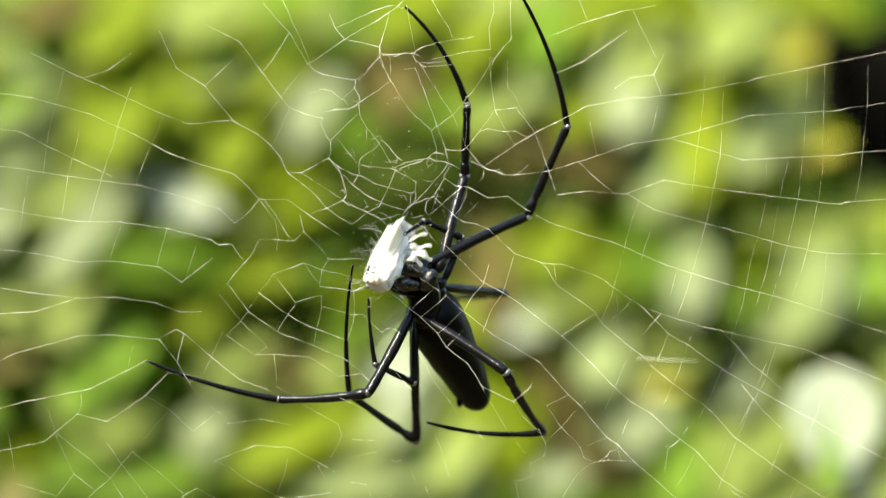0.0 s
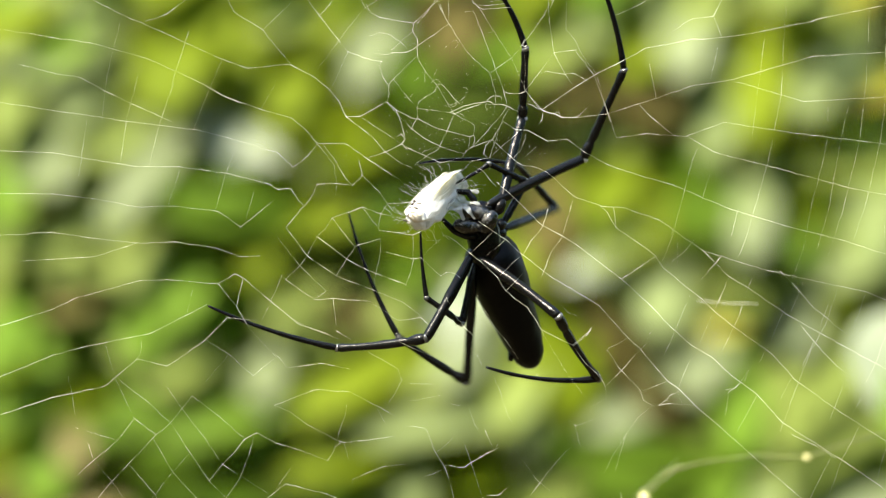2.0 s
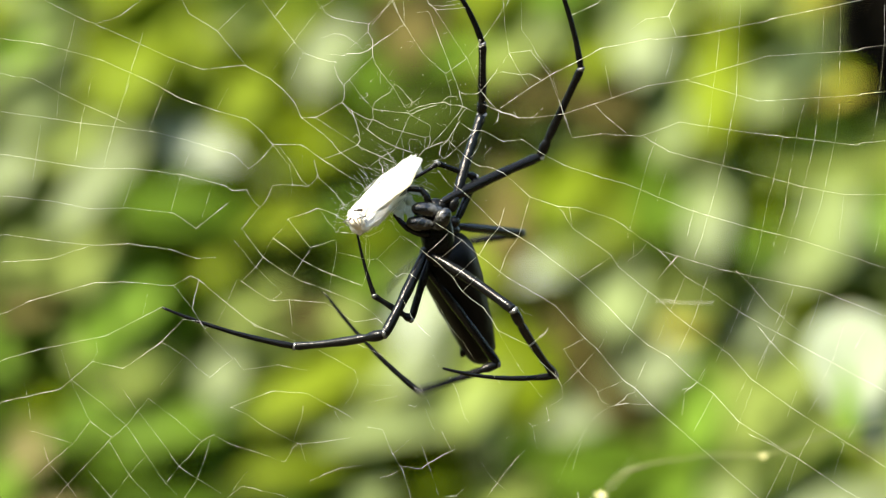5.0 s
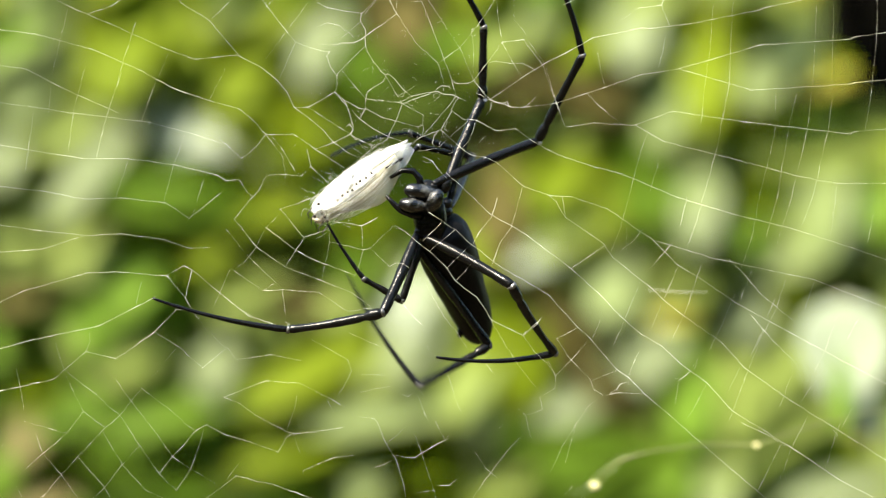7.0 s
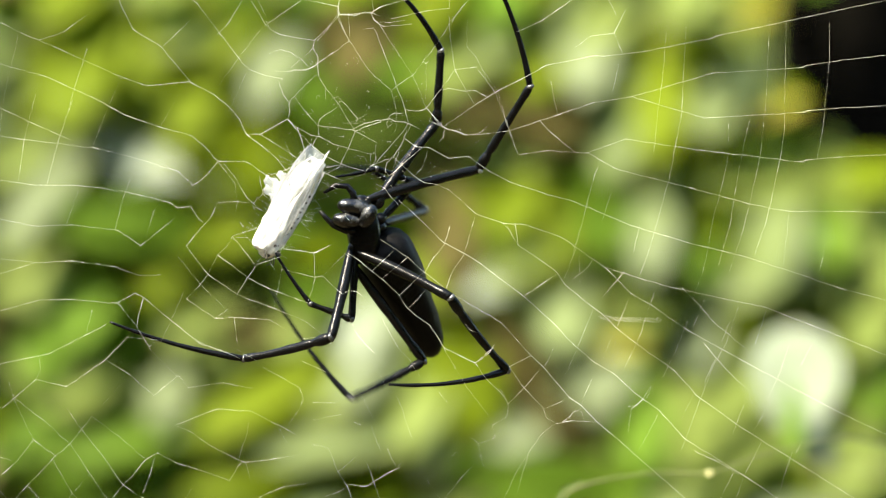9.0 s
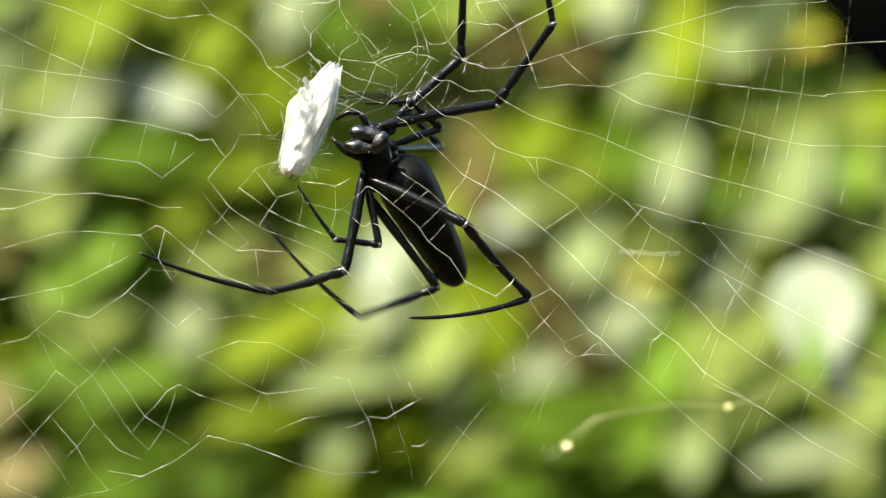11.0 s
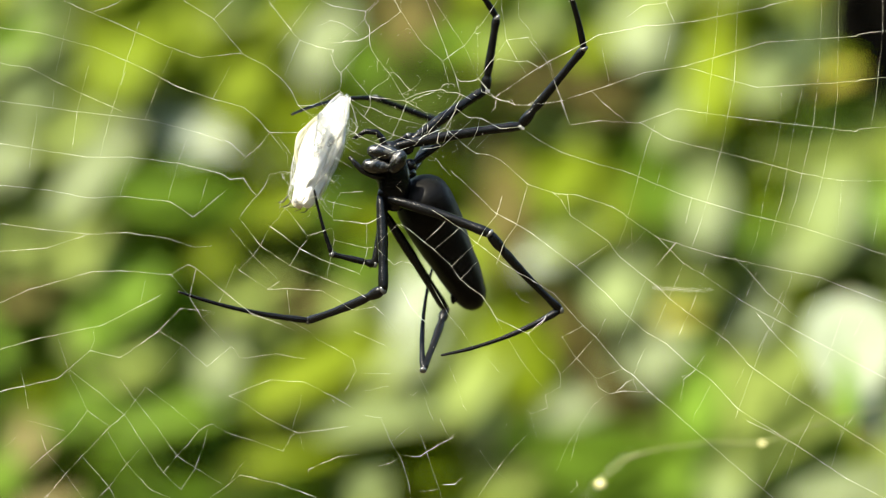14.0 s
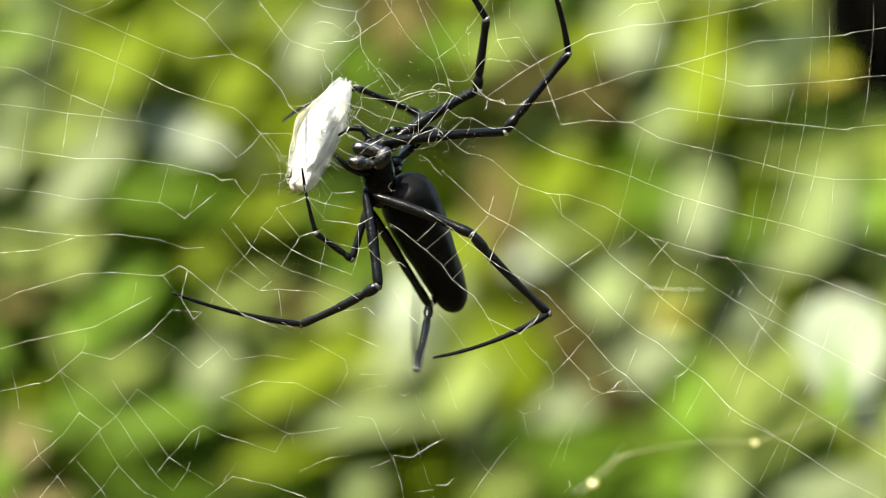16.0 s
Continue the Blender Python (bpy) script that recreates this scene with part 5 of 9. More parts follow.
shrub.leaf("yellow", 0.206, 1.640, 1.609, 0.139, 0.059, -31, (-0.15, -1, 0.6))
shrub.leaf("silver", 0.272, 1.651, 1.606, 0.140, 0.059, 16, (-0.15, -1, 0.6))
shrub.leaf("yellow", 0.340, 1.639, 1.610, 0.139, 0.059, -26, (-0.15, -1, 0.6))
shrub.leaf("silver", 0.210, 1.639, 1.554, 0.139, 0.059, 48, (-0.15, -1, 0.6))
shrub.leaf("yellow", 0.268, 1.661, 1.565, 0.141, 0.059, 52, (-0.15, -1, 0.6))
shrub.leaf("silver", 0.216, 1.640, 1.492, 0.139, 0.059, 118, (-0.15, -1, 0.6))
shrub.leaf("yellow", 0.287, 1.661, 1.491, 0.141, 0.059, 78, (-0.15, -1, 0.6))
shrub.leaf("silver", 0.208, 1.638, 1.448, 0.139, 0.059, 117, (-0.15, -1, 0.6))
shrub.leaf("yellow", 0.289, 1.642, 1.438, 0.140, 0.059, 56, (-0.15, -1, 0.6))
shrub.leaf("green", 0.219, 1.649, 1.379, 0.140, 0.059, -24, (-0.15, -1, 0.6))
shrub.leaf("soft", 0.289, 1.646, 1.380, 0.140, 0.059, -28, (-0.15, -1, 0.6))
shrub.leaf("silver", 0.337, 1.643, 1.374, 0.140, 0.059, 80, (-0.15, -1, 0.6))
shrub.leaf("silver", 0.223, 1.661, 1.313, 0.141, 0.059, -30, (-0.15, -1, 0.6))
shrub.leaf("soft", 0.272, 1.639, 1.323, 0.139, 0.059, 0, (-0.15, -1, 0.6))
shrub.leaf("silver", 0.200, 1.639, 1.268, 0.139, 0.059, 1, (-0.15, -1, 0.6))
shrub.leaf("silver", 0.287, 1.641, 1.269, 0.140, 0.059, -29, (-0.15, -1, 0.6))
shrub.leaf("silver", 0.343, 1.638, 1.271, 0.139, 0.059, 23, (-0.15, -1, 0.6))
shrub.leaf("silver", 0.220, 1.649, 1.212, 0.140, 0.059, 25, (-0.15, -1, 0.6))
shrub.leaf("silver", 0.280, 1.642, 1.211, 0.140, 0.059, 54, (-0.15, -1, 0.6))
shrub.leaf("silver", 0.211, 1.638, 1.152, 0.139, 0.059, 113, (-0.15, -1, 0.6))
shrub.leaf("green", 0.271, 1.652, 1.138, 0.140, 0.059, 79, (-0.15, -1, 0.6))
shrub.leaf("green", 0.200, 1.658, 1.094, 0.141, 0.059, 47, (-0.15, -1, 0.6))
shrub.leaf("silver", 0.290, 1.654, 1.085, 0.140, 0.059, -33, (-0.15, -1, 0.6))
shrub.leaf("green", 0.209, 1.642, 1.022, 0.140, 0.059, 65, (-0.15, -1, 0.6))
shrub.leaf("green", 0.280, 1.658, 1.029, 0.141, 0.059, 71, (-0.15, -1, 0.6))
shrub.leaf("silver", 0.347, 1.650, 1.024, 0.140, 0.059, 33, (-0.15, -1, 0.6))
shrub.leaf("green", 0.197, 1.651, 0.977, 0.140, 0.059, 73, (-0.15, -1, 0.6))
shrub.leaf("silver", 0.277, 1.639, 0.979, 0.139, 0.059, 76, (-0.15, -1, 0.6))
shrub.leaf("silver", 0.245, 1.677, 1.530, 0.128, 0.067, 70, (-0.15, -1, 0.6))
shrub.leaf("yellow", 0.309, 1.677, 1.520, 0.128, 0.067, 120, (-0.15, -1, 0.6))
shrub.leaf("silver", 0.244, 1.677, 1.473, 0.128, 0.067, -30, (-0.15, -1, 0.6))
shrub.leaf("yellow", 0.326, 1.677, 1.470, 0.128, 0.067, 10, (-0.15, -1, 0.6))
shrub.leaf("silver", 0.245, 1.677, 1.410, 0.128, 0.067, 120, (-0.15, -1, 0.6))
shrub.leaf("yellow", 0.306, 1.677, 1.414, 0.128, 0.067, 50, (-0.15, -1, 0.6))
shrub.leaf("green", 0.243, 1.677, 1.359, 0.128, 0.067, 120, (-0.15, -1, 0.6))
shrub.leaf("soft", 0.319, 1.677, 1.349, 0.128, 0.067, 50, (-0.15, -1, 0.6))
shrub.leaf("silver", 0.186, 1.677, 1.289, 0.128, 0.067, 70, (-0.15, -1, 0.6))
shrub.leaf("silver", 0.249, 1.677, 1.287, 0.128, 0.067, 120, (-0.15, -1, 0.6))
shrub.leaf("soft", 0.327, 1.677, 1.300, 0.128, 0.067, 120, (-0.15, -1, 0.6))
shrub.leaf("silver", 0.236, 1.677, 1.239, 0.128, 0.067, 120, (-0.15, -1, 0.6))
shrub.leaf("silver", 0.310, 1.677, 1.226, 0.128, 0.067, 10, (-0.15, -1, 0.6))
shrub.leaf("silver", 0.251, 1.677, 1.175, 0.128, 0.067, -30, (-0.15, -1, 0.6))
shrub.leaf("silver", 0.325, 1.677, 1.181, 0.128, 0.067, 50, (-0.15, -1, 0.6))
shrub.leaf("silver", 0.252, 1.677, 1.111, 0.128, 0.067, 25, (-0.15, -1, 0.6))
shrub.leaf("green", 0.308, 1.677, 1.117, 0.128, 0.067, 25, (-0.15, -1, 0.6))
shrub.leaf("green", 0.243, 1.677, 1.056, 0.128, 0.067, 120, (-0.15, -1, 0.6))
shrub.leaf("silver", 0.314, 1.677, 1.057, 0.128, 0.067, 120, (-0.15, -1, 0.6))
shrub.leaf("green", 0.247, 1.677, 1.003, 0.128, 0.067, 85, (-0.15, -1, 0.6))
shrub.leaf("green", 0.320, 1.677, 1.002, 0.128, 0.067, 70, (-0.15, -1, 0.6))
shrub.leaf("soft", 0.205, 1.606, 1.428, 0.088, 0.043, 75, (-0.15, -1, 0.6))
shrub.leaf("soft", 0.210, 1.611, 1.444, 0.074, 0.034, 139, (-0.15, -1, 0.6))
shrub.leaf("yellow", 0.244, 1.604, 1.471, 0.140, 0.052, 82, (-0.15, -1, 0.6))
shrub.leaf("soft", 0.305, 1.606, 1.472, 0.109, 0.052, 55, (-0.15, -1, 0.6))
shrub.leaf("yellow", 0.279, 1.613, 1.519, 0.068, 0.030, 40, (-0.15, -1, 0.6))
shrub.leaf("yellow", 0.276, 1.618, 1.513, 0.056, 0.021, -16, (-0.15, -1, 0.6))
shrub.leaf("silver", 0.328, 1.613, 1.529, 0.047, 0.026, 20, (-0.15, -1, 0.6))
shrub.leaf("silver", 0.329, 1.618, 1.534, 0.034, 0.016, -35, (-0.15, -1, 0.6))
shrub.leaf("gold", 0.347, 1.599, 1.456, 0.067, 0.029, 12, (-0.15, -1, 0.6))
shrub.leaf("soft", 0.324, 1.602, 1.487, 0.074, 0.047, 50, (-0.15, -1, 0.6))
shrub.leaf("soft", 0.328, 1.607, 1.474, 0.056, 0.029, 91, (-0.15, -1, 0.6))
shrub.leaf("dark", 0.345, 1.602, 1.419, 0.098, 0.024, 3, (0.1, -1, 0.22))
shrub.leaf("gloom", 0.329, 1.599, 1.425, 0.047, 0.021, -5, (0.1, -1, 0.22))
shrub.leaf("silver", 0.330, 1.608, 1.388, 0.145, 0.037, -4, (-0.15, -1, 0.6))
shrub.leaf("dark", 0.194, 1.593, 1.360, 0.098, 0.057, 62, (0.1, -1, 0.22))
shrub.leaf("soft", 0.241, 1.604, 1.378, 0.081, 0.040, 80, (-0.15, -1, 0.6))
shrub.leaf("soft", 0.233, 1.609, 1.382, 0.061, 0.029, 10, (-0.15, -1, 0.6))
shrub.leaf("white", 0.244, 1.599, 1.329, 0.064, 0.036, 60, (-0.15, -1, 0.6))
shrub.leaf("white", 0.241, 1.605, 1.327, 0.049, 0.023, 109, (-0.15, -1, 0.6))
shrub.leaf("green", 0.283, 1.606, 1.326, 0.067, 0.038, 70, (-0.15, -1, 0.6))
shrub.leaf("green", 0.295, 1.611, 1.340, 0.048, 0.030, 30, (-0.15, -1, 0.6))
shrub.leaf("yellow", 0.289, 1.608, 1.358, 0.061, 0.026, 30, (-0.15, -1, 0.6))
shrub.leaf("yellow", 0.289, 1.614, 1.347, 0.054, 0.017, 92, (-0.15, -1, 0.6))
shrub.leaf("soft", 0.324, 1.602, 1.293, 0.135, 0.046, 8, face(0.324, 1.293))
shrub.leaf("gold", 0.210, 1.597, 1.237, 0.045, 0.018, 0, (-0.15, -1, 0.6))
shrub.leaf("dark", 0.223, 1.602, 1.306, 0.078, 0.028, 5, (-0.15, -1, 0.6))
shrub.leaf("silver", 0.242, 1.606, 1.269, 0.062, 0.036, 20, (-0.15, -1, 0.6))
shrub.leaf("pale", 0.283, 1.602, 1.241, 0.064, 0.038, 60, face(0.283, 1.241))
shrub.leaf("pale", 0.282, 1.607, 1.237, 0.058, 0.026, 114, face(0.282, 1.237))
shrub.leaf("yellow", 0.319, 1.606, 1.259, 0.040, 0.026, 60, (0.1, -1, 0.22))
shrub.leaf("yellow", 0.323, 1.611, 1.264, 0.035, 0.019, 16, (0.1, -1, 0.22))
shrub.leaf("pale", 0.189, 1.599, 1.207, 0.074, 0.045, 70, (-0.15, -1, 0.6))
shrub.leaf("pale", 0.197, 1.605, 1.223, 0.060, 0.028, 127, (-0.15, -1, 0.6))
shrub.leaf("green", 0.226, 1.595, 1.171, 0.103, 0.044, 85, (-0.15, -1, 0.6))
shrub.leaf("silver", 0.272, 1.599, 1.197, 0.074, 0.038, 60, (-0.15, -1, 0.6))
shrub.leaf("silver", 0.281, 1.605, 1.197, 0.052, 0.029, 8, (-0.15, -1, 0.6))
shrub.leaf("silver", 0.313, 1.597, 1.197, 0.074, 0.047, 60, (-0.15, -1, 0.6))
shrub.leaf("silver", 0.299, 1.603, 1.196, 0.063, 0.036, 101, (-0.15, -1, 0.6))
shrub.leaf("silver", 0.297, 1.593, 1.151, 0.119, 0.037, -8, (-0.15, -1, 0.6))
shrub.leaf("soft", 0.251, 1.590, 1.105, 0.082, 0.042, 85, (-0.15, -1, 0.6))
shrub.leaf("green", 0.212, 1.595, 1.094, 0.060, 0.034, 60, (-0.15, -1, 0.6))
shrub.leaf("green", 0.213, 1.600, 1.088, 0.054, 0.025, 118, (-0.15, -1, 0.6))
shrub.leaf("dark", 0.295, 1.595, 1.094, 0.074, 0.038, 20, (-0.15, -1, 0.6))
shrub.leaf("dark", 0.301, 1.600, 1.085, 0.059, 0.027, -36, (-0.15, -1, 0.6))
shrub.leaf("silver", 0.273, 1.608, 1.565, 0.094, 0.051, 50, (-0.15, -1, 0.6))
shrub.leaf("silver", 0.284, 1.614, 1.553, 0.085, 0.034, 121, (-0.15, -1, 0.6))
shrub.leaf("gold", 0.343, 1.606, 1.560, 0.067, 0.030, 60, (0.1, -1, 0.22))
shrub.leaf("gold", 0.335, 1.611, 1.552, 0.050, 0.019, 20, (0.1, -1, 0.22))
shrub.leaf("pale", 0.237, 1.590, 1.357, 0.129, 0.046, 80, (-0.15, -1, 0.6))
shrub.leaf("silver", 0.290, 1.595, 1.187, 0.144, 0.046, 62, (-0.15, -1, 0.6))
shrub.leaf("silver", 0.312, 1.588, 1.131, 0.170, 0.041, 30, (-0.15, -1, 0.6))
shrub.leaf("soft", 0.252, 1.586, 1.110, 0.118, 0.041, 84, (-0.15, -1, 0.6))
shrub.leaf("yellow", 0.252, 1.639, 1.275, 0.051, 0.022, 77, (-0.15, -1, 0.6))
shrub.leaf("silver", 0.252, 1.634, 1.293, 0.062, 0.020, 93, (-0.15, -1, 0.6))
shrub.leaf("green", 0.311, 1.637, 1.081, 0.048, 0.025, 57, (-0.15, -1, 0.6))
shrub.leaf("silver", 0.303, 1.630, 1.030, 0.059, 0.027, 89, (-0.15, -1, 0.6))
shrub.leaf("silver", 0.268, 1.633, 1.246, 0.050, 0.021, -3, (-0.15, -1, 0.6))
shrub.leaf("silver", 0.218, 1.632, 1.538, 0.043, 0.021, 58, (0.1, -1, 0.22))
shrub.leaf("silver", 0.194, 1.639, 1.202, 0.062, 0.023, -42, (0.1, -1, 0.22))
shrub.leaf("yellow", 0.256, 1.634, 1.268, 0.047, 0.031, 94, face(0.256, 1.268))
shrub.leaf("gloom", 0.201, 1.633, 1.371, 0.064, 0.024, 1, (0.1, -1, 0.22))
shrub.leaf("green", 0.213, 1.634, 1.114, 0.059, 0.020, 89, (0.1, -1, 0.22))
shrub.leaf("gloom", 0.254, 1.634, 1.303, 0.064, 0.030, 62, face(0.254, 1.303))
shrub.leaf("soft", 0.239, 1.633, 1.230, 0.059, 0.027, -42, (-0.15, -1, 0.6))
shrub.leaf("green", 0.262, 1.630, 1.489, 0.042, 0.031, -50, face(0.262, 1.489))
shrub.leaf("silver", 0.250, 1.639, 1.599, 0.061, 0.021, -48, (-0.15, -1, 0.6))
shrub.leaf("silver", 0.205, 1.633, 1.572, 0.058, 0.020, 56, (-0.15, -1, 0.6))
shrub.leaf("yellow", 0.319, 1.637, 1.019, 0.053, 0.018, -48, (-0.15, -1, 0.6))
shrub.leaf("silver", 0.225, 1.631, 1.220, 0.061, 0.031, -58, (-0.15, -1, 0.6))
shrub.leaf("soft", 0.303, 1.636, 1.444, 0.057, 0.022, -25, (-0.15, -1, 0.6))
shrub.leaf("soft", 0.220, 1.633, 1.573, 0.058, 0.027, 40, (0.1, -1, 0.22))
shrub.leaf("soft", 0.202, 1.634, 1.188, 0.035, 0.031, 46, (-0.15, -1, 0.6))
shrub.leaf("silver", 0.281, 1.631, 1.483, 0.061, 0.029, -25, (-0.15, -1, 0.6))
shrub.leaf("silver", 0.337, 1.636, 1.377, 0.042, 0.029, 87, (-0.15, -1, 0.6))
shrub.leaf("silver", 0.224, 1.631, 1.412, 0.064, 0.030, 21, face(0.224, 1.412))
shrub.leaf("silver", 0.211, 1.638, 1.574, 0.052, 0.029, -54, (-0.15, -1, 0.6))
shrub.leaf("silver", 0.293, 1.633, 1.370, 0.063, 0.029, 75, (-0.15, -1, 0.6))
shrub.leaf("silver", 0.302, 1.634, 1.521, 0.038, 0.028, -14, (-0.15, -1, 0.6))
shrub.leaf("green", 0.207, 1.632, 1.097, 0.060, 0.030, 58, (0.1, -1, 0.22))
shrub.leaf("pale", 0.341, 1.631, 1.068, 0.050, 0.027, 118, (0.1, -1, 0.22))
shrub.leaf("yellow", 0.235, 1.629, 1.247, 0.042, 0.027, 43, (-0.15, -1, 0.6))
shrub.leaf("pale", 0.257, 1.629, 1.057, 0.057, 0.019, 6, (-0.15, -1, 0.6))
shrub.leaf("soft", 0.310, 1.632, 1.032, 0.046, 0.022, 23, (-0.15, -1, 0.6))
shrub.leaf("gloom", 0.216, 1.635, 1.132, 0.049, 0.021, 87, (0.1, -1, 0.22))
shrub.leaf("silver", 0.270, 1.630, 1.556, 0.055, 0.022, 35, face(0.270, 1.556))
shrub.leaf("soft", 0.283, 1.632, 1.289, 0.061, 0.018, 116, (0.1, -1, 0.22))
shrub.leaf("soft", 0.217, 1.636, 1.502, 0.045, 0.022, -1, (-0.15, -1, 0.6))
shrub.leaf("yellow", 0.264, 1.635, 1.550, 0.043, 0.018, 91, (-0.15, -1, 0.6))
shrub.leaf("pale", 0.250, 1.635, 1.090, 0.065, 0.020, 20, (-0.15, -1, 0.6))
shrub.leaf("green", 0.247, 1.635, 1.500, 0.038, 0.028, 67, (0.1, -1, 0.22))
shrub.leaf("silver", 0.251, 1.629, 1.231, 0.052, 0.018, -3, (-0.15, -1, 0.6))
shrub.leaf("soft", 0.335, 1.638, 1.311, 0.040, 0.027, 105, face(0.335, 1.311))
shrub.leaf("pale", 0.267, 1.635, 1.163, 0.039, 0.021, 89, (-0.15, -1, 0.6))
shrub.leaf("soft", 0.277, 1.638, 1.543, 0.058, 0.019, -17, face(0.277, 1.543))
shrub.leaf("silver", 0.193, 1.632, 1.444, 0.038, 0.030, -23, (0.1, -1, 0.22))
shrub.leaf("soft", 0.259, 1.635, 1.596, 0.054, 0.019, 91, face(0.259, 1.596))
shrub.leaf("silver", 0.346, 1.633, 1.012, 0.065, 0.024, -11, (-0.15, -1, 0.6))
shrub.leaf("soft", 0.278, 1.638, 1.172, 0.039, 0.023, -51, face(0.278, 1.172))
shrub.leaf("pale", 0.196, 1.631, 1.488, 0.064, 0.018, -24, (-0.15, -1, 0.6))
shrub.leaf("silver", 0.243, 1.638, 1.229, 0.052, 0.028, 85, (0.1, -1, 0.22))
shrub.leaf("soft", 0.219, 1.631, 1.449, 0.046, 0.031, 81, (0.1, -1, 0.22))
shrub.leaf("soft", 0.315, 1.638, 1.464, 0.040, 0.027, -32, (-0.15, -1, 0.6))
shrub.fill(160, 0.088, ("silver", "yellow", "silver", "green"))
shrub.grow()
shrub = Shrub(0.430, 1.85, "shrub with large whitish-green sunlit leaves")
shrub.leaf("green", 0.420, 1.646, 1.621, 0.140, 0.059, 53, (-0.15, -1, 0.6))
shrub.leaf("silver", 0.413, 1.639, 1.377, 0.139, 0.059, 91, (-0.15, -1, 0.6))
shrub.leaf("soft", 0.347, 1.644, 1.318, 0.140, 0.059, 17, (-0.15, -1, 0.6))
shrub.leaf("silver", 0.416, 1.662, 1.332, 0.141, 0.059, 1, (-0.15, -1, 0.6))
shrub.leaf("silver", 0.424, 1.639, 1.274, 0.139, 0.059, 113, (-0.15, -1, 0.6))
shrub.leaf("silver", 0.352, 1.662, 1.213, 0.141, 0.059, 62, (-0.15, -1, 0.6))
shrub.leaf("silver", 0.423, 1.640, 1.206, 0.139, 0.059, 16, (-0.15, -1, 0.6))
shrub.leaf("silver", 0.356, 1.662, 1.143, 0.141, 0.059, 24, (-0.15, -1, 0.6))
shrub.leaf("silver", 0.409, 1.656, 1.152, 0.140, 0.059, 112, (-0.15, -1, 0.6))
shrub.leaf("green", 0.359, 1.648, 1.096, 0.140, 0.059, 64, (-0.15, -1, 0.6))
shrub.leaf("silver", 0.405, 1.654, 1.097, 0.140, 0.059, 77, (-0.15, -1, 0.6))
shrub.leaf("silver", 0.431, 1.657, 1.038, 0.140, 0.059, 78, (-0.15, -1, 0.6))
shrub.leaf("silver", 0.359, 1.648, 0.970, 0.140, 0.059, 120, (-0.15, -1, 0.6))
shrub.leaf("silver", 0.421, 1.652, 0.986, 0.140, 0.059, 2, (-0.15, -1, 0.6))
shrub.leaf("silver", 0.389, 1.677, 1.347, 0.128, 0.067, 50, (-0.15, -1, 0.6))
shrub.leaf("silver", 0.465, 1.677, 1.354, 0.128, 0.067, -30, (-0.15, -1, 0.6))
shrub.leaf("soft", 0.390, 1.677, 1.296, 0.128, 0.067, 10, (-0.15, -1, 0.6))
shrub.leaf("silver", 0.461, 1.677, 1.286, 0.128, 0.067, 10, (-0.15, -1, 0.6))
shrub.leaf("silver", 0.386, 1.677, 1.236, 0.128, 0.067, 10, (-0.15, -1, 0.6))
shrub.leaf("silver", 0.455, 1.677, 1.240, 0.128, 0.067, 120, (-0.15, -1, 0.6))
shrub.leaf("silver", 0.377, 1.677, 1.173, 0.128, 0.067, 10, (-0.15, -1, 0.6))
shrub.leaf("silver", 0.464, 1.677, 1.174, 0.128, 0.067, 120, (-0.15, -1, 0.6))
shrub.leaf("silver", 0.390, 1.677, 1.124, 0.128, 0.067, 70, (-0.15, -1, 0.6))
shrub.leaf("silver", 0.464, 1.677, 1.112, 0.128, 0.067, 50, (-0.15, -1, 0.6))
shrub.leaf("green", 0.392, 1.677, 1.059, 0.128, 0.067, 85, (-0.15, -1, 0.6))
shrub.leaf("silver", 0.462, 1.677, 1.064, 0.128, 0.067, -30, (-0.15, -1, 0.6))
shrub.leaf("silver", 0.383, 1.677, 1.003, 0.128, 0.067, 85, (-0.15, -1, 0.6))
shrub.leaf("silver", 0.447, 1.677, 0.996, 0.128, 0.067, 25, (-0.15, -1, 0.6))
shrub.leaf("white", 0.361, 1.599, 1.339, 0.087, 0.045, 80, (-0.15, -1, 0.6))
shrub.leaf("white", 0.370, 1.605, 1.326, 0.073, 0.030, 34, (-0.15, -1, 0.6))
shrub.leaf("green", 0.401, 1.599, 1.342, 0.072, 0.031, 85, (-0.15, -1, 0.6))
shrub.leaf("pale", 0.358, 1.588, 1.080, 0.118, 0.040, 14, (-0.15, -1, 0.6))
shrub.leaf("silver", 0.443, 1.604, 1.269, 0.094, 0.047, 60, (-0.15, -1, 0.6))
shrub.leaf("silver", 0.432, 1.609, 1.281, 0.084, 0.037, 2, (-0.15, -1, 0.6))
shrub.leaf("green", 0.449, 1.604, 1.207, 0.094, 0.047, 70, (-0.15, -1, 0.6))
shrub.leaf("green", 0.435, 1.609, 1.200, 0.067, 0.029, 124, (-0.15, -1, 0.6))
shrub.leaf("silver", 0.443, 1.599, 1.135, 0.108, 0.042, 30, (-0.15, -1, 0.6))
shrub.leaf("silver", 0.444, 1.605, 1.138, 0.090, 0.026, -39, (-0.15, -1, 0.6))
shrub.leaf("yellow", 0.444, 1.608, 1.394, 0.083, 0.047, 10, (-0.15, -1, 0.6))
shrub.leaf("silver", 0.475, 1.608, 1.321, 0.108, 0.051, 70, (-0.15, -1, 0.6))
shrub.leaf("silver", 0.462, 1.614, 1.323, 0.093, 0.035, 11, (-0.15, -1, 0.6))
shrub.leaf("soft", 0.348, 1.590, 1.357, 0.155, 0.052, 78, (-0.15, -1, 0.6))
shrub.leaf("yellow", 0.409, 1.638, 1.029, 0.049, 0.027, 82, (0.1, -1, 0.22))
shrub.leaf("silver", 0.363, 1.634, 1.395, 0.064, 0.029, -28, (-0.15, -1, 0.6))
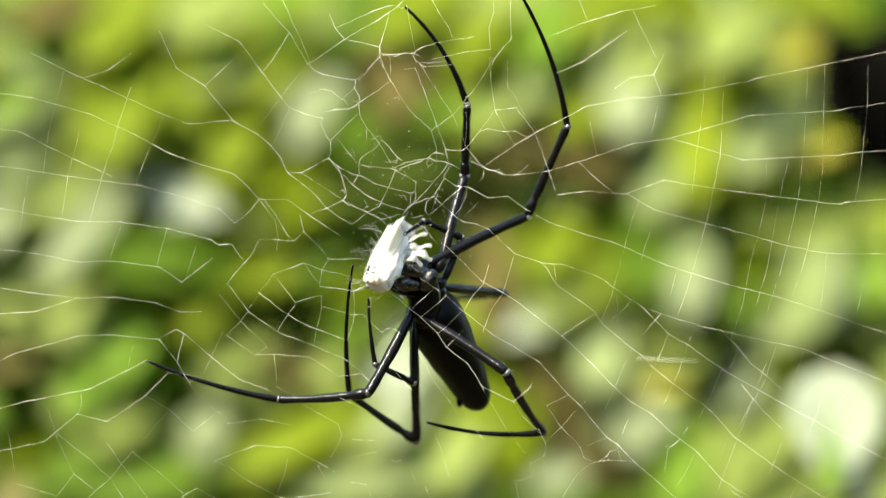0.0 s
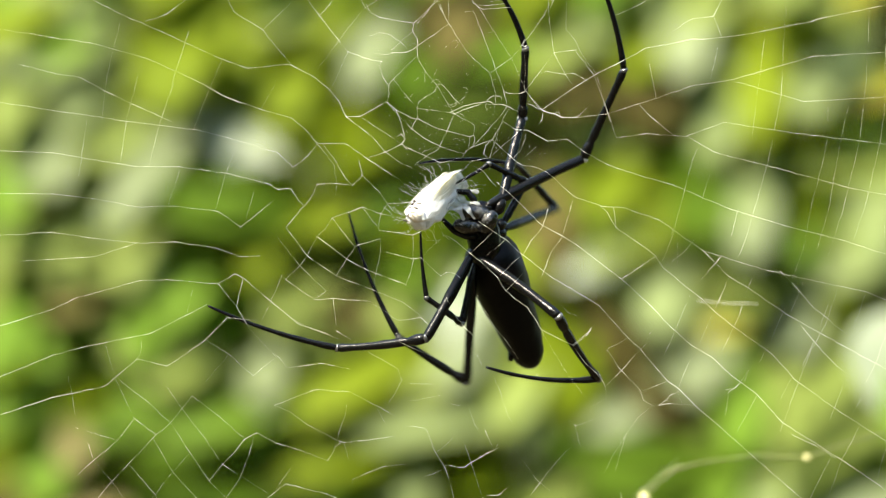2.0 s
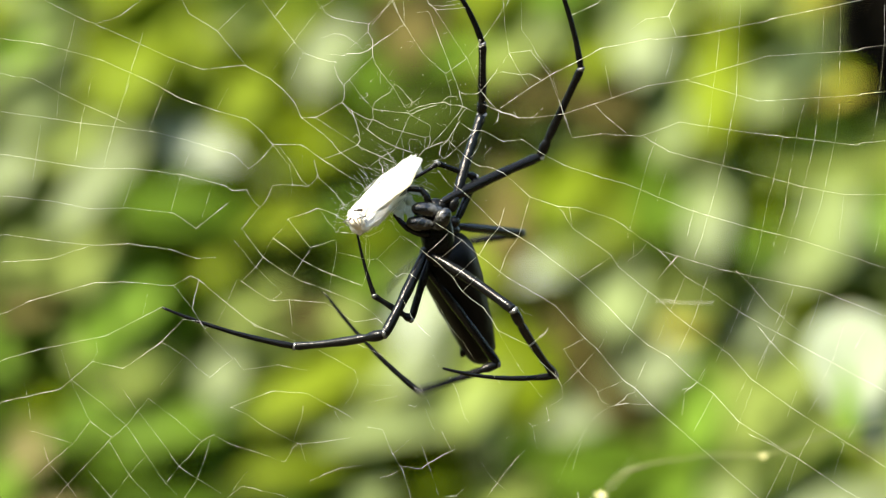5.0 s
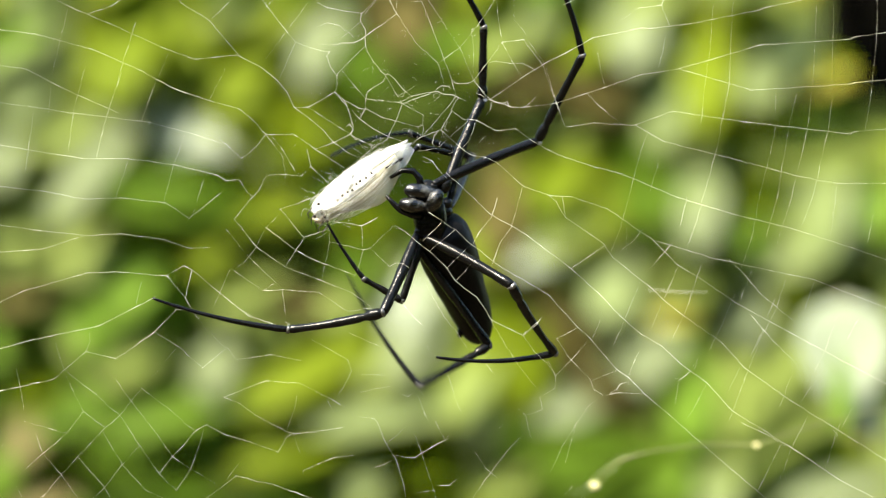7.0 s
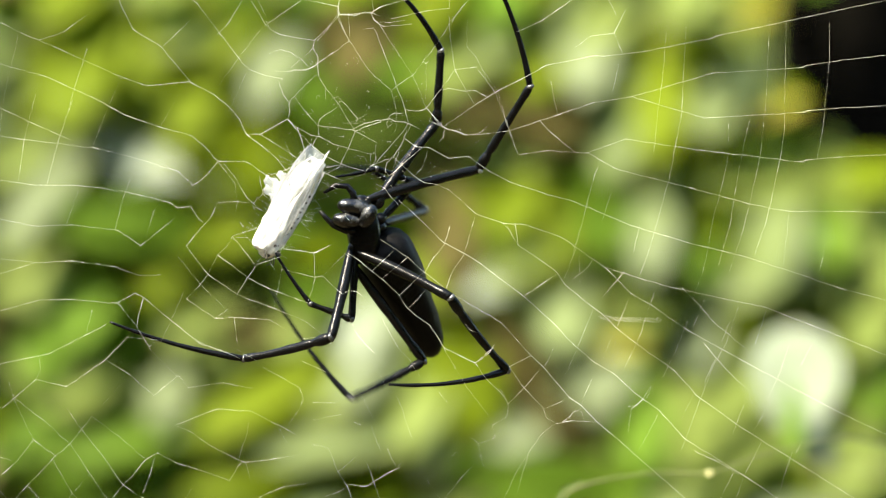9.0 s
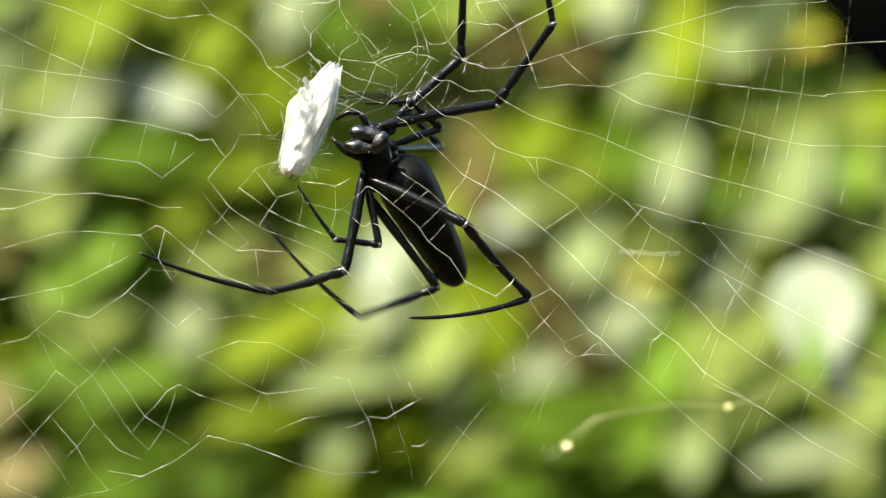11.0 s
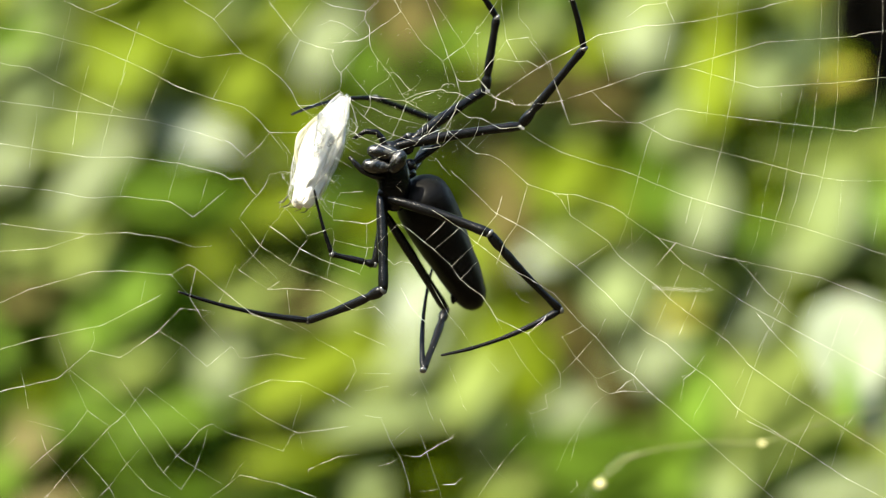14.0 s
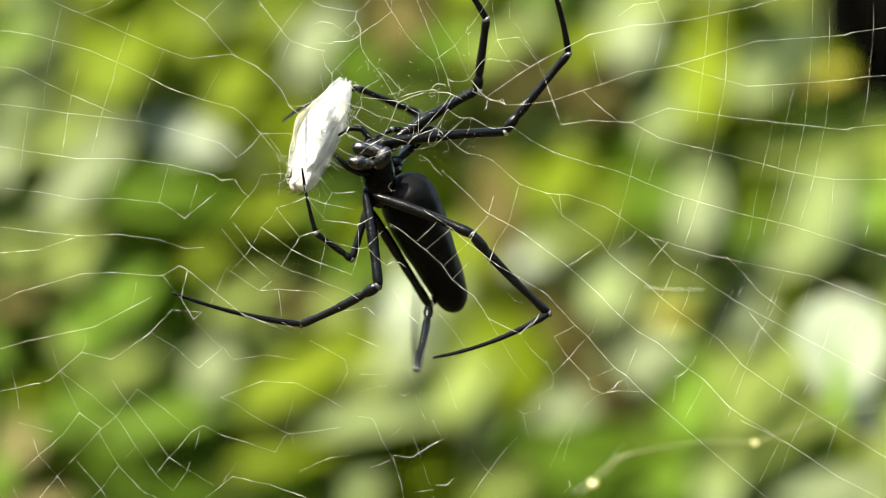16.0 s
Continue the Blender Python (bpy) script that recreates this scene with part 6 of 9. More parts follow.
shrub.leaf("silver", 0.366, 1.633, 1.091, 0.039, 0.021, 27, (-0.15, -1, 0.6))
shrub.leaf("yellow", 0.385, 1.631, 1.104, 0.060, 0.019, 80, (-0.15, -1, 0.6))
shrub.leaf("pale", 0.395, 1.635, 1.075, 0.042, 0.022, -41, (-0.15, -1, 0.6))
shrub.leaf("silver", 0.449, 1.635, 1.058, 0.051, 0.020, 73, face(0.449, 1.058))
shrub.leaf("pale", 0.384, 1.634, 1.081, 0.058, 0.020, 75, face(0.384, 1.081))
shrub.fill(160, 0.112, ("silver", "green", "yellow"))
shrub.grow()
# a young shrub nearer to the web; its broad leaf is coloured white for sun glare: green along its lower midrib, one
# side drooping
shrub = Shrub(0.400, 0.78, "young shrub with one large green leaf, coloured whitish for sun glare", 1.35, 2, 0.03)
shrub.leaf("white", 0.2223, 0.690, 1.2416, 0.064, 0.054, 268, (-0.1, -1, 0.5))
shrub.leaf("white", 0.2348, 0.694, 1.2128, 0.047, 0.021, 274, (-0.1, -1, 0.5))
shrub.leaf("green", 0.2165, 0.671, 1.2230, 0.046, 0.0125, 88, (-0.15, -1, 0.6))
shrub.grow()


def thicket(name, count, near, far, wide, low, high, mats, label, seed, small, big, arc=None, lean=0.0):
    """Dense foliage further back: many leaves in one mesh, standing on thin stems; arc: degrees round the clearing; lean: how far it slopes back with height."""
    r = random.Random(seed)

    def place(x, y):
        """Bends the bank round the clearing and frays its edges."""
        y += 0.35 * (far - near) * noise.noise((1.1 * x, seed, 0.5))
        if arc is None:
            return x, y + 0.05 * x * x
        w = radians(arc[0] + (arc[1] - arc[0]) * (x / wide + 1) / 2)
        return y * math.sin(w), y * math.cos(w)
    vs, fs, ids = [], [], []
    for i in range(count):
        x, y, z = r.uniform(-wide, wide), r.uniform(near, far), r.uniform(low, high)
        crest = high * (0.86 + 0.3 * noise.noise((1.6 * x, seed, 3.0)) + 0.12 * noise.noise((6 * x, 2 * y, seed)))
        if z > crest:
            continue
        c = Vector((*place(x, y + lean * (z - 1.3)), z))
        size = r.uniform(small, big)
        q = Euler((r.uniform(0.0, 1.2), r.uniform(-0.5, 0.5), r.uniform(-1.0, 1.0))).to_matrix() @ Euler((0, 0, r.uniform(0, 6.28))).to_matrix()
        o = len(vs)
        for a, b in ((-0.5, 0), (-0.2, 0.2), (0.2, 0.17), (0.5, 0), (0.2, -0.17), (-0.2, -0.2)):
            vs.append(tuple(c + q @ Vector((a, b, 0.25 * abs(b))) * size))
        fs += [(o, o + 1, o + 2, o + 3), (o, o + 3, o + 4, o + 5)]
        ids += [i % len(mats)] * 2
    for k in range(60):
        x, y = place(r.uniform(-wide, wide), r.uniform(near, far))
        v, q = tube([(x, y, -0.1), (x + r.uniform(-0.1, 0.1), y, high * 0.55), (x + r.uniform(-0.2, 0.2), y, high)], [0.012, 0.009, 0.004], 5)
        o = len(vs)
        vs += [tuple(p) for p in v]
        fs += [tuple(i + o for i in face_) for face_ in q]
        ids += [len(mats)] * len(q)
    me = bpy.data.meshes.new(name)
    me.from_pydata(vs, [], fs)
    for m in (*mats, GREEN_STEM):
        me.materials.append(m)
    me.polygons.foreach_set("material_index", ids)
    return tagged(part(name, me, None), label, "foliage", kind="stuff")


def gap_tree():
    """Tree added for the dark gap among the shrubs: trunk, limbs, thin crown."""
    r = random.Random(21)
    tree = tagged(new("tree"), "tree added for a dark gap in the foliage, near-black for its shade, with a thin crown", "tree")
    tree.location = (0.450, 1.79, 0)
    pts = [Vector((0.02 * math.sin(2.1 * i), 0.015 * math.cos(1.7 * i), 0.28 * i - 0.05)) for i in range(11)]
    part("trunk", tubes("trunk", [tube(pts, [0.093 - 0.0033 * i + 0.006 * math.sin(3 * i) for i in range(11)], 16)]), GAP_BLACK_BARK, tree)
    vs, fs = [], []
    for k in range(6):
        w = 1.05 * k + r.uniform(-0.3, 0.3)
        root = pts[7 + k % 4]
        out = Vector((math.cos(w), math.sin(w), 0))
        line = [root, root + out * 0.22 + Vector((0, 0, 0.2)), root + out * 0.5 + Vector((0, 0, 0.42)), root + out * 0.75 + Vector((0, 0, 0.75))]
        part("limb", tubes("limb", [tube(line, [0.03, 0.022, 0.014, 0.006], 8)]), GAP_BLACK_BARK, tree)
        for i in range(260):
            c = line[2].lerp(line[3], r.uniform(-0.2, 1.2)) + Vector((r.gauss(0, 0.14), r.gauss(0, 0.14), r.gauss(0, 0.13)))
            q = Euler((r.uniform(-0.8, 0.8), r.uniform(-0.8, 0.8), r.uniform(0, 6.28))).to_matrix()
            o = len(vs)
            for a, b in ((-0.5, 0), (-0.2, 0.2), (0.2, 0.17), (0.5, 0), (0.2, -0.17), (-0.2, -0.2)):
                vs.append(tuple(c + q @ Vector((a, b, 0.25 * abs(b))) * 0.09))
            fs += [(o, o + 1, o + 2, o + 3), (o, o + 3, o + 4, o + 5)]
    me = bpy.data.meshes.new("crown")
    me.from_pydata(vs, [], fs)
    part("crown", me, LEAF["dark"], tree, "thin crown of dark green leaves")


def litter():
    """Fallen leaves on the soil."""
    r = random.Random(31)
    vs, fs = [], []
    for k in range(2600):
        d, w = 0.3 + 5.5 * r.random() ** 0.8, r.uniform(0, 6.28)
        x, y = d * math.cos(w), d * math.sin(w)
        c = Vector((x, y, 0.05 * noise.noise((x * 0.9, y * 0.9, 0)) + 0.008))
        q = Euler((r.uniform(-0.3, 0.3), r.uniform(-0.3, 0.3), r.uniform(0, 6.28))).to_matrix()
        size, o = r.uniform(0.04, 0.09), len(vs)
        for a, b in ((-0.5, 0), (-0.2, 0.2), (0.2, 0.17), (0.5, 0), (0.2, -0.17), (-0.2, -0.2)):
            vs.append(tuple(c + q @ Vector((a, b, 0.3 * abs(b))) * size))
        fs += [(o, o + 1, o + 2, o + 3), (o, o + 3, o + 4, o + 5)]
    me = bpy.data.meshes.new("leaf_litter")
    me.from_pydata(vs, [], fs)
    tagged(part("leaf_litter", me, LEAF["dry"]), "withered fallen leaves on the soil", "leaf litter", kind="stuff")


gap_tree()
litter()
thicket("far_foliage", 14000, 1.95, 2.7, 1.5, 0.3, 2.9, (LEAF["yellow"], LEAF["silver"], LEAF["silver"], LEAF["green"], LEAF["yellow"]), "dense sunlit green foliage behind the shrubs", 3, 0.08, 0.18, lean=0.6)
# trees out of view, added to block low sky light and darken reflections
for k, (a, b) in enumerate(((55, 140), (140, 225), (225, 305))):
    thicket("bank_of_trees", 7000, 4.8, 7.2, 8.0, 0.0, 4.6, (SHADE, LEAF["dark"], LEAF["green"]), "unseen green trees added round the clearing to cut sky light and reflections", 8 + k, 0.25, 0.5, (a, b))
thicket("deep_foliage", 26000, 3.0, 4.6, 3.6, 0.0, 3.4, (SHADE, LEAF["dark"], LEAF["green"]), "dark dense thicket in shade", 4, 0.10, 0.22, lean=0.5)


# a brown bough slants through the shrubs
bough = part("bough", tubes("bough", [tube([(0.3873, 1.950, -0.1000), (0.2404, 2.000, 0.8998), (0.1536, 1.730, 1.1474), (0.1098, 1.730, 1.2241), (0.0685, 1.925, 1.3360), (0.0413, 2.075, 1.4505)], [0.014, 0.010, 0.009, 0.0075, 0.006, 0.0045], 9)]), BARK)
tagged(bough, "slanting brown woody bough in the shrubs", "branch")
# a dry twig with pale buds hangs nearer to the web
twig = tagged(new("twig"), "thin dry twig with small pale buds", "twig")
part("stem", tubes("stem", [tube([(0.0488, 0.110, 1.2237), (0.0520, 0.110, 1.2272), (0.0558, 0.110, 1.2309), (0.0585, 0.110, 1.2324), (0.0640, 0.111, 1.2339), (0.0703, 0.112, 1.2351), (0.0849, 0.112, 1.2371), (0.1013, 0.113, 1.2364), (0.1159, 0.116, 1.2415), (0.1305, 0.122, 1.2446), (0.1560, 0.160, 1.2455), (0.2305, 0.350, 1.2223), (0.2941, 0.600, 0.9904), (0.3656, 0.900, -0.1606)], [0.00018, 0.00022, 0.00042, 0.0006, 0.00034, 0.00024, 0.00022, 0.0003, 0.00022, 0.00025, 0.0005, 0.0010, 0.004, 0.006], 6)]), DRY, twig)
for c, size in (((0.0488, 0.110, 1.2237), 0.0017), ((0.1013, 0.113, 1.2364), 0.0012)):
    bud = egg_at(c, size)
    part("bud", bud, BUD, twig)
# slack old threads behind the web
old = []
for a, b in (((0.0617, 0.060, 1.2877), (0.0800, 0.062, 1.2869)), ((0.0478, 0.200, 1.2111), (0.0682, 0.230, 1.2249))):
    old.append(tube([a, Vector(a).lerp(Vector(b), 0.5) + Vector((0, 0, -0.0003)), b], [0.00006] * 3, 4))
tagged(part("stray_thread", tubes("stray_thread", old), SILK), "slack stray silk threads behind the web", "thread", kind="stuff")


# ---- the web: an upright sheet in the plane y = 0, in millimetres from its middle ----
MM = 0.001
web = tagged(new("spider_web"), "torn golden orb web of fine pale silk threads", "spider web")
web.location = (0, 0, 1.3)
web_rng = random.Random(11)


def strand(points, thick=0.048, slack=0.16):
    """One silk thread through points: slightly kinked between them, with knots and sticky beads."""
    r, pts, rad = web_rng, [], []
    seed, strong = r.uniform(0, 99), thick > 0.0355
    flat = [Vector((p[0], 0, p[1])) for p in points]
    for a, b in zip(flat, flat[1:]):
        n = max(1, round((b - a).length / 1.5))
        for i in range(n):
            p = a.lerp(b, i / n)
            if i:
                p += Vector((r.uniform(-1, 1), r.uniform(-1, 1), r.uniform(-1, 1) - 0.3)) * (slack if r.random() < 0.3 else 0.05)
            pts.append(p)
            swell = 1.7 if i == 0 and pts[1:] else r.choice((0.55, 0.65, 0.7, 0.75, 0.8, 0.9, 1.35)) if strong else r.choice((0.5, 0.6, 0.7, 0.8, 1.0, 2.2))
            rad.append((0.74 if strong else 0.84) * thick * swell * (0.9 + 0.45 * noise.noise((p.x * 0.06, p.z * 0.06, seed))))
    pts.append(flat[-1])
    rad.append(0.6 * thick)
    return tube([p * MM for p in pts], [q * MM for q in rad], 4)


def thread(*points, thick=0.048):
    """A thread that can be picked out singly."""
    part("thread", tubes("thread", [strand(points, thick)]), SILK, web)


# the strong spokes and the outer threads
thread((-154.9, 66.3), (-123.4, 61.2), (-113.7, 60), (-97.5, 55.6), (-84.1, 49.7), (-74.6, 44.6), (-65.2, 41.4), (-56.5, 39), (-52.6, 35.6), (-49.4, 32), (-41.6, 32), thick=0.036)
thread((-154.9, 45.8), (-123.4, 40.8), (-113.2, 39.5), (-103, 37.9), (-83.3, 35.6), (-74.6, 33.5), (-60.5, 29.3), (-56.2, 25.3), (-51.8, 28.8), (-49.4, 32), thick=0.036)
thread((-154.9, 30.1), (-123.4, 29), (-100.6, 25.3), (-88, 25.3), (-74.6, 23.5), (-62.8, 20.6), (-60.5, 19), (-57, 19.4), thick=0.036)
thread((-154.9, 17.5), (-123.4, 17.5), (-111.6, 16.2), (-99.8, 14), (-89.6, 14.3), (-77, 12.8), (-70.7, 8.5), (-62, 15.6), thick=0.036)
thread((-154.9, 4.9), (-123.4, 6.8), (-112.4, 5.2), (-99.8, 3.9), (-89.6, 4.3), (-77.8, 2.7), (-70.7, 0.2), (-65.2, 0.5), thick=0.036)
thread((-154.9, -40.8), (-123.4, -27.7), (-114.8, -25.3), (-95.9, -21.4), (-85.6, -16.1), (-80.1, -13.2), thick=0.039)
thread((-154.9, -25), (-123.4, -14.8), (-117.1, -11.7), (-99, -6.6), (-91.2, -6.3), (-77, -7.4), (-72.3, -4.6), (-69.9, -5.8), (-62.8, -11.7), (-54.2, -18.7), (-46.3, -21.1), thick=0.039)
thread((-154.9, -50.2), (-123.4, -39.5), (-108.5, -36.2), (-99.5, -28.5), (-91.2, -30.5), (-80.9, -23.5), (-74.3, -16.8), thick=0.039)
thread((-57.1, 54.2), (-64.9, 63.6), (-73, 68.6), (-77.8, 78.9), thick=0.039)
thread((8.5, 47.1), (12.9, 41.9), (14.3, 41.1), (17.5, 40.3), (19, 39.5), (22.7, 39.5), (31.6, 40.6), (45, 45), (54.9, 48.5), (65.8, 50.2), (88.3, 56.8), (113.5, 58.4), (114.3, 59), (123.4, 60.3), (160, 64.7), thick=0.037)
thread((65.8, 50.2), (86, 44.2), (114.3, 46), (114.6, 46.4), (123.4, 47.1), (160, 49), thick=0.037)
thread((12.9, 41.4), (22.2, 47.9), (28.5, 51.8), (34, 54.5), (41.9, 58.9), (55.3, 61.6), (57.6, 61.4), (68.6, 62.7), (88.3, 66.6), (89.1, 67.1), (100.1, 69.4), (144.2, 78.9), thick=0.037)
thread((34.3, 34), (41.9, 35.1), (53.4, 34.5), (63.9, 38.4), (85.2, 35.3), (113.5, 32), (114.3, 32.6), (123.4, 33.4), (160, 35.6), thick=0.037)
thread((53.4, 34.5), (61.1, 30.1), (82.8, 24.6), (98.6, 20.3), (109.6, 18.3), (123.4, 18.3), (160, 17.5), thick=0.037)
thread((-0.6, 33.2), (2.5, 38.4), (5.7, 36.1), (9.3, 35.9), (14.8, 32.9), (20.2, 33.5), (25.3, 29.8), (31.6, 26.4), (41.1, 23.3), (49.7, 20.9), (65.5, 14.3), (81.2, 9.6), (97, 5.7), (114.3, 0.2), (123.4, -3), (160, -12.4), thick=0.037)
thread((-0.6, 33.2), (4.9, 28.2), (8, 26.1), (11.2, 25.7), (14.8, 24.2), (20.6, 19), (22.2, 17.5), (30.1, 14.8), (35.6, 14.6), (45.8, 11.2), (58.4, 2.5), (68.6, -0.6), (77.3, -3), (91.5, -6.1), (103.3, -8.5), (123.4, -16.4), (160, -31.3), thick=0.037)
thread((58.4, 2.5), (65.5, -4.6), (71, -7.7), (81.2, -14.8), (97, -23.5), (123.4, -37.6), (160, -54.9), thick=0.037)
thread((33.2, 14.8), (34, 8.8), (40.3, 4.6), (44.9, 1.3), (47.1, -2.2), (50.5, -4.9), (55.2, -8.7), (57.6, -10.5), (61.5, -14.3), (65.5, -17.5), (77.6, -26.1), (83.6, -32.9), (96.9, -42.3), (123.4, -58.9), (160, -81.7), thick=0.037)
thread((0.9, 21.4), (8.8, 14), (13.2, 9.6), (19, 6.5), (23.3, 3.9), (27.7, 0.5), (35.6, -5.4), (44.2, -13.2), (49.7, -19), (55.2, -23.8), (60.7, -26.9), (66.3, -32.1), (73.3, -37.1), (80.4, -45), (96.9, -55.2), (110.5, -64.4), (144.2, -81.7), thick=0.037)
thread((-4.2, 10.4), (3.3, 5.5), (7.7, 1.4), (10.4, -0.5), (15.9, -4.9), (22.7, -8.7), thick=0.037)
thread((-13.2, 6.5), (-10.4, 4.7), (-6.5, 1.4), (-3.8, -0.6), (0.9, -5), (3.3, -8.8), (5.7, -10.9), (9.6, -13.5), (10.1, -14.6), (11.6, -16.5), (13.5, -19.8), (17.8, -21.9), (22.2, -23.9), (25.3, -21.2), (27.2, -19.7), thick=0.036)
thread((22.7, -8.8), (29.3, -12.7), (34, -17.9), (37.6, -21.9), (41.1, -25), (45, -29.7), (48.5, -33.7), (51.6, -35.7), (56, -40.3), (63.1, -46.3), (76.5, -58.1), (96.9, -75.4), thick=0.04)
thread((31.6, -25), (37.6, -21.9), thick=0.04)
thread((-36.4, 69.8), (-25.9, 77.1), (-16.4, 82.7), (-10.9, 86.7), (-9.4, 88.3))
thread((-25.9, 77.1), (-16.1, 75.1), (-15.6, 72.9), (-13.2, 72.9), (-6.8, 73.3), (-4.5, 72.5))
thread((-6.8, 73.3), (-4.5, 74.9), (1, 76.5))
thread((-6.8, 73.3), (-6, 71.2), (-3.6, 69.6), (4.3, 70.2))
# the finer threads
thread((-28.6, 80.2), (-18.1, 85.1), (-13.3, 86.7), (-9.3, 86), thick=0.038)
thread((-30.7, 85), (-28.6, 80.2), (-25.9, 77.1), thick=0.038)
thread((-13.3, 85.9), (-14.1, 81.9), (-16.1, 75.1), (-15.9, 72.4), (-21.8, 65.5), thick=0.038)
thread((1, 76.5), (10.5, 78.2), (7.4, 77.4), (4.2, 78.1), (3.4, 80.5), (0.2, 85.2), (-1.4, 88.4), thick=0.038)
thread((-1.3, 71.7), (2.7, 72.6), (8.2, 73.9), (15, 74.6), (14.5, 80.6), (16, 85.4), (15.7, 88.6), thick=0.038)
thread((15.4, 70), (16.1, 71.9), (18.5, 75.1), (20.8, 77.5), (20.4, 88.6), thick=0.038)
thread((-8.6, 86.8), (-6.1, 73.3), thick=0.038)
thread((-49, 87.2), (-41.4, 78.8), (-36.1, 69.8), thick=0.038)
thread((-41.4, 78.8), (-46.4, 70.5), (-49.5, 67.3), thick=0.038)
thread((-64.7, 80.7), (-55.2, 76), (-49.2, 67.8), (-43.1, 60.2), thick=0.038)
thread((-43.4, 88), (-36.1, 72.2), thick=0.038)
thread((31.1, 78.4), (42.2, 82.8), (51.7, 85.7), (61.2, 87.4), thick=0.038)
thread((33.6, 68.1), (40.7, 71.3), (53.3, 80.2), thick=0.038)
thread((42.2, 82.8), (39.8, 88.8), thick=0.038)
thread((54.9, 85.8), (61.3, 73.1), thick=0.038)
thread((-15.6, 72.9), (-11.6, 72.4), (-8.4, 73.7), thick=0.038)
thread((-6, 71.2), (-2.1, 70.6), (2.7, 71.3), thick=0.038)
thread((-132.9, 53.7), (-123.4, 51.3), (-115.9, 50.1), (-108.5, 46.1), (-98.2, 41.4), (-90.4, 37.9), thick=0.027)
thread((-132.9, -1.4), (-111.6, 0), (-99.8, 3.9), thick=0.027)
thread((-69.1, 52.9), (-77.8, 56), (-92.7, 62.8), (-103, 67.1), (-114, 72.6), thick=0.027)
thread((-64.9, 63.6), (-57.3, 71), thick=0.027)
thread((-99, 65.5), (-91.9, 67.9), (-85.6, 72.6), thick=0.027)
thread((-12.9, 65.3), (-14.8, 69.4), (-16.4, 74.2), thick=0.027)
thread((22.2, 58.4), (27.7, 51.3), (31.6, 40.6), (34, 34), thick=0.027)
thread((43.1, 54.5), (45, 45), thick=0.027)
thread((39.8, 43.5), (43.5, 39.8), (49.7, 34.8), thick=0.027)
thread((60.8, 67.9), (63.1, 62.3), thick=0.027)
thread((49.7, 63.9), (54.5, 67.1), (60.8, 67.9), (63.9, 74.2), thick=0.027)
thread((-69.9, -5.8), (-71.8, -13.7), (-68.3, -19.5), (-66, -17.6), (-74.3, -16.8), thick=0.027)
thread((64.7, -36.1), (67.9, -35.3), thick=0.016)
thread((71, -30.5), (69, -33.7), thick=0.016)
thread((65.5, -37.6), (64.7, -43.1), thick=0.016)
thread((79.7, -3), (84.4, -7.7), (88.3, -12.4), (92.3, -15.6), (97, -19.5), thick=0.027)
thread((86, -18.7), (89.1, -22.4), (92.3, -26.1), (97, -30.5), thick=0.027)
thread((89.1, -22.7), (86, -29), thick=0.016)
thread((93, -12.4), (90.7, -17.9), thick=0.027)
thread((-77, -7.4), (-71.5, -14), thick=0.027)
thread((-6.6, 1.4), (-0.6, 7.2), thick=0.022)
thread((-3.8, -0.6), (3.3, 5.4), thick=0.022)
thread((0.9, -5.4), (8, 1.4), thick=0.022)
thread((3.6, -8.8), (8, -4.2), thick=0.02)
thread((15.1, 14.3), (13.5, 8.8), (10.4, 5.2), (8, 0.9), thick=0.022)
thread((22.2, 17.5), (19, 6.1), (15.9, 1.7), (13.5, -4.6), thick=0.022)
thread((-99.8, 50.5), (-103, 37.9), (-104.5, 26.9), thick=0.014)
thread((-85.6, 63.1), (-89.6, 50.5), (-93.5, 37.2), thick=0.014)
thread((-76.2, 55.3), (-80.9, 44.2), (-84.1, 35.6), thick=0.014)
thread((-71.5, 33.2), (-75.4, 22.2), (-77.8, 12.8), thick=0.014)
thread((-60.5, 50.5), (-65.2, 41.4), thick=0.014)
thread((-89.6, 49), (-93.5, 37.9), (-96.7, 25.3), thick=0.014)
thread((-104.5, 67.1), (-108.5, 50.5), (-110, 37.9), thick=0.014)
thread((-114, 37.9), (-116.3, 22.2), thick=0.014)
thread((-66.8, 19), (-69.9, 8.8), thick=0.014)
thread((-88, 23.8), (-91.2, 14.3), thick=0.014)
thread((-58.9, -4.6), (-62, -11.7), (-65.2, -18.7), thick=0.014)
thread((-84.1, -9.3), (-85.6, -15.6), thick=0.014)
# the hub and the inner spiral, still whole on one side
thread((-69.1, 52.9), (-57.3, 54.1), (-50.2, 50.4), (-46.4, 47.2), (-43.4, 43.7), (-41.5, 39.5), (-37.6, 39.5), (-30.1, 43.7), thick=0.036)
thread((-34.9, 68.6), (-32.1, 67.2), (-22.7, 65.6), (-23.0, 63.4), (-21.6, 61.2), (-21.7, 59.0), (-21.6, 56.8), (-20.8, 54.5), (-19.5, 52.4), (-16.1, 48.3), (-13.2, 43.4), (-11.3, 40.4), (-5.5, 37.3), thick=0.036)
thread((-34.9, 68.6), (-36.0, 71.0), thick=0.028)
thread((-22.7, 65.6), (-18.7, 69.4), (-16.4, 72.5), thick=0.028)
thread((-23.0, 63.4), (-29.0, 58.1), thick=0.02)
thread((-12.9, 65.5), (-15.1, 69.4), (-16.4, 72.5), thick=0.028)
thread((-12.9, 65.5), (-12.9, 69.4), (-13.2, 73.3), thick=0.02)
thread((-12.9, 65.5), (-21.4, 59.5), (-22.7, 58.4), (-25.0, 57.4), (-28.6, 57.4), (-29.4, 56.8), thick=0.028)
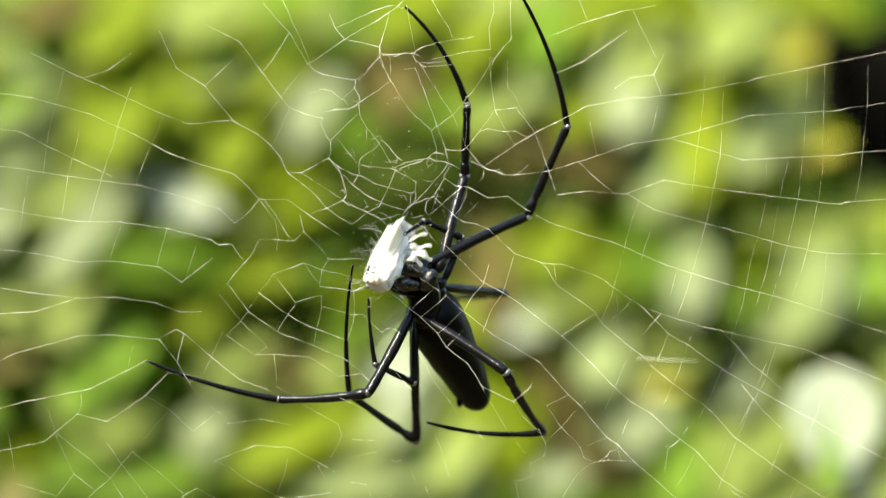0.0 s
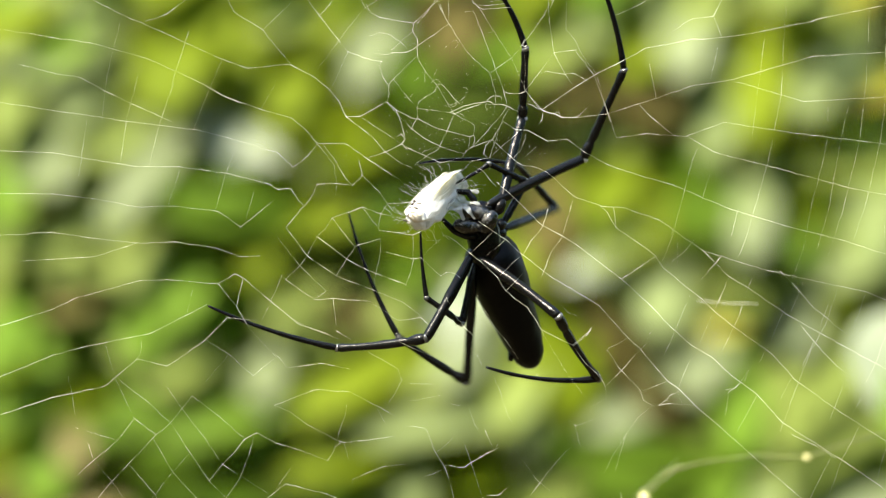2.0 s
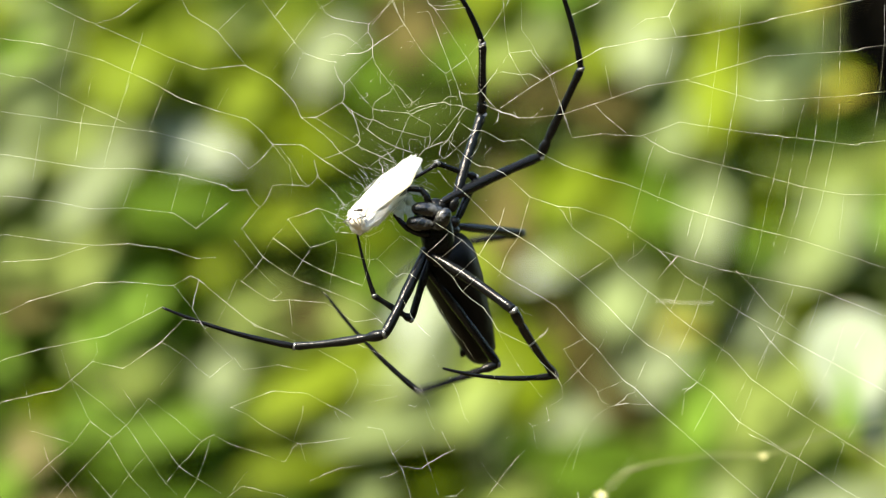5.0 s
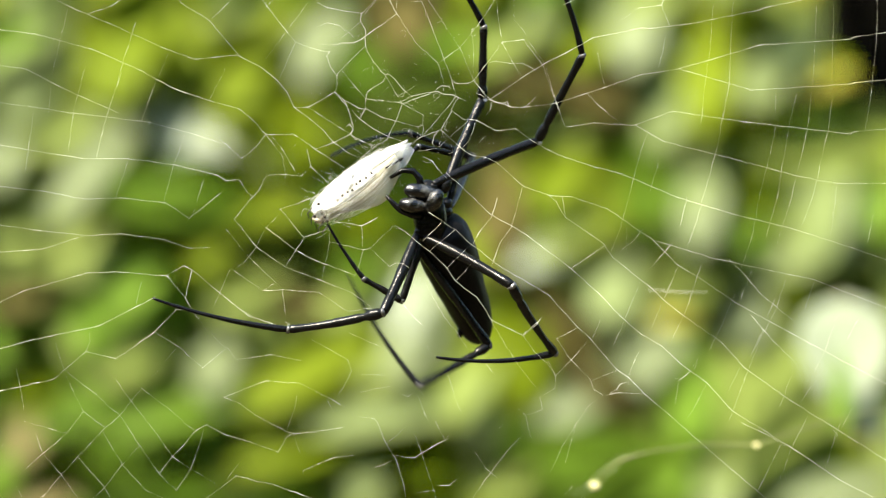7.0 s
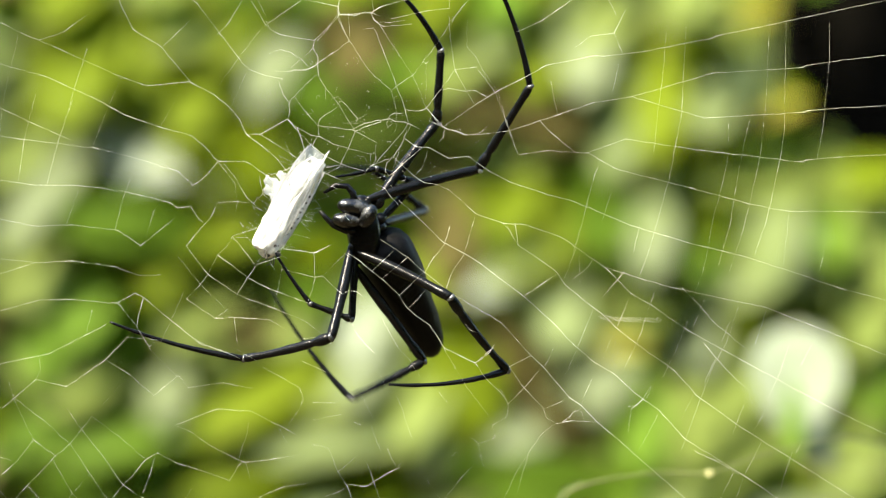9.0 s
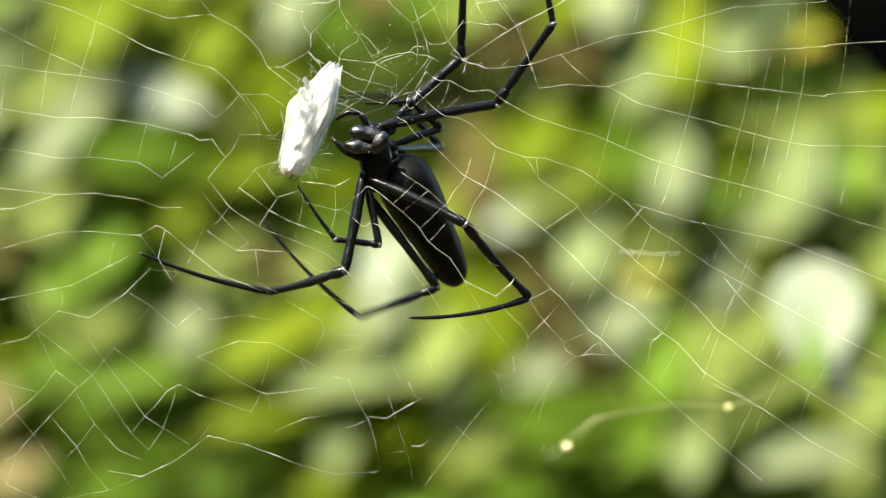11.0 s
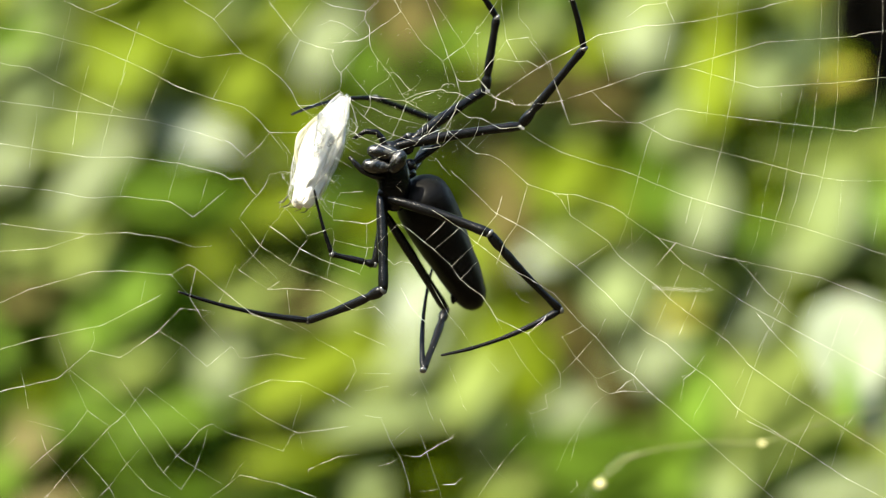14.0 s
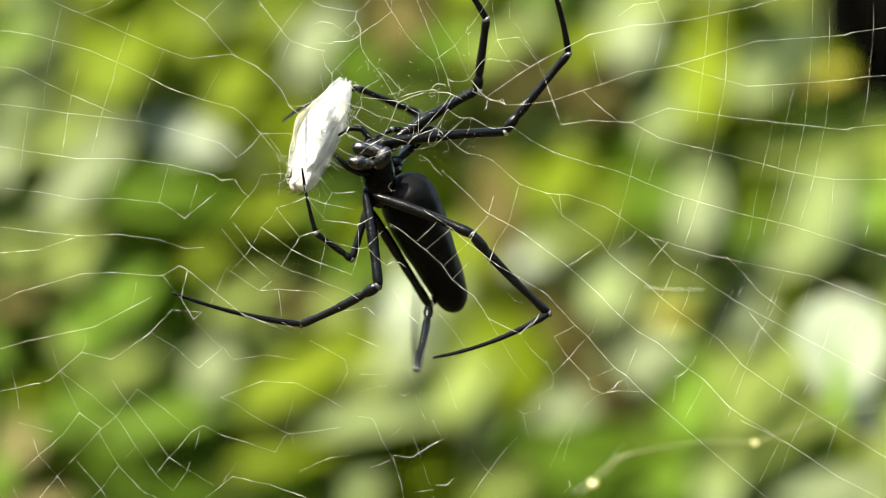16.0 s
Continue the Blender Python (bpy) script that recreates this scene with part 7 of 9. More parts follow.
thread((-29.4, 56.8), (-33.7, 57.1), thick=0.013)
thread((-36.0, 61.5), (-32.4, 63.1), (-29.0, 62.3), (-25.8, 60.0), (-24.5, 58.4), thick=0.013)
thread((-12.9, 65.5), (-7.7, 57.6), (-1.3, 51.8), thick=0.02)
thread((-9.1, 68.8), (-6.1, 69.1), (-5.4, 67.8), thick=0.036)
thread((-5.4, 67.8), (-3.0, 61.5), (-0.3, 54.5), (2.5, 46.9), (3.5, 42.6), thick=0.028)
thread((-5.4, 71.0), (-4.1, 69.4), (0.9, 61.5), (4.7, 56.0), (8.5, 46.9), thick=0.02)
thread((-1.3, 51.8), (1.7, 54.0), (4.7, 56.0), thick=0.028)
thread((4.7, 56.0), (8.0, 60.3), (10.4, 63.4), (13.5, 67.8), (15.9, 72.5), thick=0.02)
thread((-1.3, 51.8), (0.2, 45.8), thick=0.02)
thread((0.2, 45.8), (0.0, 40.3), thick=0.013)
thread((8.2, 59.6), (8.5, 53.7), (8.3, 47.4), thick=0.013)
thread((7.9, 60.3), (8.2, 61.4), (8.7, 60.9), thick=0.055)
thread((7.6, 59.8), (8.3, 59.2), (9.1, 59.8), thick=0.045)
thread((2.5, 46.9), (3.8, 46.1), (7.6, 46.3), (8.5, 46.9), thick=0.036)
thread((8.5, 46.9), (12.7, 41.7), thick=0.028)
thread((12.7, 41.7), (14.6, 40.8), (16.7, 40.6), (18.6, 39.5), (22.2, 39.5), thick=0.036)
thread((16.7, 40.6), (17.8, 41.1), (18.6, 39.5), thick=0.036)
thread((22.2, 39.5), (23.8, 40.3), (25.8, 42.3), thick=0.02)
thread((13.5, 40.8), (13.2, 38.7), (12.0, 37.5), thick=0.028)
thread((8.5, 46.9), (12.3, 51.8), (16.4, 57.6), thick=0.02)
thread((12.3, 51.8), (14.6, 52.4), (19.0, 51.6), (22.2, 51.8), (24.5, 50.5), (25.8, 49.7), thick=0.028)
thread((16.4, 57.6), (15.1, 66.3), (14.8, 72.5), thick=0.02)
thread((16.4, 57.6), (22.7, 58.4), thick=0.028)
thread((16.4, 57.6), (19.8, 51.3), (22.2, 47.8), thick=0.02)
thread((19.8, 71.8), (19.8, 63.9), (22.2, 61.2), (24.5, 56.8), (28.5, 51.3), thick=0.013)
thread((28.5, 51.1), (30.8, 43.4), (32.7, 37.9), thick=0.02)
thread((23.8, 38.7), (22.2, 37.1), thick=0.013)
thread((9.8, 44.2), (9.3, 43.3), (10.7, 42.8), (12.7, 41.7), thick=0.028)
thread((-2.4, 43.6), (-1.3, 45.0), (-0.3, 45.5), (1.7, 45.3), (2.0, 44.5), thick=0.036)
thread((-12.4, 40.8), (-8.5, 42.6), (-5.4, 43.4), (-1.4, 43.9), (-0.2, 43.1), (2.5, 43.0), (4.4, 42.2), (6.5, 41.1), thick=0.036)
thread((-11.3, 40.4), (-7.7, 41.9), (-3.8, 43.1), thick=0.028)
thread((-16.1, 48.6), (-14.8, 48.6), (-13.2, 47.1), (-10.9, 44.2), (-8.5, 42.6), thick=0.028)
thread((-21.6, 41.9), (-17.2, 41.4), (-12.4, 40.9), (-11.3, 40.4), thick=0.036)
thread((-16.1, 48.3), (-16.7, 46.6), (-19.5, 45.0), (-21.1, 43.7), (-21.6, 41.9), (-21.4, 39.5), (-22.3, 37.9), (-23.4, 36.0), thick=0.028)
thread((-28.2, 50.0), (-25.0, 45.8), (-21.6, 41.9), thick=0.02)
thread((-21.4, 56.8), (-24.2, 54.1), (-28.2, 50.0), (-29.4, 48.9), (-29.7, 45.8), thick=0.02)
thread((-31.6, 54.9), (-32.4, 53.7), (-31.3, 50.5), (-29.7, 48.5), (-29.4, 45.8), (-30.1, 43.7), thick=0.013)
thread((-31.6, 54.9), (-36.8, 56.0), (-41.1, 57.6), thick=0.028)
thread((-41.1, 57.6), (-43.6, 60.7), (-45.5, 63.1), (-47.8, 66.3), (-50.2, 69.4), thick=0.02)
thread((-43.6, 60.7), (-37.6, 68.6), thick=0.013)
thread((-43.6, 60.7), (-49.4, 52.9), thick=0.013)
thread((-41.1, 57.6), (-46.3, 45.8), thick=0.013)
thread((-19.5, 52.4), (-19.5, 48.9), thick=0.013)
thread((-30.1, 43.7), (-27.4, 41.4), (-23.4, 39.2), (-21.1, 38.9), (-17.2, 36.7), (-14.0, 35.9), (-6.9, 34.0), (-5.7, 34.5), (-5.5, 33.5), (-5.8, 31.6), thick=0.036)
thread((-30.1, 43.7), (-28.2, 41.4), (-23.4, 36.4), (-19.5, 33.5), (-14.8, 31.2), (-11.6, 30.1), (-8.5, 29.3), thick=0.028)
thread((-27.4, 41.4), (-26.1, 37.9), (-25.0, 34.0), thick=0.028)
thread((3.5, 42.6), (2.0, 40.3), (-5.5, 31.6), thick=0.02)
thread((-5.5, 37.3), (-5.7, 34.5), thick=0.02)
thread((4.4, 42.2), (2.5, 39.5), (-1.4, 28.2), thick=0.02)
thread((-41.5, 31.9), (-35.7, 27.9), (-30.5, 24.5), (-26.6, 22.2), thick=0.028)
thread((-35.7, 27.9), (-30.5, 29.6), (-25.8, 31.9), (-25.0, 33.2), thick=0.036)
thread((-25.8, 31.9), (-22.7, 30.1), (-19.5, 28.8), (-17.2, 27.7), (-14.8, 26.6), thick=0.036)
thread((-27.1, 34.0), (-26.1, 34.8), (-25.0, 33.5), (-25.8, 31.9), (-24.5, 30.5), (-23.1, 30.7), thick=0.03)
thread((-41.5, 39.5), (-36.8, 36.0), (-32.9, 32.7), (-30.5, 29.7), (-26.6, 26.9), (-23.1, 25.3), thick=0.028)
thread((-37.6, 39.5), (-34.5, 37.5), (-29.0, 34.0), (-25.8, 31.9), thick=0.02)
thread((-23.1, 25.3), (-18.7, 28.8), (-15.6, 30.4), (-14.8, 32.4), (-13.2, 35.6), (-11.3, 40.4), thick=0.028)
thread((-14.8, 31.2), (-19.5, 30.1), (-20.3, 29.3), thick=0.02)
thread((-5.8, 31.6), (-7.7, 30.1), (-8.8, 28.5), thick=0.036)
thread((-6.9, 34.0), (-7.2, 30.8), thick=0.028)
thread((-8.8, 28.5), (-14.8, 26.6), (-20.3, 24.5), thick=0.02)
thread((-47.8, 31.6), (-44.7, 27.7), (-41.5, 22.2), (-39.5, 20.3), thick=0.02)
thread((-49.4, 31.9), (-44.7, 26.1), (-43.9, 20.9), (-44.4, 17.5), thick=0.013)
thread((-49.4, 20.6), (-43.9, 20.8), (-39.5, 20.3), thick=0.028)
thread((-39.5, 20.3), (-36.8, 23.0), (-37.3, 25.3), (-37.9, 27.7), thick=0.02)
thread((-37.1, 23.3), (-32.1, 18.6), (-29.7, 15.3), thick=0.02)
thread((-49.4, 20.6), (-50.7, 17.5), (-52.9, 14.5), (-54.1, 13.5), (-57.3, 9.3), (-58.1, 8.5), thick=0.02)
thread((-56.8, 19.4), (-54.6, 15.9), (-52.9, 14.5), thick=0.02)
thread((-45.2, 11.2), (-39.2, 13.2), (-36.8, 14.3), (-31.6, 12.4), (-23.8, 10.7), thick=0.028)
thread((-45.2, 11.2), (-47.1, 8.0), (-49.1, 6.1), thick=0.013)
thread((-36.8, 14.3), (-32.1, 8.3), thick=0.02)
thread((-29.7, 15.3), (-23.4, 15.6), thick=0.028)
thread((-29.7, 15.3), (-31.6, 12.4), (-32.1, 8.2), thick=0.02)
thread((-58.1, 8.5), (-52.1, 0.6), (-43.9, -5.0), thick=0.02)
thread((-43.9, -5.0), (-40.0, -6.5), (-33.7, -8.8), (-25.5, -12.1), thick=0.028)
thread((-25.5, -12.1), (-19.5, -16.4), thick=0.013)
thread((-49.4, 6.0), (-41.1, -0.3), thick=0.02)
thread((-41.1, -0.3), (-35.3, -3.3), (-32.9, -4.2), (-24.2, -7.4), thick=0.028)
thread((-43.1, 8.5), (-38.9, 3.3), thick=0.02)
thread((-38.9, 3.3), (-32.1, 5.4), thick=0.028)
thread((-38.9, 3.3), (-39.5, 1.7), (-41.1, -0.3), (-43.9, -5.0), thick=0.02)
thread((-45.2, 11.2), (-43.1, 8.5), thick=0.02)
thread((-31.6, 2.0), (-26.6, 0.9), (-22.3, -0.2), (-20.3, 0.2), thick=0.028)
thread((-20.3, 0.2), (-14.0, 6.5), (-12.4, 5.2), thick=0.02)
thread((-31.8, 5.7), (-31.6, 2.0), (-32.9, -4.2), (-33.7, -8.8), thick=0.013)
thread((-20.3, 0.2), (-16.4, -3.5), (-14.8, -4.9), (-13.2, -3.9), (-10.9, -4.1), (-9.3, -5.4), thick=0.028)
thread((-22.3, -0.2), (-23.4, -4.6), (-24.7, -7.7), thick=0.02)
thread((-22.7, 6.5), (-22.3, -0.2), thick=0.02)
thread((-32.1, 7.7), (-26.6, 7.2), (-22.7, 6.5), (-20.3, 7.6), (-18.3, 8.8), thick=0.028)
thread((-60.4, 5.5), (-54.1, -2.2), (-46.7, -9.3), thick=0.013)
thread((-50.2, -11.6), (-46.7, -9.3), thick=0.028)
thread((-50.2, -11.6), (-44.7, -11.3), (-34.8, -12.0), thick=0.028)
thread((-34.8, -12.0), (-26.6, -17.3), thick=0.02)
thread((-26.6, -17.3), (-20.3, -16.4), (-17.9, -18.7), thick=0.028)
thread((-58.1, -6.1), (-50.2, -11.6), thick=0.02)
thread((-44.7, -11.3), (-43.9, -18.7), thick=0.02)
thread((-49.4, 6.0), (-52.1, 0.6), (-54.1, -2.2), (-58.1, -6.1), thick=0.013)
thread((-62.8, -12.0), (-54.1, -18.3), (-46.3, -21.4), (-43.1, -22.7), thick=0.02)
thread((-43.9, -20.3), (-38.4, -23.4), thick=0.02)
thread((-13.2, -10.9), (-10.9, -15.6), (-8.5, -18.7), (-5.8, -21.2), thick=0.02)
thread((-0.6, 33.2), (-2.5, 31.6), (-3.0, 29.3), (-1.9, 28.2), thick=0.028)
thread((-6.9, 30.8), (-3.0, 32.4), (-0.6, 33.2), thick=0.028)
thread((2.0, 31.3), (7.2, 35.9), thick=0.028)
thread((2.0, 31.3), (0.2, 29.6), (-1.4, 28.2), (-6.9, 27.2), thick=0.02)
thread((-5.4, 25.7), (-3.0, 24.5), (-1.4, 22.2), (0.9, 19.8), thick=0.028)
thread((5.4, 28.2), (7.2, 30.1), (8.5, 33.2), (8.8, 35.6), thick=0.02)
thread((8.0, 27.7), (12.0, 31.6), thick=0.013)
thread((19.0, -12.7), (20.6, -14.8), (23.0, -15.6), thick=0.02)
thread((35.6, -5.4), (45.0, 0.9), thick=0.02)
thread((22.2, -23.9), (25.3, -28.5), (28.6, -31.5), (30.8, -34.3), (31.3, -35.6), thick=0.02)
thread((13.5, -20), (16.4, -25), (19, -29.3), (21.4, -32.9), thick=0.014)
thread((49.7, -0.3), (53.7, 3), (55.7, 5.7), thick=0.014)
thread((54.5, -28.5), (52.9, -32.1), (51.6, -35.7), (51.5, -37.1), (52.6, -40), thick=0.015)
thread((43.7, -20), (42.2, -23.8), (41.1, -25), thick=0.013)
thread((29.3, 15.1), (31.6, 13.1), (32.7, 10.9), (34, 8.8), thick=0.02)
thread((50.5, 10.4), (49.4, 7.2), thick=0.013)
thread((51.0, 5.7), (51.3, -1.4), thick=0.013)
thread((55.2, -8.5), (51.6, -17.2), (47.4, -26.9), thick=0.013)
thread((22.2, -24.2), (26.1, -21.1), (27.4, -18.7), thick=0.02)
thread((-4.6, -10.1), (-1.7, -15.4), (0.3, -19), (4.2, -23.6), (6.9, -27.9), thick=0.015)
# the torn lower spiral: thin threads that sag between the spokes
thread((-105.3, -33.7), (-99.8, -38.1), (-96.9, -40.1), (-92.7, -44.2), (-90.0, -46.3), thick=0.017)
thread((-90.0, -46.3), (-84.5, -54.6), (-79.2, -62.5), (-74.3, -67.2), (-70.2, -61.2), (-63.1, -65.6), thick=0.017)
thread((-108.4, -25.0), (-105.0, -35.3), (-100.2, -45.2), thick=0.012)
thread((-100.2, -45.2), (-94.1, -49.7), (-90.0, -46.3), (-86.9, -42.3), (-84.0, -38.7), thick=0.017)
thread((-84.0, -38.7), (-76.3, -44.5), (-69.2, -50.7), thick=0.017)
thread((-69.2, -50.7), (-65.9, -48.9), (-60.4, -51.8), (-55.2, -53.3), (-46.0, -56.5), thick=0.026)
thread((-46.0, -56.5), (-44.4, -54.1), (-43.9, -52.6), (-42.0, -51.3), thick=0.017)
thread((-91.1, -36.4), (-86.9, -42.3), (-80.7, -50.2), (-75.4, -57.8), (-70.2, -61.2), thick=0.017)
thread((-69.2, -50.7), (-72.5, -54.9), (-75.4, -57.8), (-79.2, -62.5), thick=0.017)
thread((-94.1, -49.7), (-98.2, -54.1), (-101.8, -57.8), (-106.4, -62.8), (-111.1, -68.5), (-113.9, -70.0), thick=0.017)
thread((-94.7, -51.0), (-89.4, -60.0), (-82.8, -67.2), (-76.2, -70.0), thick=0.017)
thread((-89.4, -60.0), (-84.5, -54.6), thick=0.012)
thread((-89.4, -60.0), (-94.3, -66.4), (-97.4, -69.4), thick=0.012)
thread((-101.8, -57.8), (-94.3, -66.4), (-91.9, -70.7), (-85.6, -78.5), thick=0.017)
thread((-111.6, -57.0), (-106.4, -62.8), (-101.3, -69.9), (-95.1, -78.5), thick=0.017)
thread((-116.3, -61.2), (-111.6, -57.0), (-104.8, -51.3), (-117.1, -47.8), thick=0.017)
thread((-104.8, -51.3), (-100.2, -45.2), thick=0.012)
thread((-113.1, -52.1), (-111.6, -57.0), thick=0.012)
thread((-120.2, -52.6), (-123.4, -55.2), thick=0.012)
thread((-80.4, -23.0), (-73.8, -27.1), (-67.0, -33.0), (-60.1, -27.4), thick=0.017)
thread((-60.1, -27.4), (-57.6, -30.8), thick=0.012)
thread((-57.6, -30.8), (-48.0, -29.4), (-39.7, -31.0), thick=0.026)
thread((-73.8, -27.1), (-80.9, -35.3), thick=0.012)
thread((-68.3, -19.8), (-60.4, -27.9), thick=0.012)
thread((-61.1, -41.2), (-49.4, -36.7), (-40.0, -37.3), thick=0.026)
thread((-40.0, -37.3), (-31.0, -41.9), (-27.1, -44.2), thick=0.017)
thread((-61.1, -41.2), (-56.5, -43.1), (-52.1, -46.4), (-46.3, -49.4), (-42.8, -51.1), thick=0.017)
thread((-42.8, -51.1), (-41.5, -51.5), (-33.7, -50.5), (-28.0, -49.7), thick=0.026)
thread((-41.5, -51.5), (-40.0, -56.5), thick=0.012)
thread((-40.8, -40.8), (-41.2, -43.9), (-42.8, -48.3), (-43.4, -50.5), thick=0.012)
thread((-26.1, -23.4), (-20.3, -26.0), (-17.6, -27.1), thick=0.017)
thread((-36.5, -25.3), (-26.6, -30.7), thick=0.017)
thread((-26.6, -30.7), (-25.5, -34.1), (-28.2, -39.2), (-29.3, -40.3), thick=0.012)
thread((-32.1, -42.3), (-30.2, -45.8), thick=0.017)
thread((-23.1, -46.7), (-18.7, -47.4), thick=0.017)
thread((-18.7, -47.4), (-15.9, -54.1), (-13.2, -58.4), (-11.3, -64.4), (-10.4, -69.1), thick=0.017)
thread((-15.9, -54.1), (-11.3, -50.2), thick=0.012)
thread((-19.5, -60.9), (-16.4, -60.0), (-14.3, -58.9), thick=0.026)
thread((-13.2, -57.6), (-7.7, -58.1), (-6.1, -56.8), (-0.6, -53.8), (1.4, -52.9), thick=0.026)
thread((-7.7, -52.1), (-6.1, -56.5), (-3.5, -64.4), (-2.2, -68.3), thick=0.012)
thread((-7.7, -68.0), (-4.6, -67.5), (-2.2, -67.2), thick=0.017)
thread((-38.9, -62.8), (-38.9, -61.7), (-30.5, -58.1), (-24.7, -57.4), thick=0.026)
thread((-66.7, -69.9), (-61.2, -65.9), (-57.6, -63.1), (-46.3, -65.9), (-38.4, -68.8), (-33.7, -70.7), thick=0.026)
thread((-60.4, -64.4), (-56.5, -58.9), thick=0.012)
thread((-23.0, -34.9), (-16.4, -35.1), thick=0.017)
thread((-23.1, -39.8), (-14.8, -38.1), thick=0.017)
thread((-70.2, -60.9), (-68.0, -54.9), (-66.7, -50.2), thick=0.012)
thread((-119.0, -32.9), (-117.9, -37.6), (-116.8, -44.7), thick=0.012)
thread((-98.5, -23.4), (-98.2, -25.8), (-99.5, -28.5), thick=0.012)
thread((-66.7, -69.9), (-76.2, -74.6), (-85.6, -73.0), thick=0.026)
thread((-111.1, -68.5), (-113.9, -77.0), thick=0.017)
thread((-118.7, -65.9), (-117.1, -69.9), (-113.9, -77.0), thick=0.012)
thread((0.2, -32.9), (2.0, -36.8), (4.1, -43.9), (5.2, -45.5), thick=0.012)
thread((-2.2, -47.8), (0.5, -53.3), (-3.8, -55.2), thick=0.017)
thread((0.5, -53.3), (1.4, -51.8), thick=0.017)
thread((12.0, -32.1), (14.3, -34.8), thick=0.017)
thread((21.4, -32.9), (25.8, -38.4), thick=0.017)
thread((29.3, -31.3), (31.3, -35.3), (31.2, -38.7), (26.9, -41.2), (27.7, -44.7), (23.0, -46.3), (21.1, -44.7), thick=0.017)
thread((23.0, -46.3), (23.8, -50.2), (24.5, -52.6), thick=0.012)
thread((31.3, -35.3), (35.6, -31), (39.8, -26.3), thick=0.022)
thread((31.6, -25), (35.6, -30.8), (41.1, -36.5), (41.9, -39.2), (44.2, -40.4), thick=0.022)
thread((44.2, -40.8), (48.9, -40.0), (56.8, -40.4), thick=0.026)
thread((41.1, -36.8), (48.6, -33.7), (51.3, -35.7), thick=0.017)
thread((46.3, -40.4), (48.5, -38.9), (49.3, -37.6), (51.0, -37.1), thick=0.026)
thread((48.5, -38.9), (49.3, -40.3), thick=0.012)
thread((44.2, -40.8), (40.3, -43.9), (37.1, -48.6), (34.8, -56.5), (34.0, -59.6), thick=0.012)
thread((37.1, -48.6), (33.2, -54.9), (30.1, -62.0), thick=0.012)
thread((21.4, -52.6), (18.3, -55.7), (11.6, -64.4), (8.2, -69.4), thick=0.017)
thread((8.8, -56.5), (12.0, -61.2), (15.9, -64.4), thick=0.012)
thread((-1.4, -65.9), (1.7, -65.9), (3.8, -64.0), thick=0.026)
thread((35.6, -64.7), (35.9, -66.3), (34.0, -68.3), thick=0.026)
thread((16.7, -48.6), (15.7, -49.9), thick=0.017)
thread((-6.9, -40.8), (-5.0, -46.3), (-4.1, -47.8), thick=0.012)
thread((-11.6, -40.4), (-9.8, -41.1), (-8.5, -40.1), thick=0.017)
thread((-4.6, -26.6), (-3.0, -30.1), thick=0.012)
thread((-9.3, -33.2), (-5.4, -40.8), thick=0.012)
thread((65.5, -36.8), (66.4, -36.0), (67.0, -35.7), (68.0, -34.8), (68.9, -34.0), thick=0.045)
thread((71.0, -30.5), (69.9, -33.7), thick=0.017)
thread((65.5, -36.8), (64.4, -43.1), thick=0.012)
thread((83.1, -48.3), (84.0, -48.9), (89.9, -51.5), (95.4, -54.9), thick=0.026)
thread((89.1, -22.3), (85.9, -29.4), thick=0.012)
thread((102.4, -38.4), (99.8, -42.3), thick=0.012)
thread((115.0, -42.6), (111.1, -49.4), thick=0.012)
thread((108.7, -50.5), (109.8, -51.5), (108.0, -55.7), thick=0.017)
thread((-113.9, -77.0), (-102.9, -81.7), (-85.6, -78.5), (-76.2, -74.6), thick=0.017)
thread((-33.7, -70.7), (-22.7, -73.8), (-10.1, -73.0), thick=0.017)
thread((8.2, -69.4), (2.5, -77.0), thick=0.012)
thread((-10.4, -69.1), (-9.8, -77.0), thick=0.012)
thread((-2.2, -68.3), (-0.3, -77.0), thick=0.012)
# the thin sticky cross threads that still hang
thread((62, 59.2), (60, 50.5), thick=0.013)
thread((75.3, 67.9), (74.2, 54.5), (73.4, 49), (71.8, 34.8), thick=0.013)
thread((80.8, 71), (79.7, 45.8), (78.1, 37.9), (76.2, 27.7), (73.4, 17.5), (70.2, 6.5), (67.9, 0.2), thick=0.013)
thread((92.7, 42.7), (92.7, 37.9), thick=0.013)
thread((92.6, 34), (91.5, 28.2), (88.3, 15.9), (86, 3.3), (82.8, -6.1), thick=0.013)
thread((98.6, 43.5), (97, 37.2), (95.4, 28.5), (93, 14.3), (89.9, 3.3), thick=0.013)
thread((104.1, 71), (103.3, 50.5), (101.7, 34.8), (100.4, 28.5), (97, 14.3), (93, 1.7), thick=0.013)
thread((108.8, 71), (108.3, 41.1), (107.2, 33.2), (103.3, 15.9), (100.1, 6.5), thick=0.013)
thread((120.9, 71), (120.9, 60), (119, 41.1), (117.4, 33.2), thick=0.013)
thread((57.6, 34), (55.3, 28.2), (52.9, 19), (49.7, 6.5), (46.6, -1.4), thick=0.013)
thread((67.9, 14.3), (66, 6.5), thick=0.013)
thread((60, 23.8), (57.6, 15.9), thick=0.013)
thread((71.8, -4.6), (67.9, -16.4), (63.9, -25), thick=0.013)
thread((65.5, -4.6), (63.6, -9.3), (61.5, -14), thick=0.022)
thread((60.7, -15.6), (59.2, -19), (57.6, -23), thick=0.013)
thread((63.6, 1.4), (61.7, -0.9), (57.6, -5.5), thick=0.024)
thread((81.2, -12.4), (78.1, -20.3), (74.2, -28.2), thick=0.013)
thread((86, -6.1), (82.8, -14), thick=0.013)
thread((95.4, -8.5), (92.3, -17.9), (88.3, -25), thick=0.013)
thread((103.3, -9.3), (100.1, -18.7), thick=0.013)
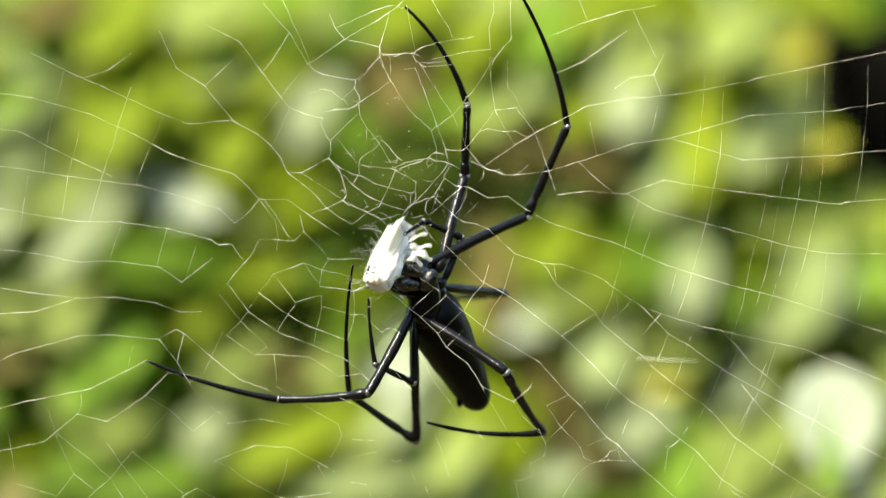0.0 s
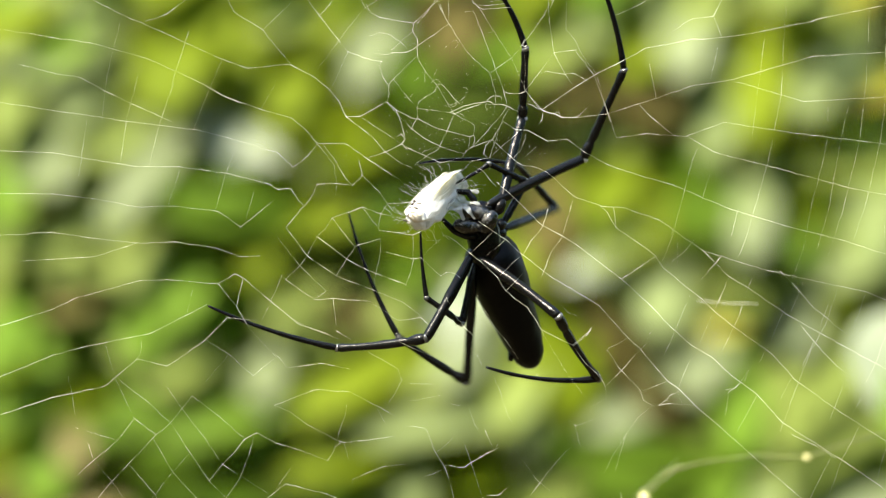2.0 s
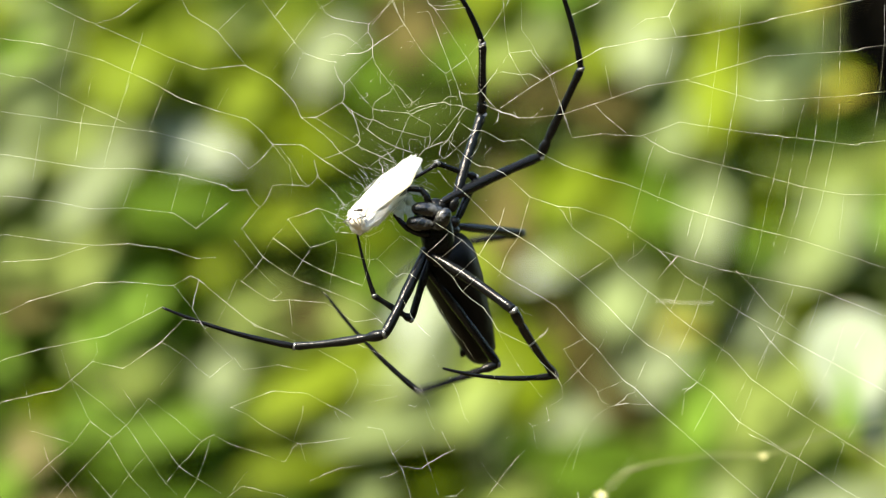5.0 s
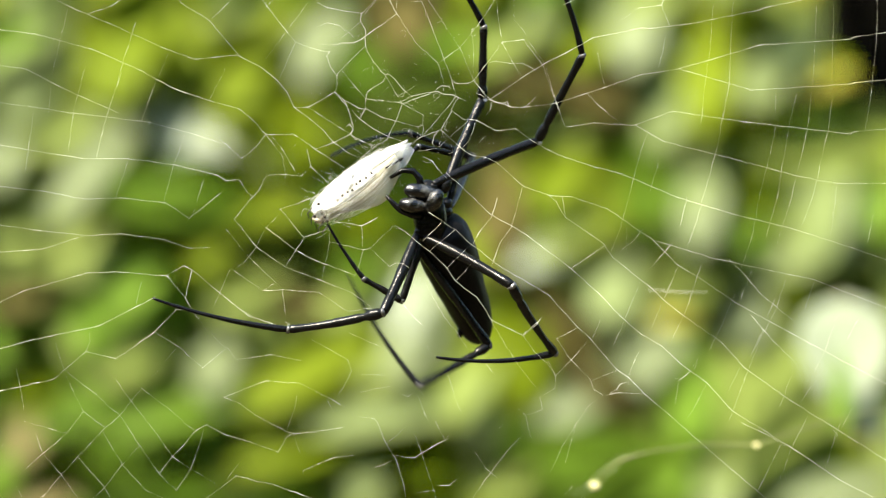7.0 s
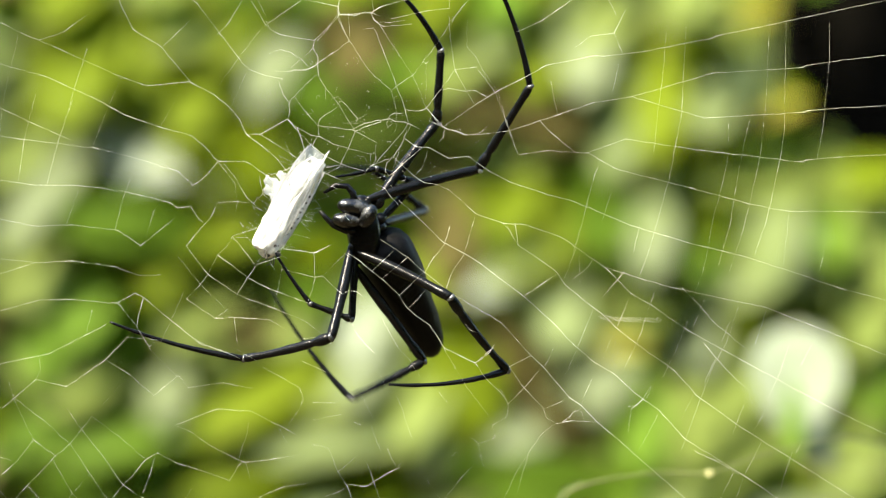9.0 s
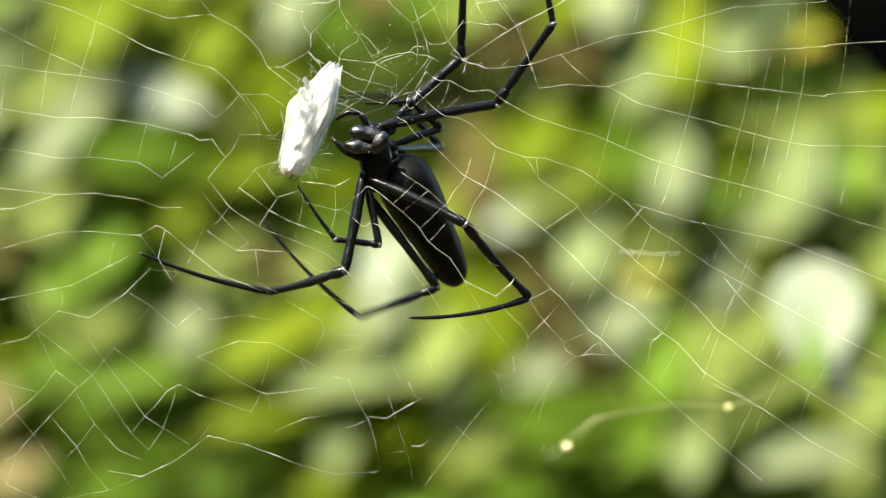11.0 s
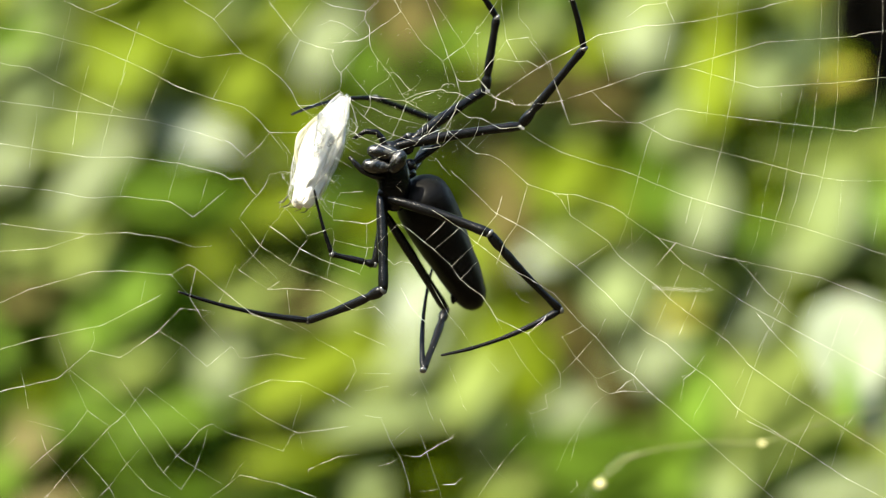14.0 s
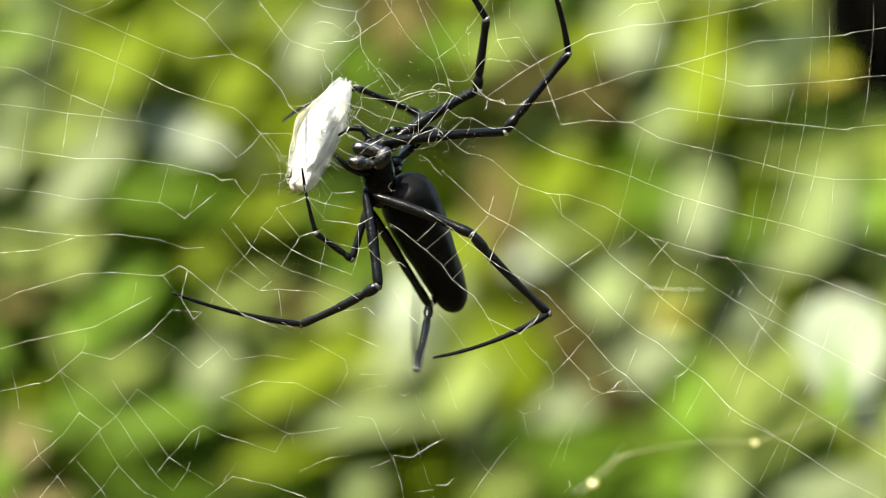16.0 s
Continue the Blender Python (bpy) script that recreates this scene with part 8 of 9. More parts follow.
thread((109.6, -18.7), (106.4, -28.2), (103.3, -34.5), thick=0.013)
thread((88.3, -25), (82.8, -39.2), (79.7, -47.9), thick=0.013)
thread((97, -35.3), (93.8, -43.9), thick=0.013)
thread((82.8, -32.9), (79.7, -39.2), thick=0.013)
thread((73.4, -37.6), (67.9, -47.9), thick=0.013)
thread((101.7, -46.3), (97, -55.3), (93.8, -64.4), thick=0.013)
thread((110.4, -48.6), (106.4, -61.2), thick=0.013)
thread((93.8, -54.9), (87.5, -67.5), thick=0.013)
thread((112.7, -25), (115.9, -18.7), thick=0.013)
thread((119.8, 9.6), (118.2, 1.7), thick=0.013)
thread((109.6, 17.5), (108, 3.3), thick=0.013)
sticky = []
# two guy threads hold the sheet to the ground
for side in (-1, 1):
    sticky.append(tube([Vector((side * 159, 0, -50)) * MM, Vector((side * 420, 60, -1290)) * MM], [0.06 * MM] * 2, 4))
part("guy_threads", tubes("guy_threads", sticky), SILK, web)
# fluff and curled loose silk round the hub
fluff = []
for k in range(26):
    x, z = web_rng.gauss(-10, 9), web_rng.gauss(42, 10)
    w, pts = web_rng.uniform(0, 6.28), []
    for i in range(web_rng.randint(4, 9)):
        pts.append((x, web_rng.uniform(0, 1.5), z))
        w += web_rng.uniform(-0.2, 1.1)
        x, z = x + 0.6 * math.cos(w), z + 0.6 * math.sin(w)
    fluff.append(tube([Vector(p) * MM for p in pts], [0.014 * MM] * len(pts), 3))
# flecks of silk on and between the hub's threads
for k in range(95):
    p = Vector((web_rng.gauss(-12, 14), web_rng.uniform(-0.4, 0.8), web_rng.gauss(41, 11)))
    d = Vector((web_rng.uniform(-1, 1), 0, web_rng.uniform(-1, 1))) * 0.5
    fluff.append(tube([p * MM, (p + d * 0.6 + Vector((0, 0, -0.1))) * MM, (p + d) * MM], [0.012 * MM, 0.022 * MM, 0.012 * MM], 3))
part("loose_silk", tubes("loose_silk", fluff), SILK, web, "curled loose silk at the hub")["kind"] = "stuff"


# ---- the spider, in millimetres from the root of its jaws ----
spider = tagged(new("spider"), "large black long-legged orb spider hanging on its web", "spider")


def egg(name, a, b, wide, deep, power=0.5, lump=0.0, mat=SHELL, parent=None, rings=16, sides=20, profile=None):
    """A rounded body from a to b; wide and deep are its half widths."""
    a, b = Vector(a), Vector(b)
    x = (b - a).normalized()
    z = Vector((0, -1, 0))
    z = (z - x * z.dot(x)).normalized()
    y = z.cross(x)
    vs, fs = [], []
    for i in range(rings + 1):
        s = 0.5 - 0.5 * math.cos(math.pi * i / rings)
        r = profile(s) if profile else (max(0, 4 * s * (1 - s))) ** power
        for k in range(sides):
            w = 2 * math.pi * k / sides
            n = 1 + lump * noise.noise((3 * s, 1.5 * math.cos(w), 1.5 * math.sin(w))) + 0.5 * lump * noise.noise((9 * s, 4 * math.cos(w), 4 * math.sin(w)))
            vs.append((a.lerp(b, s) + (y * math.cos(w) * wide + z * math.sin(w) * deep) * max(r, 0.01) * n) * MM)
    for i in range(rings):
        for k in range(sides):
            j = (k + 1) % sides
            fs.append((i * sides + k, i * sides + j, (i + 1) * sides + j, (i + 1) * sides + k))
    fs.append(tuple(range(sides))[::-1])
    fs.append(tuple(range(rings * sides, (rings + 1) * sides)))
    me = bpy.data.meshes.new(name)
    me.from_pydata([tuple(v) for v in vs], [], fs)
    return part(name, smooth(me), mat, parent)


def curve_tube(name, points, radii, mat, parent, sides=10):
    return part(name, tubes(name, [tube([Vector(p) * MM for p in points], [r * MM for r in radii], sides)]), mat, parent)


def limb(name, length, radii, bow=0.0, hairs=0, knob=None, parent=spider):
    """A leg piece along x from 0 to its length, bowed sideways, with fine bristles."""
    n, pts, rad = 40, [], []
    for i in range(n + 1):
        s = i / n
        pts.append(Vector((length * s, bow * length * 4 * s * (1 - s), 0)) * MM)
        k = s * (len(radii) - 1)
        j = min(int(k), len(radii) - 2)
        rad.append((radii[j] + (radii[j + 1] - radii[j]) * (k - j)) * MM * (1 + 0.09 * noise.noise((9 * s, length, 0.5))))
    many = [tube(pts, rad, 10)]
    r = random.Random(int(length * 10))
    for k in range(hairs):
        i = r.randint(2, n - 1)
        w = r.uniform(0, 6.28)
        side = Vector((0.8, math.cos(w), math.sin(w))).normalized()
        root = pts[i] + Vector((0, math.cos(w), math.sin(w))) * rad[i] * 0.9
        many.append(tube([root, root + side * r.uniform(0.5, 1.1) * MM], [0.045 * MM, 0.012 * MM], 3))
    ob = part(name, tubes(name, many), SHELL, parent)
    if knob:
        size = radii[0] / 0.9
        pts2 = [Vector((x, 0, 0)) * MM for x in (-0.7, -0.4, 0.0, 0.3, 0.6)]
        part("joint", tubes("joint", [tube(pts2, [size * q * MM for q in (0.8, 1.2, 1.3, 1.22, 0.9)], 10)]), knob, ob, "worn grey knee joint")
    return ob


class Leg:
    """Three pieces in a chain: thigh, shin with its knee, and foot."""

    def __init__(self, root, lengths, thick=1.0, bows=(0, 0, 0), knee=JOINT):
        self.root, self.lengths = Vector(root), lengths
        self.pieces = [
            limb("thigh", lengths[0], [r * thick for r in (0.9, 1.2, 1.38, 1.48, 1.5, 1.48, 1.42, 1.36, 1.32, 1.3, 1.34, 1.42, 1.15)], bows[0], 30),
            limb("shin", lengths[1], [r * thick for r in (0.95, 1.4, 1.5, 1.42, 1.0, 1.22, 1.27, 1.24, 1.2, 1.17, 1.14, 1.1, 1.07, 1.04, 1.02, 1.0, 1.0, 1.03, 1.12, 1.16, 0.9)], bows[1], 40, knee),
            limb("foot", lengths[2], [r * thick for r in (0.8, 0.98, 0.86, 0.78, 0.74, 0.7, 0.66, 0.62, 0.58, 0.55, 0.5, 0.56, 0.46, 0.4, 0.3)], bows[2], 60, JOINT),
        ]

    def poses(self, joints):
        """The pieces' poses for a knee, an ankle and a tip, with every piece at its own length."""
        a, made = self.root.copy(), []
        for want, length in zip(joints, self.lengths):
            x = (Vector(want) - a).normalized()
            z = Vector((0, -1, 0.03))
            z = (z - x * z.dot(x)).normalized()
            y = z.cross(x)
            m = Matrix((x, y, z)).transposed().to_4x4()
            made.append(Matrix.Translation(a * MM) @ m)
            a = a + x * length
        return made


# trunk, jaws and feelers
egg("cephalothorax", (1.4, 1.6, 4.4), (3.1, 2.4, -15.7), 4.9, 4.7, 0.42, 0.08, SHELL, spider)
egg("jaw", (-4.9, -4.7, 1.4), (4.4, -2.4, 0.0), 2.4, 2.4, 0.45, 0.05, GLOSS, spider)
egg("jaw", (-6.3, -5.0, -2.5), (2.2, -2.8, -3.5), 2.2, 2.4, 0.45, 0.05, GLOSS, spider)
egg("jaw", (5.4, -4.7, 1.3), (1.9, -4.7, -5.0), 2.2, 1.9, 0.45, 0.1, GLOSS, spider)
curve_tube("feeler", ((0.0, -2.4, 1.6), (-0.6, -2.4, 4.7), (-2.2, -2.4, 6.6), (-5.4, -2.8, 6.8), (-8.8, -3.1, 4.7)), (1.15, 1.05, 0.95, 0.8, 0.45), SHELL, spider)
curve_tube("feeler", ((0.0, -1.6, -6.0), (-2.8, -2.4, -5.7), (-6.0, -2.8, -4.3), (-7.9, -3.1, -2.5), (-9.9, -3.5, -0.3)), (1.15, 1.05, 0.95, 0.8, 0.45), SHELL, spider)
egg("hip", (3.5, 1.6, -0.5), (3.1, 0.0, 3.5), 1.7, 1.7, 0.4, 0.1, SHELL, spider, 8, 12)
egg("hip", (5.7, 1.6, 0.4), (7.8, 2.4, 5.1), 1.7, 1.7, 0.4, 0.1, SHELL, spider, 8, 12)
egg("hip", (1.3, 1.6, -9.0), (-1.7, 0.0, -11.5), 1.7, 1.7, 0.4, 0.1, SHELL, spider, 8, 12)
egg("hip", (2.4, 1.6, -9.4), (0.7, -0.8, -12.2), 1.7, 1.7, 0.4, 0.1, SHELL, spider, 8, 12)
egg("hip", (1.9, 1.6, -10.1), (-0.3, 1.6, -13.5), 1.7, 1.7, 0.4, 0.1, SHELL, spider, 8, 12)
egg("hip", (5.8, 1.6, -3.3), (8.2, 3.9, -1.5), 1.7, 1.7, 0.4, 0.1, SHELL, spider, 8, 12)
egg("hip", (1.7, 1.6, -11.3), (-0.7, 3.1, -15.5), 1.7, 1.7, 0.4, 0.1, SHELL, spider, 8, 12)
egg("hip", (5.8, 1.6, -5.0), (8.2, 5.5, -4.5), 1.7, 1.7, 0.4, 0.1, SHELL, spider, 8, 12)


def paunch(s):
    """The abdomen's half width along its length: full shoulders, a blunt end."""
    knots = ((0, 0), (0.015, 0.40), (0.04, 0.66), (0.08, 0.86), (0.13, 0.96), (0.22, 1.0), (0.36, 0.96), (0.5, 0.89), (0.65, 0.79), (0.8, 0.67), (0.9, 0.56), (0.95, 0.43), (0.985, 0.25), (1, 0))
    for (a, u), (b, v) in zip(knots, knots[1:]):
        if s <= b:
            return u + (v - u) * (s - a) / (b - a)
    return 0


abdomen = egg("abdomen", (0, 0, 0), (44.9, 0, 0), 8.9, 8.3, 0.5, 0.06, BELLY, spider, 44, 36, paunch)
egg("spinneret", (35.9, -3.8, 1.5), (39.0, -5.7, 2.6), 1.0, 1.0, 0.4, 0.1, SHELL, abdomen, 8, 10)

# where the jaws are: seconds, then millimetres in the plane of the web
BODY = [(0, -5.4, 11.5), (1, -4.7, 12), (2, -5.2, 12.1), (3, -5.4, 12), (4.2, -5.7, 12.3), (6.3, -6.3, 14.2), (7, -6.1, 15.3), (7.5, -7.7, 16.7), (8, -9.3, 18.4), (8.2, -9.8, 18.9), (10.3, -14, 18.4), (10.5, -14, 18.9), (11, -14, 20.5), (11.5, -14.8, 21.3), (12, -15.6, 22.4), (12.5, -16.8, 23.8), (13, -16.5, 24.4), (13.5, -17.8, 25.8), (14.5, -17.6, 25.7), (15, -18.1, 25.5), (15.5, -18.6, 26.4), (16, -19.4, 26.8)]
# the abdomen: seconds, x of its shoulder, then its tip from the jaws
PAUNCH = [(0, 2.5, 18.4, 29.4, -36.6), (0.5, 2.5, 16.9, 29.1, -37.5), (1, 2.5, 17.9, 24.1, -41.2), (1.5, 2.5, 17.7, 28.4, -37.9), (2, 2.5, 16.2, 24.5, -41.8), (2.5, 2.5, 15.4, 28.4, -38.9), (3, 2.5, 8.8, 28.2, -42.0), (3.5, 2.5, 15.5, 23.7, -42.4), (4, 2.5, 15.7, 27.2, -39.7), (6.5, 3.6, 14.8, 23.7, -43.0), (7, 3.8, 16.8, 26.2, -40.6), (7.5, 4.3, 16.6, 22.9, -43.2), (8, 4.9, 20.7, 28.0, -39.0), (10.5, 7.7, 23.7, 23.4, -41.4), (11, 7.7, 25.6, 23.2, -40.6), (11.5, 7.8, 22.3, 16.6, -45.7), (12, 7.8, 24.7, 24.1, -40.5), (12.5, 7.8, 23.5, 14.2, -46.2), (13, 7.8, 23.8, 23.2, -41.5), (13.5, 7.8, 23.0, 15.9, -45.7), (14, 7.9, 25.4, 21.6, -41.8), (14.5, 7.9, 25.6, 15.9, -44.6), (15, 7.9, 24.8, 19.9, -43.1), (15.5, 7.9, 22.7, 19.1, -44.4), (16, 7.9, 24.0, 19.5, -43.6)]
front_right = Leg((3.1, 0.0, 2.8), (36.1, 28.7, 43.9), 1.06, (0.01, 0.0, -0.05), PALE_JOINT)
front_right_joints = [(0, 32, 16.2, 17.4, 43.2, 11.1, 43.3, 27.6, -3.7, 81.6), (1, 30.9, 18.2, 17.1, 42.3, 12.5, 42.8, 26.9, -2.5, 81.1), (2, 31, 18.2, 17, 42.2, 10.3, 42.2, 27.4, -4.2, 80.9), (3, 31.3, 17.7, 17.1, 42.3, 10.5, 42.6, 27.6, -4.4, 81.1), (4.2, 31.2, 17.8, 16.9, 42.3, 9.1, 41.9, 27.9, -5.4, 80.8), (6.3, 32.9, 15.3, 16.5, 44.7, 5.2, 40.6, 28.5, -8.9, 78.9), (7, 33.4, 14.9, 15.8, 45.7, 5, 39.7, 28.3, -8.3, 77.8), (8, 34.5, 14.9, 12.8, 48, 5.6, 36.3, 31.5, -8.1, 74.6)] + [
    (10.3, 36, 12.6, 11.2, 51.5, 4.6, 34, 36.2, -1.5, 74.6), (11, 36.8, 11.2, 9.8, 52.6, 3.1, 32.4, 36.2, -3.4, 72.6), (12, 37.3, 9.3, 10, 53.9, 1.9, 32.2, 37.8, -11.7, 70.7), (12.5, 37.9, 7.2, 9.6, 54.8, -0.3, 31.5, 39, -16.2, 69.3), (13.5, 38.4, 5.2, 8.7, 56, -2.7, 30, 40, -19.5, 67.2), (14.5, 38.5, 5.1, 8.6, 56, -2.3, 30, 39.8, -18.8, 67.4), (15.5, 38.4, 6.2, 7.6, 56.3, -1.3, 28.7, 40.8, -17.2, 66.6), (16, 38.1, 8.5, 6.1, 56.3, 4.5, 28, 41.6, -11.1, 66.3)]
front_left = Leg((7.6, 2.4, 4.4), (27.8, 21.2, 33.8), 1.06, (0.01, 0, -0.07), PALE_JOINT)
front_left_joints = [(0, 13.8, 13.9, 28.9, 14.2, 5.8, 48.6, -3.8, -3.6, 75.6), (1, 12.9, 15, 28.6, 13.3, 6.6, 48.1, -4.4, -3.5, 75.1), (2, 13.2, 15, 28.6, 13.9, 6.1, 47.8, -3.9, -3.4, 74.9), (3, 13.7, 14.9, 28.5, 14, 7.2, 48.3, -3.8, -3, 75.1), (4.2, 13.7, 14.8, 28.6, 14, 5.8, 47.8, -3.5, -4.6, 74.8), (6.3, 17.2, 11.7, 28.8, 17, 4.6, 48.8, -2.8, -8.3, 72.9), (7, 17.4, 14, 27.7, 17.7, 8.3, 48.1, -3, -4, 71.8), (8, 20.3, 16.5, 24.6, 22.1, 13.6, 45.6, 0.2, 2.2, 68.6)] + [
    (10.3, 25.9, 6.3, 25, 26.9, -2.8, 44.1, 4.9, -10.2, 68.6), (11, 26.5, 11, 22.9, 27.1, 3.1, 42.6, 4.9, -5.2, 66.6), (12, 27.1, 11.8, 21.9, 29.6, 2, 40.5, 6.5, -2.7, 64.7), (12.5, 27.7, 11.7, 21.2, 30.2, 4.8, 41.1, 7.7, -7.2, 63.3), (13.5, 28.4, 13.1, 19.4, 31.7, 8.1, 39.8, 8.7, -4.2, 61.2), (14.5, 28.5, 13.2, 19.2, 31.7, 8.1, 39.6, 8.5, -3.2, 61.4), (15.5, 29.4, 11.8, 18.8, 32.1, 5.4, 38.9, 9.4, -7.1, 60.6), (16, 30.4, 10.3, 18.2, 33, 2, 37.6, 10.2, -8.5, 60.3)]
low_left = Leg((-1.3, 0.0, -11.3), (27.2, 27.2, 38.7), 1.06, (0.01, 0.02, 0.03))
low_left_joints = [(0, -12.9, -10.8, -33.4, -38.4, -1.7, -35.7, -74.8, -9.9, -25), (1, -13.8, -8.3, -34, -39.2, 1.2, -36.6, -75.4, -6.8, -25.5), (2, -13.5, -7.7, -34.3, -39, 1.3, -37.6, -74.9, -7, -25.7), (3, -13.4, -9, -34, -38.8, 0.5, -36, -74.8, -9.1, -25.5), (4.2, -12.8, -9.5, -34, -37.9, 0.6, -37.3, -74.5, -5.1, -25.8), (6.3, -11, -12.9, -33.2, -37.3, -7.4, -37.8, -73.8, -15.2, -27.7), (7, -10.5, -13.8, -32.8, -37, -10, -37.7, -74, -17.5, -28.8), (8, -7.4, -10.9, -35.5, -33.1, -3.6, -40.5, -70.3, -9.7, -31.7)] + [
    (10.3, -5.2, -11.9, -35.4, -28.1, 0.6, -43.2, -64.4, -4.8, -31.1), (11, -6, -5.8, -37.5, -28.1, 8.6, -44.1, -64.1, -0.5, -32.9), (12, -3.8, -5.7, -37.8, -25.5, 9.1, -45.1, -61.3, -1.5, -34.8), (12.5, -2.3, -3.8, -38.2, -23.3, 11.8, -46, -59.5, 2.1, -36.2), (13.5, -0.9, -7, -37.6, -22.1, 7.7, -46.3, -58, -4.3, -38.1), (14.5, 0.2, -7.4, -37.4, -21.9, 5.5, -46.6, -57.6, -6.7, -37.8), (15.5, 1.4, -8.6, -37, -20.6, 3.8, -47.2, -56.2, -8.8, -38.6), (16, 2.3, -7.2, -37.3, -19.9, 4.2, -48.3, -55.1, -8.9, -38.9)]
low_right = Leg((0.9, -0.8, -12.0), (30.5, 31.2, 36.9), 1.06, (0.015, -0.02, 0.045))
low_right_joints = [(0, 25.5, -10.6, -27.2, 37.1, 12.2, -45, 3.5, -2.5, -41.7), (1, 23.9, -13.5, -27.5, 35.4, 9, -45.8, 2.8, -7.9, -42.2), (2, 23.2, -14.4, -27.9, 35.2, 7.8, -46.2, 3.3, -10.4, -42.3), (3, 22.3, -14.7, -28.6, 34.3, 7.2, -47.2, 3.5, -12.3, -42.2), (4.2, 23.3, -14.8, -27.2, 35.5, 7, -45.8, 3.8, -11.5, -42.5), (6.3, 23.6, -15.1, -26.5, 36.7, 5.1, -46.3, 4.4, -12.5, -44.4), (7, 25.1, -13.6, -25.4, 38, 7, -45, 4.3, -7.9, -45.5), (8, 25.8, -12.9, -24.8, 40.4, 5.5, -45.3, 7.4, -10.7, -48.6)] + [
    (10.3, 27.5, -9.7, -23.9, 46.5, 3.5, -44.8, 12.1, -9.4, -48.6), (11, 27.7, -8.6, -24.4, 46.4, 4.8, -45.3, 12.1, -7.6, -50.7), (12, 29.3, -5.3, -22.2, 48.9, 7.2, -43, 13.7, 2.1, -52.6), (12.5, 28.9, -6.6, -22.7, 48.7, 4.7, -43.9, 15, -6.1, -54), (13.5, 29.1, -7, -21.8, 49.4, 2.4, -43.5, 15.9, -6.4, -56), (14.5, 29.4, -5.1, -21.9, 49.7, 5, -43.4, 15.7, -1.9, -55.9), (15.5, 28.8, -7.4, -22.6, 49.6, -0.3, -44.6, 16.7, -11.6, -56.7), (16, 28.5, -7.6, -23.1, 49.9, -3.3, -45.4, 17.5, -16.6, -57)]
short_left = Leg((0.0, 1.6, -13.2), (17.6, 12.6, 18.9), 0.78, (0.0, 0.0, 0.02))
short_left_joints = [(0, -0.2, 0, -29.6, -10.2, -3.1, -26, -13.4, -4.7, -5.2), (1, -2.8, 0, -29.3, -13.5, -3.1, -23, -15.4, -4.7, -2.5), (3.5, -4.4, 0, -29.3, -15.3, -3.1, -22.5, -15.7, -4.7, -4.4), (7, -5.5, 0, -29.9, -17.8, -3.1, -22.8, -25.2, -4.7, -9.9), (11, 3.6, 0, -30.9, -10.1, -3.1, -28.8, -20.3, -4.7, -12.3), (12.5, -1.1, 0, -31.2, -12.3, -3.1, -27.1, -19.7, -4.7, -12.6), (13.1, 2.4, 0, -31.5, -9.8, -3.1, -28.7, -21.3, -4.7, -14.2), (14, -3.1, 0, -31.5, -15, -3.1, -27.6, -19.7, -4.7, -9.4), (14.5, -3, 0, -29.8, -14.6, -3.1, -23.9, -17, -4.7, -4.6), (16, -5.4, 0, -30.4, -16.1, -3.1, -22, -17.5, -4.7, -11)]
short_right = Leg((7.9, 3.9, -1.9), (14.2, 13.4, 12.6), 0.78, (0.0, 0.0, 0.02))
short_right_joints = [(0, 12.9, 7.9, 10.5, 1.9, 1.6, 15.3, -3.6, -2.4, 11.3), (3.5, 14.2, 7.9, 7.4, 4.7, 1.6, 14.5, -6, -2.4, 8.2), (7, 11, 7.9, 11.8, -0.8, 1.6, 13.7, -7.1, -2.4, 9.4), (11, 22, 7.9, 3.1, 12, 1.6, 10.1, -4.6, -2.4, 9), (12.5, 17.3, 7.9, 7.1, 5.5, 1.6, 9.1, -9.1, -2.4, 1.6), (14, 17.6, 7.9, 5.2, 3.5, 1.6, 5.7, -7.1, -2.4, 0), (16, 16.5, 7.9, 5.5, 4.7, 1.6, 6.6, -7.1, -2.4, 0.8)]
hind_left = Leg((-0.6, 2.4, -15.4), (35.0, 24.4, 38.7), 0.92, (0, 0.01, 0.035))
# one stroke, from the spinnerets to the prey and back
hind_left_stroke = [(0, 14.33, 14.17, -40.62, 14.01, 0, -60.3, 14.33, 14.17, -42.98), (0.1, 13.85, 11.02, -46.6, 3.46, -3.15, -51.48, -6.93, 12.59, -30.38), (0.21, 4.41, 14.17, -47.07, -18.58, 7.87, -41.88, -29.28, 18.89, -26.76), (0.32, -10.39, 16.53, -44.87, -25.03, 10.23, -26.76, -35.42, 2.36, 9.6), (0.42, -17.95, 16.53, -41.09, -28.81, 8.66, -19.52, -20.78, 0, 16.85), (0.53, -20.31, 16.53, -38.41, -27.55, 8.66, -16.85, -15.11, -1.89, 13.38), (0.63, -12.91, 17.32, -41.88, -24.09, 9.45, -21.1, -12.91, -1.89, 13.38), (0.74, 3.46, 14.17, -47.07, -18.89, 9.45, -36.37, -18.89, -1.57, -1.73), (0.84, 18.58, 9.45, -40.62, -3.15, 4.72, -51.17, -27.55, 7.87, -25.98), (0.95, 15.11, 12.59, -40.62, 11.65, -1.57, -58.72, 13.54, 14.17, -41.09)]
hind_right = Leg((8.0, 5.5, -3.6), (32.6, 23.6, 37.8), 0.92, (0, 0, -0.04))
